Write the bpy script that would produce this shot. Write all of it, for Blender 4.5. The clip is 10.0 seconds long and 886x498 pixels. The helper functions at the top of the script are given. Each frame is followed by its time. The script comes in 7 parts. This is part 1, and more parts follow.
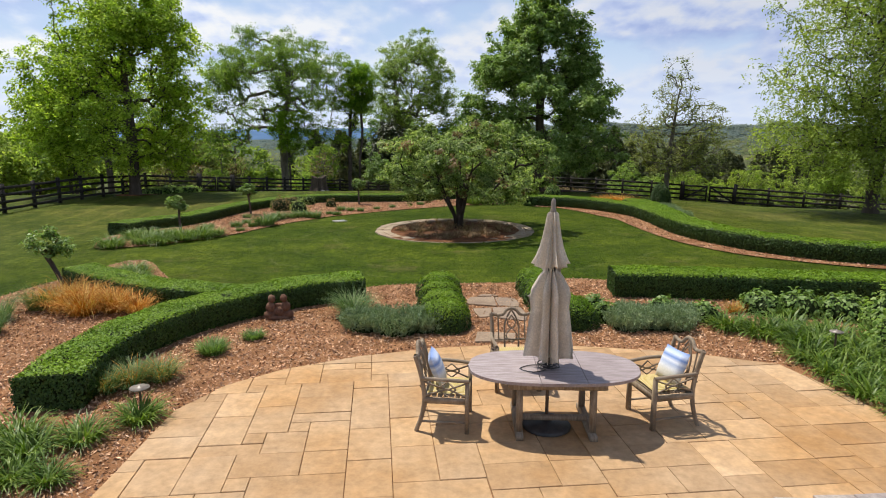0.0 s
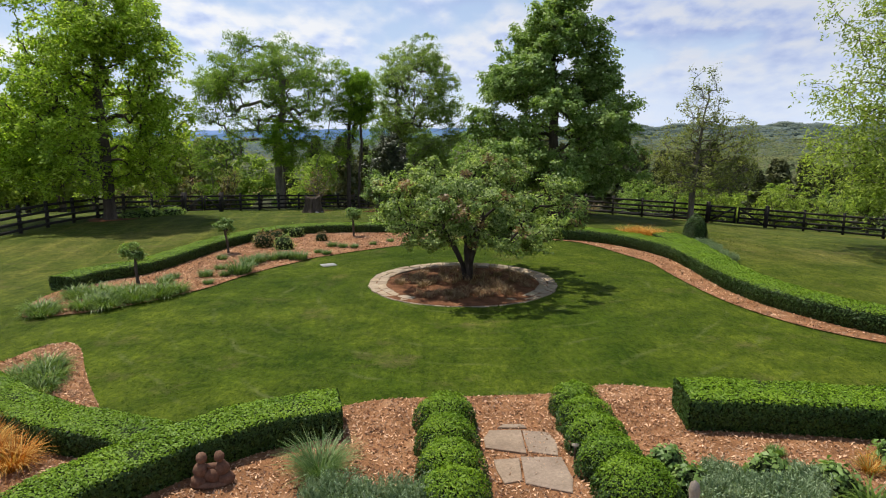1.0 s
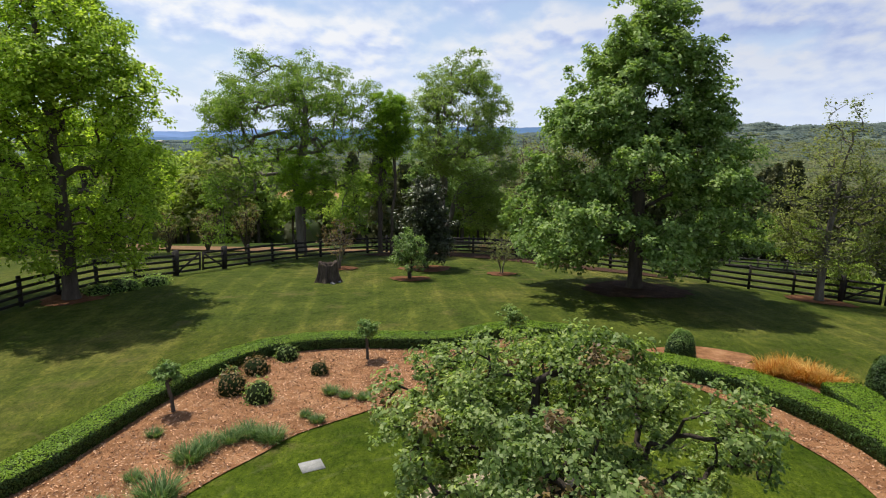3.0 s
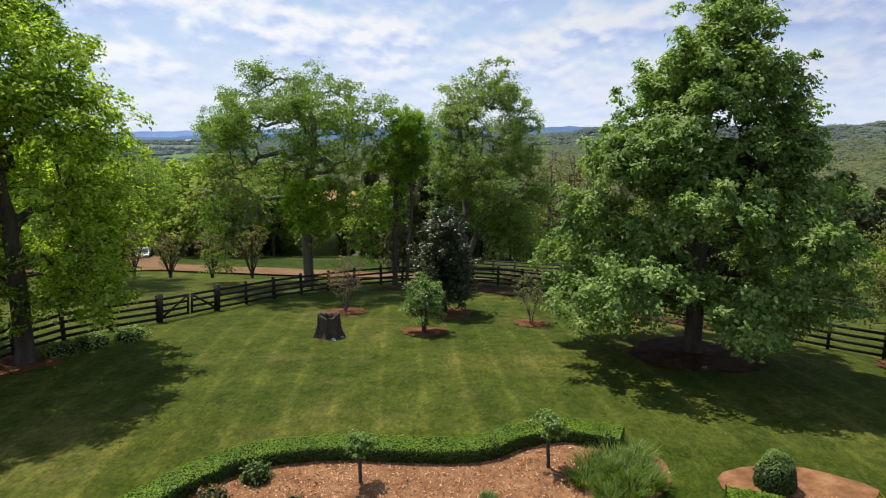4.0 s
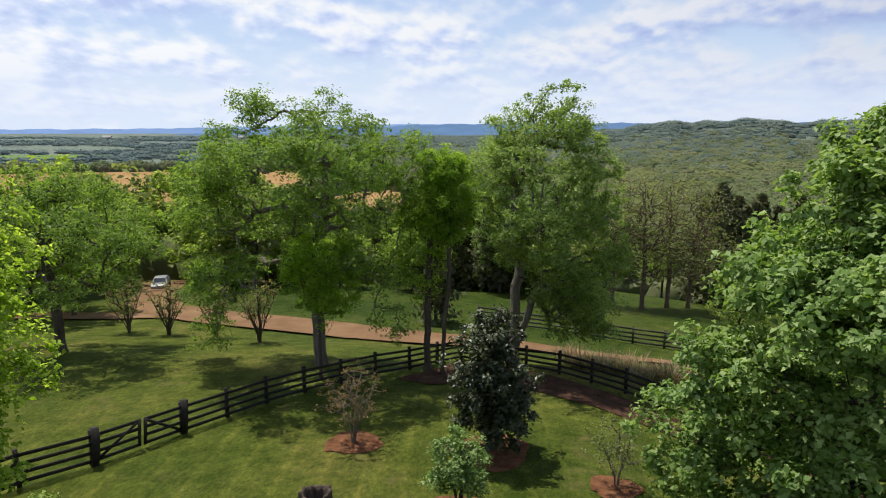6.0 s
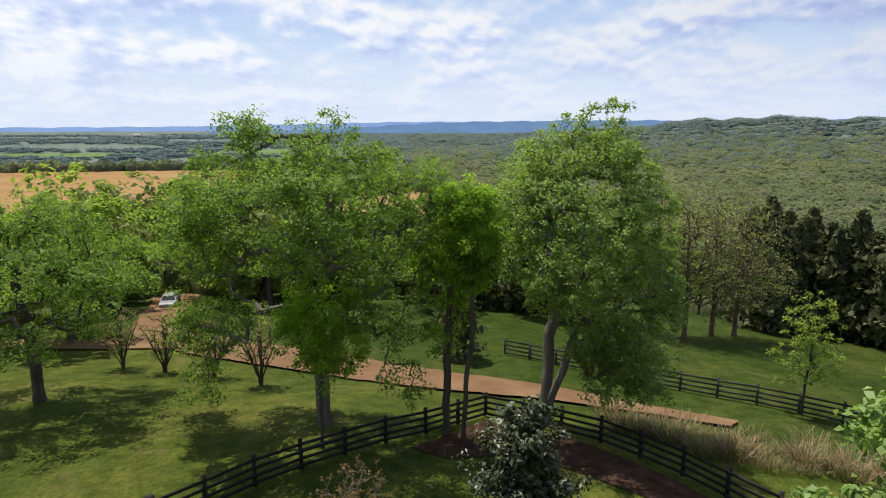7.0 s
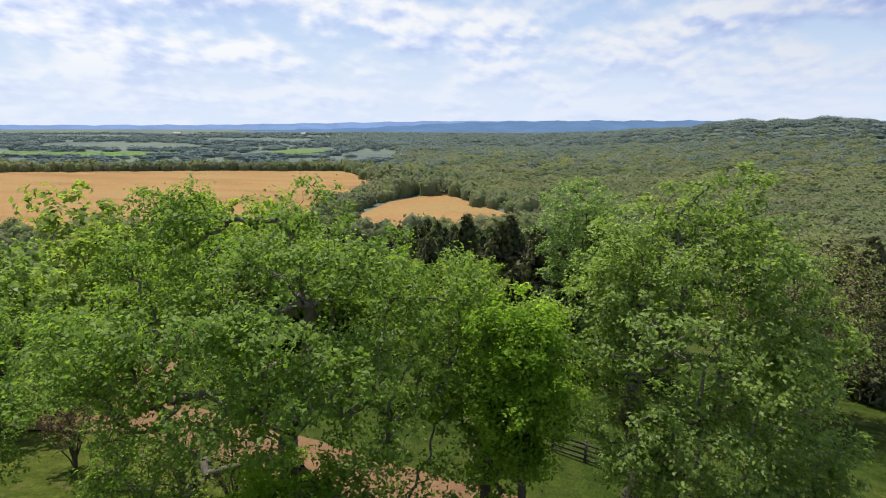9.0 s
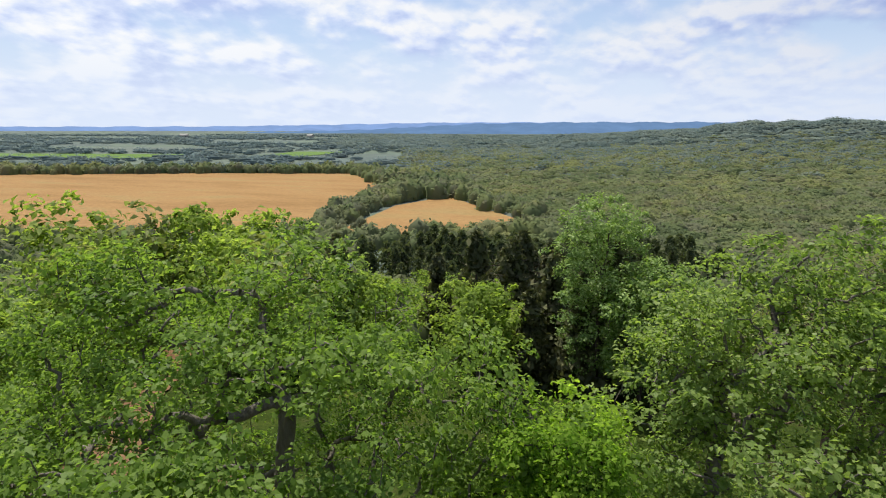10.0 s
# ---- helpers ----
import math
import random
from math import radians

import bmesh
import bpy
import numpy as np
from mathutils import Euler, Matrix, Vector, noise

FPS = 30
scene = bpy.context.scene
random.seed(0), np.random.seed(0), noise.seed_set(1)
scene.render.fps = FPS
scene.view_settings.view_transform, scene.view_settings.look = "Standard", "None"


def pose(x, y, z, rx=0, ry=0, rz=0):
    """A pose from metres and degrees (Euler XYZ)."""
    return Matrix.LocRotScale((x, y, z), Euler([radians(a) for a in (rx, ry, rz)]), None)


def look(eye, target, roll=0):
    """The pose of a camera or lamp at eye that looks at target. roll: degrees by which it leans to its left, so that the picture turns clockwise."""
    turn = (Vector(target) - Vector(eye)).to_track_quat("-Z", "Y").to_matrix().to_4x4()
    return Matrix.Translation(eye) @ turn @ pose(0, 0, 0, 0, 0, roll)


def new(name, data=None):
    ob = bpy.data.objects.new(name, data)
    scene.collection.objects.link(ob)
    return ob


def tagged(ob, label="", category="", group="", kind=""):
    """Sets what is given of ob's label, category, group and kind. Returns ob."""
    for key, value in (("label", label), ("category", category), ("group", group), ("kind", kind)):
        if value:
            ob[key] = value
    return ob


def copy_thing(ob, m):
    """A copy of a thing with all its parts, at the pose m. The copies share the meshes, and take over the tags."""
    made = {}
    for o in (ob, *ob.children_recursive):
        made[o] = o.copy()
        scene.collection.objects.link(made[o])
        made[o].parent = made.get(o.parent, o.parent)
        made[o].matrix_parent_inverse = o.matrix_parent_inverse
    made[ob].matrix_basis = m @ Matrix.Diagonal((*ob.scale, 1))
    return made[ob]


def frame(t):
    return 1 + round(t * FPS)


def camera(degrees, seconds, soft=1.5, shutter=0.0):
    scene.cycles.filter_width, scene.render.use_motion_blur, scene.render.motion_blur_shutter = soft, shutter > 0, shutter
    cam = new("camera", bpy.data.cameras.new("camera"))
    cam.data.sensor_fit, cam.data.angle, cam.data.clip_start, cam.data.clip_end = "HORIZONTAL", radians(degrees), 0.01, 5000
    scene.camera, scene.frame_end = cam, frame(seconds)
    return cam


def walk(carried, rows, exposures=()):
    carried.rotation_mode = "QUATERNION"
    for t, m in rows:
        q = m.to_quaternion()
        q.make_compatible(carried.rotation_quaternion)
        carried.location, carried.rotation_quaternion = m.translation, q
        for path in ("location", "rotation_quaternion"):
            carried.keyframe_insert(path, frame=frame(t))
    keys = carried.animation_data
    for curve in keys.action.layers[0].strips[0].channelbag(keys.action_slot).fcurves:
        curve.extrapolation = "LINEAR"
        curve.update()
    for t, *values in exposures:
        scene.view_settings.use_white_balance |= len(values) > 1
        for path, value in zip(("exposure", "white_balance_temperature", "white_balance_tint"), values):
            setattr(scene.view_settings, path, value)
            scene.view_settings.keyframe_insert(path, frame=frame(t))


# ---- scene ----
cam = camera(71.3, 10.0, 1.05)
METRES, EYE, TILT, LEAN, TURN = 52.0, 3.5, -10.6, 0.0, 0.0
ROWS = [
    (0.0, 0.0, 0.0, 0.0, -0.0, 0.0, 0.0),
    (0.5, -0.0006, 0.0338, 0.0164, 0.17, 0.03, -0.08),
    (1.0, -0.0011, 0.0708, 0.0341, 0.36, 0.03, -0.05),
    (1.5, -0.0019, 0.1113, 0.0531, 0.84, 0.03, -0.12),
    (2.0, -0.0033, 0.154, 0.0737, 1.94, -0.04, -0.34),
    (2.5, -0.0064, 0.1975, 0.0959, 3.17, -0.07, -0.6),
    (4.0, -0.0137, 0.3376, 0.164, 6.55, -0.21, -1.3),
    (4.5, -0.0185, 0.3854, 0.1858, 7.6, -0.31, -1.52),
    (5.0, -0.0238, 0.4324, 0.2067, 8.65, -0.42, -1.74),
    (5.5, -0.0302, 0.4784, 0.2295, 9.73, -0.55, -1.96),
    (7.0, -0.0562, 0.619, 0.297, 13.11, -1.03, -2.47),
    (7.5, -0.066, 0.6651, 0.3182, 14.17, -1.14, -2.74),
    (8.0, -0.0778, 0.7117, 0.3391, 15.05, -1.19, -2.98),
    (8.5, -0.0915, 0.7594, 0.3601, 15.56, -1.28, -3.09),
    (9.0, -0.1062, 0.8071, 0.3792, 16.17, -1.28, -3.27),
    (9.5, -0.1228, 0.8518, 0.3964, 16.41, -1.22, -3.37),
    (10.0, -0.1396, 0.8937, 0.4122, 16.72, -1.19, -3.35),
]
walk(cam, [(t, pose(0, 0, EYE, TILT, LEAN, TURN) @ pose(METRES * x, METRES * y, METRES * z, 90 + pitch, roll, yaw)) for t, x, y, z, yaw, pitch, roll in ROWS])

# ---- world, sun, exposure ----
SUN_WAY = Vector((0.33, -0.31, -1.0)).normalized()


def make_world():
    w = bpy.data.worlds.new("sky")
    scene.world = w
    w.use_nodes = True
    nt = w.node_tree
    nt.nodes.clear()
    N = nt.nodes.new
    out = N("ShaderNodeOutputWorld")
    bg = N("ShaderNodeBackground")
    sky = N("ShaderNodeTexSky")
    sky.sky_type = "NISHITA"
    sky.sun_disc = False
    sky.sun_elevation = math.asin(-SUN_WAY.z)
    sky.sun_rotation = math.atan2(-SUN_WAY.x, -SUN_WAY.y)
    sky.air_density, sky.dust_density, sky.ozone_density = 1.0, 0.7, 1.5
    dim = N("ShaderNodeMix")
    dim.data_type, dim.blend_type = "RGBA", "MULTIPLY"
    dim.inputs[0].default_value = 1.0
    dim.inputs[7].default_value = (0.10, 0.108, 0.122, 1)
    nt.links.new(sky.outputs[0], dim.inputs[6])
    tc = N("ShaderNodeTexCoord")
    sep = N("ShaderNodeSeparateXYZ")
    nt.links.new(tc.outputs["Generated"], sep.inputs[0])

    def math_node(op, a, b=None):
        m = N("ShaderNodeMath")
        m.operation = op
        for i, v in enumerate((a, b)):
            if v is None:
                continue
            if isinstance(v, (int, float)):
                m.inputs[i].default_value = v
            else:
                nt.links.new(v, m.inputs[i])
        return m.outputs[0]

    # the cloud deck lies flat overhead, so that it closes up towards the horizon
    lift = math_node("ADD", math_node("MAXIMUM", sep.outputs[2], 0.0), 0.34)
    deck = N("ShaderNodeCombineXYZ")
    nt.links.new(math_node("DIVIDE", sep.outputs[0], lift), deck.inputs[0])
    nt.links.new(math_node("DIVIDE", sep.outputs[1], lift), deck.inputs[1])

    def cloud(scale, detail, rough, shift):
        mp = N("ShaderNodeMapping")
        mp.inputs["Location"].default_value = (CLOUD_SEED, 0.7 + shift, 0.2)
        mp.inputs["Scale"].default_value = (1.0, 0.8, 1.0)
        nt.links.new(deck.outputs[0], mp.inputs["Vector"])
        n = N("ShaderNodeTexNoise")
        n.inputs["Scale"].default_value = scale
        n.inputs["Detail"].default_value = detail
        n.inputs["Roughness"].default_value = rough
        nt.links.new(mp.outputs[0], n.inputs["Vector"])
        return n.outputs[0]

    def ramp(src, stops):
        r = N("ShaderNodeValToRGB")
        while len(r.color_ramp.elements) < len(stops):
            r.color_ramp.elements.new(0.5)
        for e, (p, c) in zip(r.color_ramp.elements, stops):
            e.position, e.color = p, (*c, 1)
        nt.links.new(src, r.inputs[0])
        return r.outputs[0]

    big = cloud(3.6, 9, 0.5, 0.0)
    above = cloud(3.6, 9, 0.5, -0.045)
    mask = ramp(big, [(0.36, (0, 0, 0)), (0.46, (0.55, 0.55, 0.55)), (0.53, (1, 1, 1))])
    lit = math_node("ADD", math_node("MULTIPLY", math_node("SUBTRACT", big, above), 3.2), 0.5)
    # cloud glows towards the sun and greys away from it
    toward = N("ShaderNodeVectorMath")
    toward.operation = "DOT_PRODUCT"
    nt.links.new(tc.outputs["Generated"], toward.inputs[0])
    toward.inputs[1].default_value = tuple(Vector((-SUN_WAY.x, -SUN_WAY.y, 0)).normalized())
    white = ramp(lit, [(0.2, (0.50, 0.60, 0.90)), (0.42, (0.72, 0.80, 1.0)), (0.55, (0.88, 0.92, 1.0)), (0.68, (1.0, 1.0, 1.0))])
    grey = ramp(toward.outputs["Value"], [(0.35, (0.72, 0.75, 0.84)), (0.75, (0.92, 0.94, 0.99)), (1.0, (1.05, 1.05, 1.05))])
    shade_ = N("ShaderNodeMix")
    shade_.data_type, shade_.blend_type = "RGBA", "MULTIPLY"
    shade_.inputs[0].default_value = 1.0
    nt.links.new(white, shade_.inputs[6])
    nt.links.new(grey, shade_.inputs[7])
    white = shade_.outputs[2]
    thin = ramp(sep.outputs[2], [(0.3, (1, 1, 1)), (0.75, (0.35, 0.35, 0.35))])
    low = ramp(sep.outputs[2], [(0.0, (0.95, 0.95, 0.95)), (0.10, (0.62, 0.62, 0.62)), (0.22, (0.4, 0.4, 0.4)), (0.5, (0.1, 0.1, 0.1))])
    veil = N("ShaderNodeMix")
    veil.data_type = "RGBA"
    nt.links.new(low, veil.inputs[0])
    nt.links.new(dim.outputs[2], veil.inputs[6])
    veil.inputs[7].default_value = (0.70, 0.82, 1.04, 1)
    mix = N("ShaderNodeMix")
    mix.data_type = "RGBA"
    nt.links.new(math_node("MULTIPLY", math_node("MULTIPLY", mask, 0.94), thin), mix.inputs[0])
    nt.links.new(veil.outputs[2], mix.inputs[6])
    nt.links.new(white, mix.inputs[7])
    band = N("ShaderNodeMix")
    band.data_type = "RGBA"
    nt.links.new(ramp(sep.outputs[2], [(0.0, (0.8, 0.8, 0.8)), (0.05, (0.6, 0.6, 0.6)), (0.13, (0, 0, 0))]), band.inputs[0])
    nt.links.new(mix.outputs[2], band.inputs[6])
    band.inputs[7].default_value = (0.78, 0.87, 1.03, 1)
    nt.links.new(band.outputs[2], bg.inputs[0])
    bg.inputs[1].default_value = 0.95
    nt.links.new(bg.outputs[0], out.inputs[0])


CLOUD_SEED = 3.1
make_world()
sun_data = bpy.data.lights.new("sun", "SUN")
sun_data.energy, sun_data.angle, sun_data.color = 5.2, radians(0.6), (1.0, 0.95, 0.86)
sun = new("sun", sun_data)
sun.matrix_world = look((0, 0, 60), Vector((0, 0, 60)) + SUN_WAY)


# ---- materials ----
def material(name):
    m = bpy.data.materials.new(name)
    m.use_nodes = True
    nt = m.node_tree
    return m, nt, nt.nodes["Principled BSDF"]


def link(nt, a, b):
    nt.links.new(a, b)


def noise_node(nt, scale, detail=4, rough=0.55, coord=None, stretch=None):
    n = nt.nodes.new("ShaderNodeTexNoise")
    n.inputs["Scale"].default_value = scale
    n.inputs["Detail"].default_value = detail
    n.inputs["Roughness"].default_value = rough
    if coord is None:
        tc = nt.nodes.new("ShaderNodeTexCoord")
        coord = tc.outputs["Object"]
    if stretch:
        mp = nt.nodes.new("ShaderNodeMapping")
        mp.inputs["Scale"].default_value = stretch
        link(nt, coord, mp.inputs["Vector"])
        coord = mp.outputs[0]
    link(nt, coord, n.inputs["Vector"])
    return n.outputs[0]


def ramp_node(nt, src, stops):
    r = nt.nodes.new("ShaderNodeValToRGB")
    while len(r.color_ramp.elements) < len(stops):
        r.color_ramp.elements.new(0.5)
    for e, (p, c) in zip(r.color_ramp.elements, stops):
        e.position, e.color = p, (*c, 1)
    link(nt, src, r.inputs[0])
    return r.outputs[0]


def mix_node(nt, fac, a, b, mode="MIX"):
    m = nt.nodes.new("ShaderNodeMix")
    m.data_type, m.blend_type = "RGBA", mode
    for i, v in ((0, fac), (6, a), (7, b)):
        if isinstance(v, (int, float)):
            m.inputs[i].default_value = v
        elif isinstance(v, tuple):
            m.inputs[i].default_value = (*v, 1)
        else:
            link(nt, v, m.inputs[i])
    return m.outputs[2]


def bump_node(nt, bsdf, src, strength=0.4, distance=0.02):
    b = nt.nodes.new("ShaderNodeBump")
    b.inputs["Strength"].default_value = strength
    b.inputs["Distance"].default_value = distance
    link(nt, src, b.inputs["Height"])
    link(nt, b.outputs[0], bsdf.inputs["Normal"])


def world_coord(nt):
    g = nt.nodes.new("ShaderNodeNewGeometry")
    return g.outputs["Position"]


def island_random(nt):
    return nt.nodes.new("ShaderNodeNewGeometry").outputs["Random Per Island"]


def object_random(nt):
    return nt.nodes.new("ShaderNodeObjectInfo").outputs["Random"]


def leaf_material(name, dark, mid, light, glow=0.35, rough=0.5, patch=0.5, spec=0.35, gain=1.6):
    """Thin leaves: gloss on top, light let through."""
    m, nt, bsdf = material(name)
    col = ramp_node(nt, island_random(nt), [(0.0, dark), (0.5, mid), (1.0, light)])
    patchy = ramp_node(nt, noise_node(nt, patch, 3, 0.6, world_coord(nt)), [(0.3, (0.72, 0.78, 0.7)), (0.7, (1.22, 1.15, 1.1))])
    col = mix_node(nt, 1.0, col, patchy, "MULTIPLY")
    col = mix_node(nt, 1.0, col, (gain * 0.95, gain * 1.05, gain * 0.95), "MULTIPLY")
    link(nt, col, bsdf.inputs["Base Color"])
    bsdf.inputs["Roughness"].default_value = rough
    bsdf.inputs["Specular IOR Level"].default_value = spec
    tr = nt.nodes.new("ShaderNodeBsdfTranslucent")
    warm = mix_node(nt, 1.0, col, (1.2, 1.25, 0.62), "MULTIPLY")
    link(nt, warm, tr.inputs["Color"])
    mx = nt.nodes.new("ShaderNodeMixShader")
    mx.inputs[0].default_value = glow
    link(nt, bsdf.outputs[0], mx.inputs[1])
    link(nt, tr.outputs[0], mx.inputs[2])
    link(nt, mx.outputs[0], nt.nodes["Material Output"].inputs[0])
    return m


def canopy_material(name, stops, cell):
    """Far woodland: one tone for each crown, patches over many."""
    m, nt, bsdf = material(name)
    v = nt.nodes.new("ShaderNodeTexVoronoi")
    v.inputs["Scale"].default_value = cell
    link(nt, world_coord(nt), v.inputs["Vector"])
    col = ramp_node(nt, v.outputs["Color"], stops)
    col = mix_node(nt, 1.0, col, ramp_node(nt, noise_node(nt, cell * 0.16, 4, 0.6, world_coord(nt)), [(0.34, (0.74, 0.8, 0.8)), (0.5, (1.0, 1.0, 1.0)), (0.66, (1.2, 1.12, 0.95))]), "MULTIPLY")
    link(nt, col, bsdf.inputs["Base Color"])
    bsdf.inputs["Roughness"].default_value = 1.0
    bsdf.inputs["Specular IOR Level"].default_value = 0.0
    tr = nt.nodes.new("ShaderNodeBsdfTranslucent")
    link(nt, col, tr.inputs["Color"])
    mx = nt.nodes.new("ShaderNodeMixShader")
    mx.inputs[0].default_value = 0.5
    link(nt, bsdf.outputs[0], mx.inputs[1])
    link(nt, tr.outputs[0], mx.inputs[2])
    link(nt, mx.outputs[0], nt.nodes["Material Output"].inputs[0])
    return m


def rough_material(name, stops, scale, rough=0.85, bump=0.4, dist=0.02, fine=None, spec=0.3, stretch=None, world=False, vary=None):
    """Two scales of noise over a ramp of colours, with relief."""
    m, nt, bsdf = material(name)
    coord = world_coord(nt) if world else None
    n1 = noise_node(nt, scale, 5, 0.6, coord, stretch)
    col = ramp_node(nt, n1, stops)
    n2 = noise_node(nt, fine or scale * 9, 4, 0.65, coord, stretch)
    col = mix_node(nt, 0.8, col, ramp_node(nt, n2, [(0.25, (0.68, 0.68, 0.68)), (0.75, (1.28, 1.28, 1.28))]), "MULTIPLY")
    if vary == "object":
        col = mix_node(nt, 1.0, col, ramp_node(nt, object_random(nt), [(0.0, (0.84, 0.80, 0.76)), (0.3, (1.0, 0.97, 0.93)), (0.55, (0.95, 0.95, 0.97)), (0.8, (1.08, 1.03, 0.94)), (1.0, (1.16, 1.16, 1.17))]), "MULTIPLY")
    elif vary == "island":
        col = mix_node(nt, 1.0, col, ramp_node(nt, island_random(nt), [(0.0, (0.38, 0.36, 0.36)), (0.5, (0.88, 0.87, 0.85)), (0.85, (1.25, 1.25, 1.22)), (1.0, (1.75, 1.8, 1.85))]), "MULTIPLY")
    link(nt, col, bsdf.inputs["Base Color"])
    bsdf.inputs["Roughness"].default_value = rough
    bsdf.inputs["Specular IOR Level"].default_value = spec
    bump_node(nt, bsdf, n2, bump, dist)
    return m


def grass_material():
    m, nt, bsdf = material("lawn_grass")
    pos = world_coord(nt)
    broad = ramp_node(nt, noise_node(nt, 0.11, 4, 0.55, pos), [(0.38, (0.050, 0.069, 0.010)), (0.52, (0.067, 0.083, 0.013)), (0.64, (0.100, 0.101, 0.022))])
    lush = ramp_node(nt, noise_node(nt, 0.2, 4, 0.55, pos), [(0.38, (0.037, 0.063, 0.004)), (0.64, (0.071, 0.096, 0.008))])
    dist = nt.nodes.new("ShaderNodeVectorMath")
    dist.operation = "DISTANCE"
    link(nt, pos, dist.inputs[0])
    dist.inputs[1].default_value = (0.5, 20.0, 0.0)
    far = nt.nodes.new("ShaderNodeMath")
    far.operation = "DIVIDE"
    link(nt, dist.outputs["Value"], far.inputs[0])
    far.inputs[1].default_value = 40.0
    col = mix_node(nt, ramp_node(nt, far.outputs[0], [(0.24, (0, 0, 0)), (0.42, (1, 1, 1))]), lush, broad)
    patch = ramp_node(nt, noise_node(nt, 0.9, 5, 0.65, pos), [(0.39, (0.68, 0.78, 0.62)), (0.5, (1.0, 1.0, 1.0)), (0.61, (1.26, 1.24, 1.25))])
    col = mix_node(nt, 1.0, col, patch, "MULTIPLY")
    tuft_ = noise_node(nt, 4.5, 8, 0.85, pos, (1.5, 0.8, 1))
    col = mix_node(nt, 1.0, col, ramp_node(nt, tuft_, [(0.34, (0.42, 0.5, 0.42)), (0.5, (1.0, 1.0, 1.0)), (0.66, (1.85, 1.65, 1.4))]), "MULTIPLY")
    # mowing stripes, along the way that the mower went
    mp = nt.nodes.new("ShaderNodeMapping")
    mp.inputs["Rotation"].default_value = (0, 0, radians(-11))
    link(nt, pos, mp.inputs["Vector"])
    wv = nt.nodes.new("ShaderNodeTexWave")
    wv.inputs["Scale"].default_value = 0.21
    wv.inputs["Distortion"].default_value = 0.8
    wv.inputs["Detail Scale"].default_value = 0.4
    link(nt, mp.outputs[0], wv.inputs["Vector"])
    mown = ramp_node(nt, far.outputs[0], [(0.28, (0, 0, 0)), (0.42, (1, 1, 1)), (0.88, (1, 1, 1)), (1.0, (0, 0, 0))])
    col = mix_node(nt, mown, col, mix_node(nt, 1.0, col, ramp_node(nt, wv.outputs[1], [(0.0, (0.93, 0.95, 0.93)), (0.86, (1.0, 1.0, 1.0)), (1.0, (1.32, 1.22, 1.3))]), "MULTIPLY"))
    # wheel marks of the mower round the stone ring
    ring = nt.nodes.new("ShaderNodeVectorMath")
    ring.operation = "DISTANCE"
    link(nt, pos, ring.inputs[0])
    ring.inputs[1].default_value = (1.2, 22.0, 0.0)
    lap = nt.nodes.new("ShaderNodeMath")
    lap.operation = "MULTIPLY_ADD"
    link(nt, noise_node(nt, 0.25, 2, 0.5, pos), lap.inputs[0])
    lap.inputs[1].default_value = 2.2
    link(nt, ring.outputs["Value"], lap.inputs[2])
    turn = nt.nodes.new("ShaderNodeMath")
    turn.operation = "PINGPONG"
    link(nt, lap.outputs[0], turn.inputs[0])
    turn.inputs[1].default_value = 0.62
    mark = ramp_node(nt, turn.outputs[0], [(0.0, (0.55, 0.55, 0.55)), (0.10, (0, 0, 0))])
    broken = ramp_node(nt, noise_node(nt, 0.8, 6, 0.75, pos), [(0.47, (0, 0, 0)), (0.6, (1, 1, 1))])
    mark = mix_node(nt, 1.0, mark, broken, "MULTIPLY")
    mark = mix_node(nt, ramp_node(nt, far.outputs[0], [(0.24, (0, 0, 0)), (0.34, (1, 1, 1))]), mark, (0.0, 0.0, 0.0))
    col = mix_node(nt, mark, col, (0.125, 0.14, 0.045))
    # short pale streaks of older blades
    old = ramp_node(nt, noise_node(nt, 9.0, 8, 0.75, pos, (1.7, 0.6, 1)), [(0.52, (0, 0, 0)), (0.70, (0.8, 0.8, 0.8))])
    wide = ramp_node(nt, noise_node(nt, 0.55, 5, 0.6, pos), [(0.46, (0.12, 0.12, 0.12)), (0.58, (1, 1, 1))])
    col = mix_node(nt, mix_node(nt, 1.0, old, wide, "MULTIPLY"), col, (0.105, 0.118, 0.022))
    # worn, strawy spots
    dry = ramp_node(nt, noise_node(nt, 0.42, 6, 0.7, pos), [(0.57, (0, 0, 0)), (0.70, (0.5, 0.5, 0.5))])
    col = mix_node(nt, dry, col, (0.16, 0.125, 0.05))
    # grass turns a darker green from the drive across the lower pasture
    dot = nt.nodes.new("ShaderNodeVectorMath")
    dot.operation = "DOT_PRODUCT"
    link(nt, pos, dot.inputs[0])
    dot.inputs[1].default_value = (0.0033, 0.01, 0.0)
    low = ramp_node(nt, dot.outputs["Value"], [(0.63, (0, 0, 0)), (0.70, (1, 1, 1))])
    col = mix_node(nt, low, col, mix_node(nt, 1.0, col, (0.55, 0.68, 0.6), "MULTIPLY"))
    link(nt, col, bsdf.inputs["Base Color"])
    bsdf.inputs["Roughness"].default_value = 0.85
    bsdf.inputs["Specular IOR Level"].default_value = 0.06
    bump_node(nt, bsdf, noise_node(nt, 14.0, 4, 0.75, pos), 0.8, 0.06)
    return m


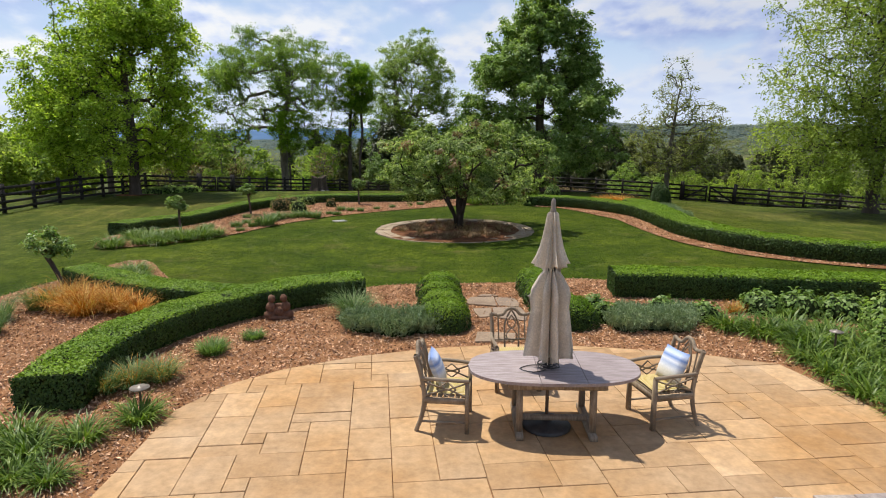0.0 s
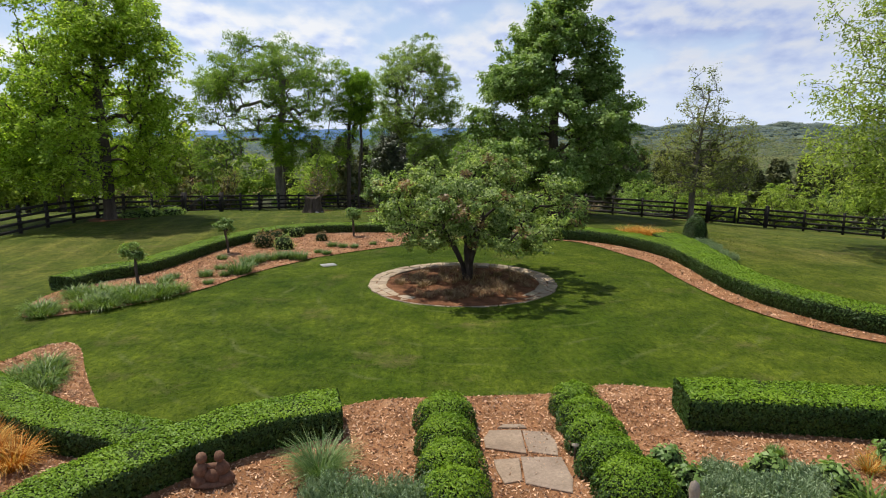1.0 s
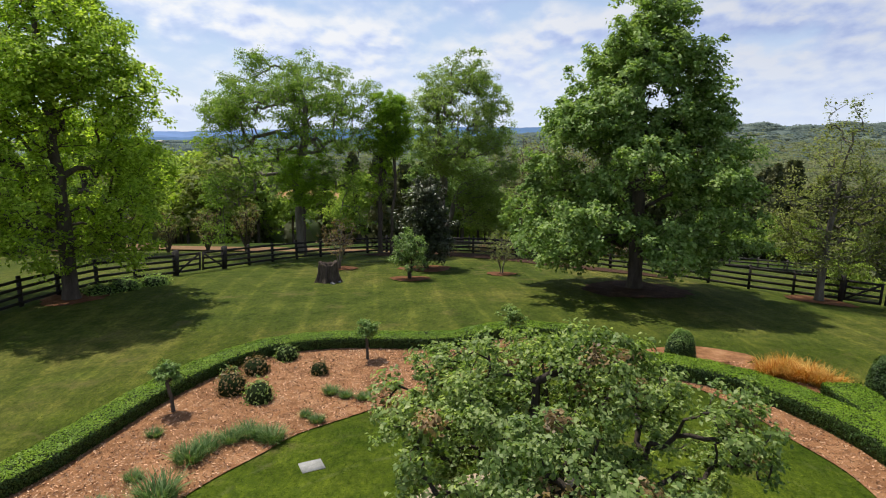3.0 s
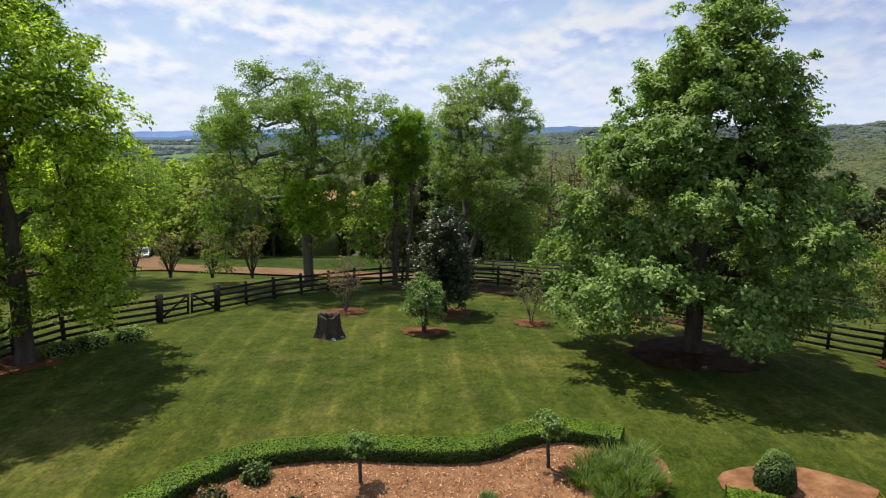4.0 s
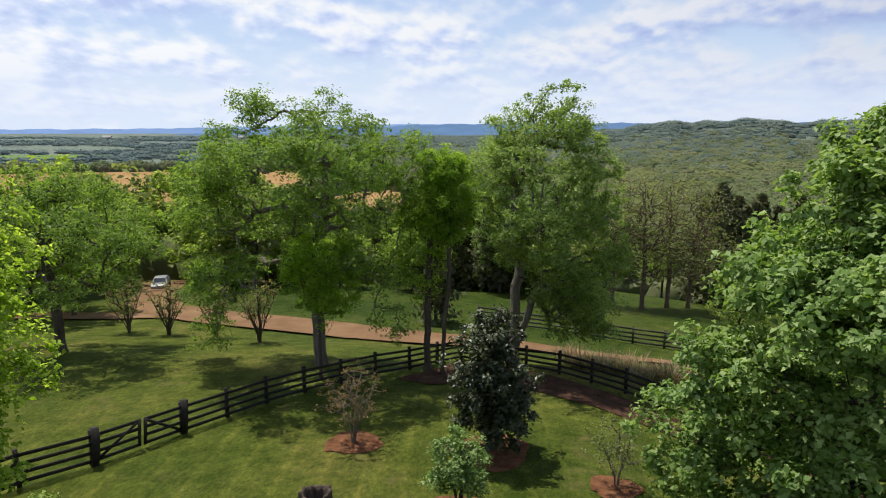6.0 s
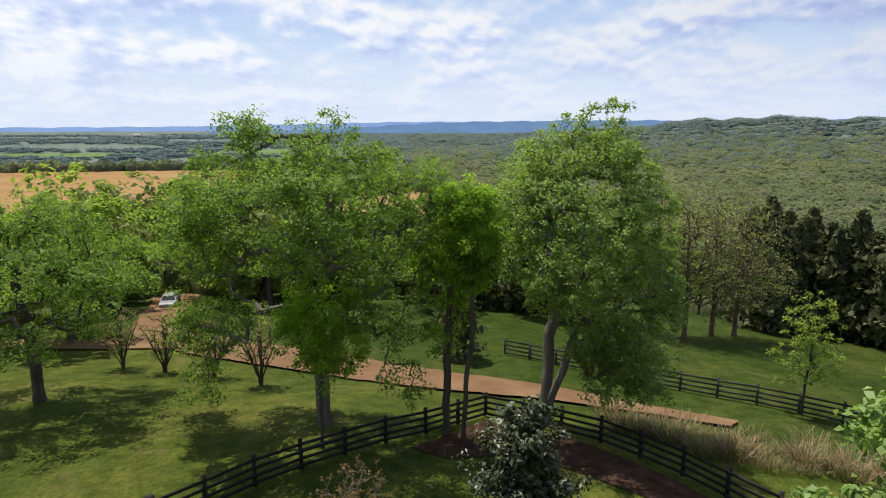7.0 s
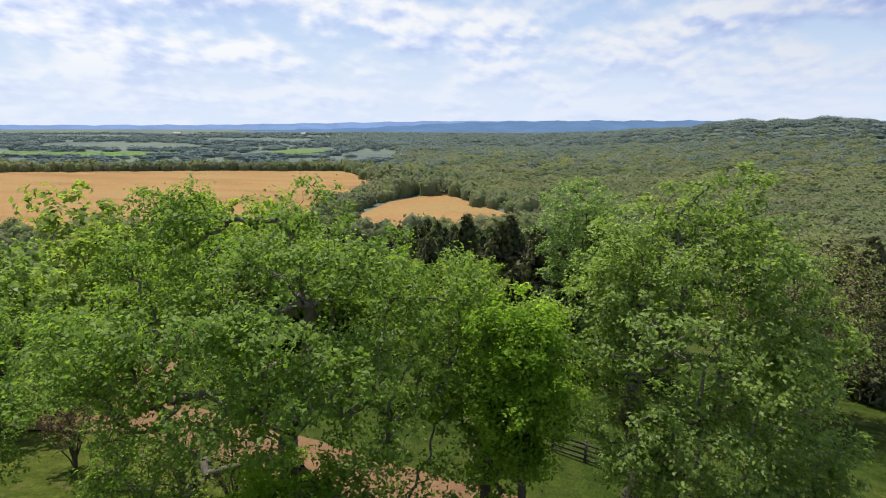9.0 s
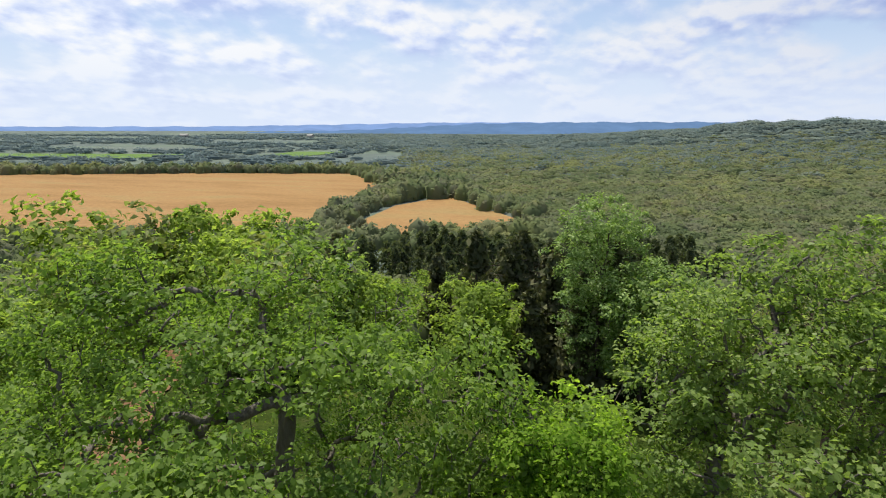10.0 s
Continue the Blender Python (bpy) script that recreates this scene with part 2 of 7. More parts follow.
def far_land_material():
    """Farmland and woods of the plain, seen from afar."""
    m, nt, bsdf = material("far_plain")
    pos = world_coord(nt)
    v = nt.nodes.new("ShaderNodeTexVoronoi")
    v.inputs["Scale"].default_value = 0.004
    link(nt, pos, v.inputs["Vector"])
    # greens pushed towards blue-grey: distance haze put into the base colour
    patches = ramp_node(nt, v.outputs["Color"], [(0.0, (0.072, 0.102, 0.082)), (0.45, (0.085, 0.116, 0.085)), (0.6, (0.095, 0.135, 0.078)), (0.9, (0.105, 0.128, 0.095))])
    col = mix_node(nt, 0.7, patches, ramp_node(nt, noise_node(nt, 0.02, 6, 0.7, pos), [(0.3, (0.6, 0.62, 0.66)), (0.7, (1.2, 1.2, 1.2))]), "MULTIPLY")
    link(nt, col, bsdf.inputs["Base Color"])
    bsdf.inputs["Roughness"].default_value = 0.9
    return m


M_GRASS = grass_material()
M_FAR = far_land_material()
M_FIELD = rough_material("ploughed_field", [(0.3, (0.253, 0.144, 0.053)), (0.55, (0.324, 0.190, 0.074)), (0.75, (0.282, 0.211, 0.084))], 0.012, 0.95, 0.2, 0.1, 0.35, 0.1, (1, 3, 1), True)
M_MULCH = rough_material("bark_mulch", [(0.3, (0.182, 0.082, 0.034)), (0.55, (0.318, 0.151, 0.066)), (0.75, (0.441, 0.244, 0.123))], 2.2, 0.9, 0.9, 0.05, 30, 0.2, None, True)
M_CHIP = rough_material("mulch_chip", [(0.3, (0.46, 0.25, 0.135)), (0.55, (0.58, 0.355, 0.215)), (0.8, (0.67, 0.475, 0.325))], 1.2, 0.85, 0.4, 0.01, 60, 0.2, None, True, "island")
M_SLAB = rough_material("sandstone", [(0.3, (0.375, 0.205, 0.078)), (0.48, (0.415, 0.262, 0.132)), (0.7, (0.465, 0.325, 0.195))], 0.55, 0.8, 0.15, 0.006, 9, 0.3, None, True, "object")
M_JOINT = rough_material("joint_sand", [(0.3, (0.19, 0.115, 0.052)), (0.7, (0.29, 0.185, 0.095))], 6, 0.95, 0.4, 0.01, None, 0.1)
M_COPING = rough_material("grey_coping", [(0.3, (0.272, 0.224, 0.200)), (0.6, (0.384, 0.336, 0.304)), (0.8, (0.480, 0.400, 0.320))], 2.5, 0.8, 0.5, 0.015, 26, 0.3, None, True, "object")
M_FLAG = rough_material("flagstone", [(0.3, (0.212, 0.153, 0.106)), (0.6, (0.323, 0.242, 0.170)), (0.8, (0.391, 0.306, 0.230))], 2.0, 0.8, 0.45, 0.012, 24, 0.3, None, True, "object")
M_RING = rough_material("ring_stone", [(0.3, (0.271, 0.205, 0.139)), (0.6, (0.377, 0.303, 0.217)), (0.8, (0.451, 0.385, 0.295))], 2.0, 0.85, 0.5, 0.012, 24, 0.3, None, True, "object")
M_BARK = rough_material("bark", [(0.3, (0.055, 0.042, 0.032)), (0.6, (0.11, 0.088, 0.068)), (0.8, (0.17, 0.145, 0.115))], 3.0, 0.9, 0.9, 0.04, 16, 0.2, (1, 1, 0.25), True)
M_BARK_PALE = rough_material("pale_bark", [(0.3, (0.10, 0.085, 0.068)), (0.6, (0.19, 0.165, 0.135)), (0.8, (0.3, 0.27, 0.23))], 3.0, 0.9, 0.9, 0.04, 16, 0.2, (1, 1, 0.25), True)
M_TWIG = rough_material("warm_brown_twigs", [(0.3, (0.1, 0.068, 0.046)), (0.6, (0.17, 0.12, 0.085)), (0.8, (0.25, 0.19, 0.14))], 3.0, 0.9, 0.5, 0.02, 16, 0.1, None, True)
M_BARK_DARK = rough_material("dark_bark", [(0.3, (0.028, 0.021, 0.016)), (0.6, (0.06, 0.047, 0.037)), (0.8, (0.1, 0.082, 0.065))], 3.0, 0.9, 0.9, 0.03, 16, 0.2, (1, 1, 0.25), True)
M_FENCE = rough_material("black_stained_board", [(0.3, (0.012, 0.010, 0.009)), (0.6, (0.026, 0.021, 0.018)), (0.8, (0.05, 0.042, 0.035))], 4.0, 0.75, 0.5, 0.008, 40, 0.35, (1, 1, 6), True, "object")
M_FENCE_GREY = rough_material("weathered_fence_board", [(0.3, (0.05, 0.045, 0.038)), (0.6, (0.085, 0.075, 0.065)), (0.8, (0.13, 0.115, 0.1))], 4.0, 0.8, 0.5, 0.008, 40, 0.3, (1, 1, 6), True, "object")
M_TEAK = rough_material("weathered_teak", [(0.3, (0.16, 0.115, 0.072)), (0.55, (0.27, 0.205, 0.14)), (0.8, (0.38, 0.31, 0.225))], 6.0, 0.7, 0.4, 0.004, 60, 0.35, (6, 1, 1))
M_TABLE = rough_material("silvered_teak_top", [(0.3, (0.218, 0.176, 0.171)), (0.55, (0.342, 0.290, 0.296)), (0.8, (0.475, 0.414, 0.425))], 4.0, 0.55, 0.3, 0.003, 50, 0.4, (1, 8, 1), False, "object")
M_CANVAS = rough_material("cream_canvas", [(0.3, (0.531, 0.457, 0.371)), (0.6, (0.669, 0.596, 0.499)), (0.8, (0.744, 0.681, 0.596))], 4.0, 0.85, 0.25, 0.006, 60, 0.2)
M_METAL = rough_material("dark_iron", [(0.3, (0.02, 0.018, 0.016)), (0.7, (0.05, 0.045, 0.04))], 8, 0.5, 0.2, 0.003, None, 0.5)
M_BRONZE = rough_material("brown_bronze", [(0.3, (0.05, 0.03, 0.018)), (0.7, (0.1, 0.065, 0.04))], 8, 0.45, 0.2, 0.003, None, 0.5)
M_ALU = rough_material("dull_lamp_cap", [(0.3, (0.180, 0.143, 0.105)), (0.7, (0.270, 0.225, 0.180))], 10, 0.4, 0.2, 0.003, None, 0.5)
M_CEMENT = rough_material("pale_concrete", [(0.3, (0.24, 0.235, 0.21)), (0.7, (0.36, 0.35, 0.32))], 5, 0.85, 0.3, 0.004, 50, 0.3)
M_TERRA = rough_material("terracotta", [(0.3, (0.098, 0.046, 0.027)), (0.55, (0.165, 0.086, 0.053)), (0.8, (0.225, 0.135, 0.086))], 9, 0.85, 0.4, 0.006, 50, 0.2)
M_STUMP = rough_material("old_stump_wood", [(0.3, (0.045, 0.033, 0.026)), (0.6, (0.12, 0.09, 0.068)), (0.8, (0.24, 0.19, 0.14))], 5.0, 0.9, 1.0, 0.03, 22, 0.2, (3, 3, 0.5))
M_DRIVE = rough_material("red_gravel", [(0.3, (0.151, 0.083, 0.042)), (0.55, (0.206, 0.121, 0.062)), (0.75, (0.241, 0.161, 0.089))], 0.35, 0.95, 0.5, 0.02, 14, 0.1, None, True)
# darkened copy of the pine straw, with tree shade put into the colour
M_STRAW_SHADED = rough_material("shaded_pine_straw", [(0.3, (0.035, 0.017, 0.010)), (0.55, (0.068, 0.036, 0.022)), (0.75, (0.11, 0.065, 0.04))], 2.6, 0.95, 0.9, 0.04, 30, 0.1, None, True)
M_PINE_STRAW = rough_material("pine_straw", [(0.3, (0.092, 0.040, 0.019)), (0.55, (0.177, 0.078, 0.038)), (0.75, (0.253, 0.131, 0.069))], 2.6, 0.95, 0.9, 0.04, 30, 0.1, None, True)

L_BIG = leaf_material("maple_leaves", (0.06, 0.085, 0.009), (0.115, 0.148, 0.018), (0.2, 0.22, 0.045), 0.55, 0.6, 0.5, 0.22, 3.0)
L_A = leaf_material("locust_leaves", (0.074, 0.106, 0.022), (0.1, 0.142, 0.03), (0.134, 0.174, 0.046), 0.58, 0.5, 0.5, 0.18, 2.05)
L_C = leaf_material("hackberry_leaves", (0.08, 0.108, 0.028), (0.116, 0.15, 0.043), (0.165, 0.194, 0.072), 0.56, 0.48, 0.5, 0.2, 2.1)
L_LIME = leaf_material("lime_green_leaves", (0.095, 0.14, 0.018), (0.13, 0.182, 0.024), (0.168, 0.218, 0.038), 0.62, 0.7, 0.5, 0.12, 2.2)
L_OAK = leaf_material("oak_leaves", (0.063, 0.098, 0.02), (0.102, 0.142, 0.042), (0.185, 0.215, 0.095), 0.42, 0.55, 0.5, 0.25, 2.15)
L_WILLOW = leaf_material("willow_leaves", (0.085, 0.108, 0.02), (0.148, 0.178, 0.04), (0.22, 0.24, 0.075), 0.55, 0.6, 0.5, 0.2, 1.95)
L_DOGWOOD = leaf_material("dogwood_leaves", (0.045, 0.06, 0.012), (0.1, 0.134, 0.045), (0.22, 0.23, 0.11), 0.52, 0.5, 0.5, 0.28, 2.2)
L_RUST = leaf_material("rusty_young_leaves", (0.085, 0.045, 0.02), (0.15, 0.085, 0.035), (0.22, 0.14, 0.07), 0.3)
L_MAGNOLIA = leaf_material("magnolia_leaves", (0.02, 0.027, 0.009), (0.036, 0.045, 0.016), (0.09, 0.092, 0.05), 0.1, 0.42, 0.5, 0.4, 1.2)
L_SHRUB = leaf_material("shrub_leaves", (0.06, 0.1, 0.025), (0.115, 0.165, 0.045), (0.2, 0.25, 0.09), 0.35)
L_BACK = leaf_material("woodland_leaves", (0.08, 0.1, 0.024), (0.11, 0.138, 0.034), (0.15, 0.175, 0.05), 0.6, 0.8, 0.12, 0.08, 2.4)
L_CEDAR = leaf_material("cedar_foliage", (0.055, 0.06, 0.036), (0.082, 0.082, 0.048), (0.12, 0.11, 0.066), 0.2, 0.9, 0.2, 0.08, 1.5)
L_EVERGREEN = leaf_material("belt_evergreen_foliage", (0.06, 0.072, 0.045), (0.088, 0.1, 0.058), (0.13, 0.135, 0.075), 0.3, 0.9, 0.05, 0.05, 1.3)
L_BUD = leaf_material("budding_leaves", (0.075, 0.078, 0.03), (0.115, 0.12, 0.045), (0.16, 0.16, 0.075), 0.45, 0.7, 0.5, 0.2, 2.15)
# older dark leaves, darkened further for the shade on hedge sides
L_BOX = leaf_material("boxwood_shaded_leaves", (0.018, 0.038, 0.005), (0.034, 0.066, 0.008), (0.062, 0.1, 0.017), 0.1, 0.5, 1.5, 0.3, 1.2)
L_DAYLILY = leaf_material("daylily_blades", (0.045, 0.082, 0.009), (0.09, 0.138, 0.018), (0.155, 0.195, 0.04), 0.32, 0.45, 1.5, 0.3, 1.35)
L_GREYGREEN = leaf_material("lavender_leaves", (0.095, 0.132, 0.075), (0.16, 0.198, 0.12), (0.25, 0.28, 0.19), 0.2, 0.7, 1.5, 0.25, 1.45)
L_ORANGE = leaf_material("orange_sedge_blades", (0.27, 0.08, 0.006), (0.38, 0.135, 0.013), (0.6, 0.4, 0.15), 0.25, 0.6, 1.5, 0.15, 1.3)
L_GRASS = leaf_material("ornamental_grass_blades", (0.05, 0.095, 0.022), (0.1, 0.155, 0.045), (0.2, 0.24, 0.11), 0.25, 0.5, 1.5, 0.3, 1.25)
L_DRYSTEM = leaf_material("dry_groundcover", (0.1, 0.055, 0.033), (0.18, 0.105, 0.065), (0.3, 0.2, 0.125), 0.1, 0.8, 1.5)
L_CANOPY = canopy_material("far_canopy_leaves", [(0.0, (0.17, 0.215, 0.105)), (0.3, (0.205, 0.245, 0.11)), (0.55, (0.22, 0.228, 0.14)), (0.75, (0.24, 0.275, 0.118)), (1.0, (0.19, 0.222, 0.14))], 0.11)
# blue-grey distance haze is mixed into these crown colours
L_CANOPY_FAR = canopy_material("hazy_far_canopy", [(0.0, (0.165, 0.22, 0.205)), (0.4, (0.185, 0.235, 0.205)), (0.7, (0.2, 0.245, 0.215)), (1.0, (0.175, 0.23, 0.225))], 0.05)
# yellow-green new growth, with sunlight on the hedge top added to its colour
L_BOXTOP = leaf_material("boxwood_sunlit_growth", (0.075, 0.125, 0.006), (0.115, 0.18, 0.009), (0.145, 0.205, 0.014), 0.22, 0.5, 1.5, 0.25, 1.5)
# paler and bluer than foliage: haze over the plain, held in the colour
L_PLAIN = canopy_material("hazy_plain_leaves", [(0.0, (0.165, 0.225, 0.235)), (0.5, (0.19, 0.245, 0.24)), (1.0, (0.205, 0.26, 0.235))], 0.04)


from mathutils import geometry


# ---- building helpers ----
def mesh_np(name, verts, faces, mats, smooth=False, index=None):
    """A mesh from arrays: verts (n, 3), faces (m, 3 or 4) or a list of such arrays."""
    if isinstance(faces, np.ndarray):
        faces = [faces]
    me = bpy.data.meshes.new(name)
    loops = np.concatenate([f.ravel() for f in faces]).astype(np.int32)
    sizes = np.concatenate([np.full(len(f), f.shape[1]) for f in faces]).astype(np.int32)
    starts = np.concatenate([[0], np.cumsum(sizes)[:-1]]).astype(np.int32)
    me.vertices.add(len(verts))
    me.vertices.foreach_set("co", np.asarray(verts, np.float32).ravel())
    me.loops.add(len(loops))
    me.loops.foreach_set("vertex_index", loops)
    me.polygons.add(len(sizes))
    me.polygons.foreach_set("loop_start", starts)
    me.polygons.foreach_set("loop_total", sizes)
    if smooth:
        me.polygons.foreach_set("use_smooth", np.ones(len(sizes), bool))
    for m in mats if isinstance(mats, (list, tuple)) else [mats]:
        me.materials.append(m)
    if index is not None:
        me.polygons.foreach_set("material_index", np.asarray(index, np.int32))
    me.update(calc_edges=True)
    return me


def part(name, data, material_, parent, label=""):
    """One mesh object under a thing or a part, from a bmesh or a mesh."""
    if isinstance(data, bmesh.types.BMesh):
        me = bpy.data.meshes.new(name)
        data.to_mesh(me)
        data.free()
        me.materials.append(material_)
        data = me
    ob = new(name, data)
    ob.parent = parent
    if label:
        tagged(ob, label)
    return ob


def thing(name, label, category, place=(0, 0, 0), turn=0.0, group="", data=None, kind=""):
    """A top-level thing: an Empty, or a mesh when data is given."""
    ob = new(name, data)
    ob.matrix_basis = pose(*place, 0, 0, turn)
    return tagged(ob, label, category, group, kind)


class Build:
    """Gathers vertices and faces of one mesh."""

    def __init__(self):
        self.v, self.f, self.n = [], {3: [], 4: []}, 0

    def add(self, verts, faces):
        faces = np.asarray(faces)
        self.v.append(np.asarray(verts, float))
        self.f[faces.shape[1]].append(faces + self.n)
        self.n += len(verts)

    def box(self, size, m=None, taper=1.0):
        sx, sy, sz = (s / 2 for s in size)
        v = np.array([(x * (taper if z > 0 else 1), y * (taper if z > 0 else 1), z) for z in (-sz, sz) for x, y in ((-sx, -sy), (sx, -sy), (sx, sy), (-sx, sy))])
        if m is not None:
            v = v @ np.array(m.to_3x3()).T + np.array(m.translation)
        self.add(v, [(0, 3, 2, 1), (4, 5, 6, 7), (0, 1, 5, 4), (1, 2, 6, 5), (2, 3, 7, 6), (3, 0, 4, 7)])

    def tube(self, pts, radii, sides=6, cap=True):
        pts = np.asarray(pts, float)
        radii = np.broadcast_to(np.asarray(radii, float), (len(pts),))
        d = np.gradient(pts, axis=0)
        d /= np.linalg.norm(d, axis=1, keepdims=True) + 1e-9
        ref = np.where(np.abs(d[:, 2:3]) < 0.9, [[0.0, 0, 1]], [[1.0, 0, 0]])
        u = np.cross(d, ref)
        u /= np.linalg.norm(u, axis=1, keepdims=True) + 1e-9
        w = np.cross(d, u)
        a = np.arange(sides) * 2 * np.pi / sides
        ring = pts[:, None] + radii[:, None, None] * (np.cos(a)[None, :, None] * u[:, None] + np.sin(a)[None, :, None] * w[:, None])
        n = len(pts)
        i, j = np.meshgrid(np.arange(n - 1), np.arange(sides), indexing="ij")
        k = (j + 1) % sides
        q = np.stack([i * sides + j, i * sides + k, (i + 1) * sides + k, (i + 1) * sides + j], -1).reshape(-1, 4)
        self.add(ring.reshape(-1, 3), q)
        if cap:
            self.add(np.concatenate([ring[-1], pts[-1:]]), [(j, (j + 1) % sides, sides) for j in range(sides)])

    def lathe(self, profile, sides=16, centre=(0, 0, 0)):
        a = np.arange(sides) * 2 * np.pi / sides
        p = np.asarray(profile, float)
        v = np.stack([p[:, None, 0] * np.cos(a), p[:, None, 0] * np.sin(a), np.broadcast_to(p[:, None, 1], (len(p), sides))], -1).reshape(-1, 3) + np.array(centre)
        i, j = np.meshgrid(np.arange(len(p) - 1), np.arange(sides), indexing="ij")
        k = (j + 1) % sides
        self.add(v, np.stack([i * sides + j, i * sides + k, (i + 1) * sides + k, (i + 1) * sides + j], -1).reshape(-1, 4))

    def mesh(self, name, mat, smooth=False):
        faces = [np.concatenate(f) for f in self.f.values() if f]
        return mesh_np(name, np.concatenate(self.v), faces, mat, smooth)


def unit(v):
    return v / (np.linalg.norm(v, axis=-1, keepdims=True) + 1e-9)


def leaf_quads(rng, c, length, width, up=0.7, hang=0.0, normals=None, fold=0.18):
    """Pointed leaves, one folded quad each, at the places c."""
    n = len(c)
    nor = rng.normal(size=(n, 3)) + np.array([0, 0, up])
    if normals is not None:
        nor = nor * 0.55 + normals * 1.1
    nor = unit(nor)
    along = rng.normal(size=(n, 3)) - np.array([0, 0, hang])
    along = unit(along - (along * nor).sum(1, keepdims=True) * nor)
    side = np.cross(nor, along)
    s = rng.uniform(0.65, 1.3, (n, 1))
    L, W = along * length * s / 2, side * width * s / 2
    drop = nor * (length * fold) * s
    v = np.stack([c - L, c + W + drop - L * 0.15, c + L, c - W + drop - L * 0.15], 1).reshape(-1, 3)
    return v, np.arange(n * 4).reshape(-1, 4)


def blades(rng, n, radius, length, width, spread=0.6, bend=0.9, segs=3, oval=(1, 1)):
    """Arching blades from one tuft, in strips that narrow to a tip."""
    a = rng.uniform(0, 2 * np.pi, n)
    r = radius * np.sqrt(rng.uniform(0, 1, n))
    root = np.stack([r * np.cos(a) * oval[0], r * np.sin(a) * oval[1], np.zeros(n)], 1)
    a2 = a + rng.normal(0, 0.7, n)
    out = np.stack([np.cos(a2), np.sin(a2), np.zeros(n)], 1)
    side = np.stack([-np.sin(a2), np.cos(a2), np.zeros(n)], 1)
    ln = length * rng.uniform(0.55, 1.15, n)
    lean = spread * rng.uniform(0.1, 1.0, n)
    curl = bend * rng.uniform(0.5, 1.2, n)
    rows, p = [], root
    for i in range(segs + 1):
        w = width * (1.0, 0.95, 0.7, 0.12)[min(3, round(i * 3 / segs))] / 2
        rows.append(np.stack([p - side * w, p + side * w], 1))
        th = lean + curl * (i + 0.5) / segs
        p = p + (out * np.sin(th)[:, None] + np.array([0, 0, 1.0]) * np.cos(th)[:, None]) * (ln / segs)[:, None]
    v = np.stack(rows, 1).reshape(-1, 3)
    k = 2 * (segs + 1)
    base = np.arange(n)[:, None] * k
    f = np.concatenate([base + np.array([[2 * i, 2 * i + 1, 2 * i + 3, 2 * i + 2]]) for i in range(segs)], 0)
    return v, f


def inside(poly, p):
    """Which points p (n, 2) lie inside the polygon."""
    poly = np.asarray(poly, float)
    x, y = p[:, 0], p[:, 1]
    res = np.zeros(len(p), bool)
    for (x0, y0), (x1, y1) in zip(poly, np.roll(poly, -1, 0)):
        hit = ((y0 > y) != (y1 > y)) & (x < (x1 - x0) * (y - y0) / (y1 - y0 + 1e-12) + x0)
        res ^= hit
    return res


def grow_scatter(poly, n, seed):
    rng = np.random.default_rng(seed)
    lo, hi = np.min(poly, 0), np.max(poly, 0)
    p = rng.uniform(lo, hi, (n, 2))
    return p[inside(poly, p)]


def smooth_line(pts, step=0.25, closed=False):
    """A Catmull-Rom line through the points."""
    p = np.asarray(pts, float)
    n = len(p)
    out = []
    for i in range(n if closed else n - 1):
        if closed:
            a, b, c, d = p[(i - 1) % n], p[i], p[(i + 1) % n], p[(i + 2) % n]
        else:
            a, b, c, d = p[max(i - 1, 0)], p[i], p[i + 1], p[min(i + 2, n - 1)]
        k = max(2, int(np.linalg.norm(c - b) / step))
        for t in np.arange(k) / k:
            out.append(0.5 * ((2 * b) + (c - a) * t + (2 * a - 5 * b + 4 * c - d) * t * t + (3 * b - a - 3 * c + d) * t**3))
    if not closed:
        out.append(p[-1])
    return np.array(out)


# ---- the lie of the land ----
FALL_D = [0, 14, 20, 24, 28, 36, 40, 45, 52, 58, 63, 68, 72, 78, 90, 110, 150, 190, 230, 9000]
FALL_Z = [0, 0, -0.08, -0.13, -0.22, -0.27, -0.36, -0.6, -1.3, -1.9, -2.4, -3.3, -4.3, -5.0, -6.5, -10, -20, -28, -30, -30]


def land(x, y):
    """Height of the ground: level garden, falling lawn, far plain, and the wooded hills."""
    x, y = np.asarray(x, float), np.asarray(y, float)
    z = np.interp(np.hypot(0.6 * x, np.maximum(y, 0)), FALL_D, FALL_Z)
    right = np.clip((y - 28) / 14, 0, 1)
    z = z - 0.07 * np.clip(x - 9, 0, 22) * right * right * (3 - 2 * right)
    far, az = np.hypot(x, y), np.degrees(np.arctan2(x, np.maximum(y, 1)))
    s = np.clip((far - 450) / 1900, 0, 1)
    side = np.clip((az + 10) / 22, 0, 1)
    hill = (s * s * (3 - 2 * s)) * (side * side * (3 - 2 * side)) * (43 + 16 * np.clip((az - 1) / 8, 0, 1) + 5 * np.exp(-((az - 11.3) / 1.3) ** 2) + 4 * np.exp(-((az - 16.0) / 1.0) ** 2))
    hill = hill * (1 + 0.10 * np.sin(az * 0.9 + 1) + 0.06 * np.sin(az * 2.3) + 0.05 * np.sin(far * 0.011))
    return z + hill


def at_land(x, y, dz=0.0):
    return (x, y, float(land(x, y)) + dz)


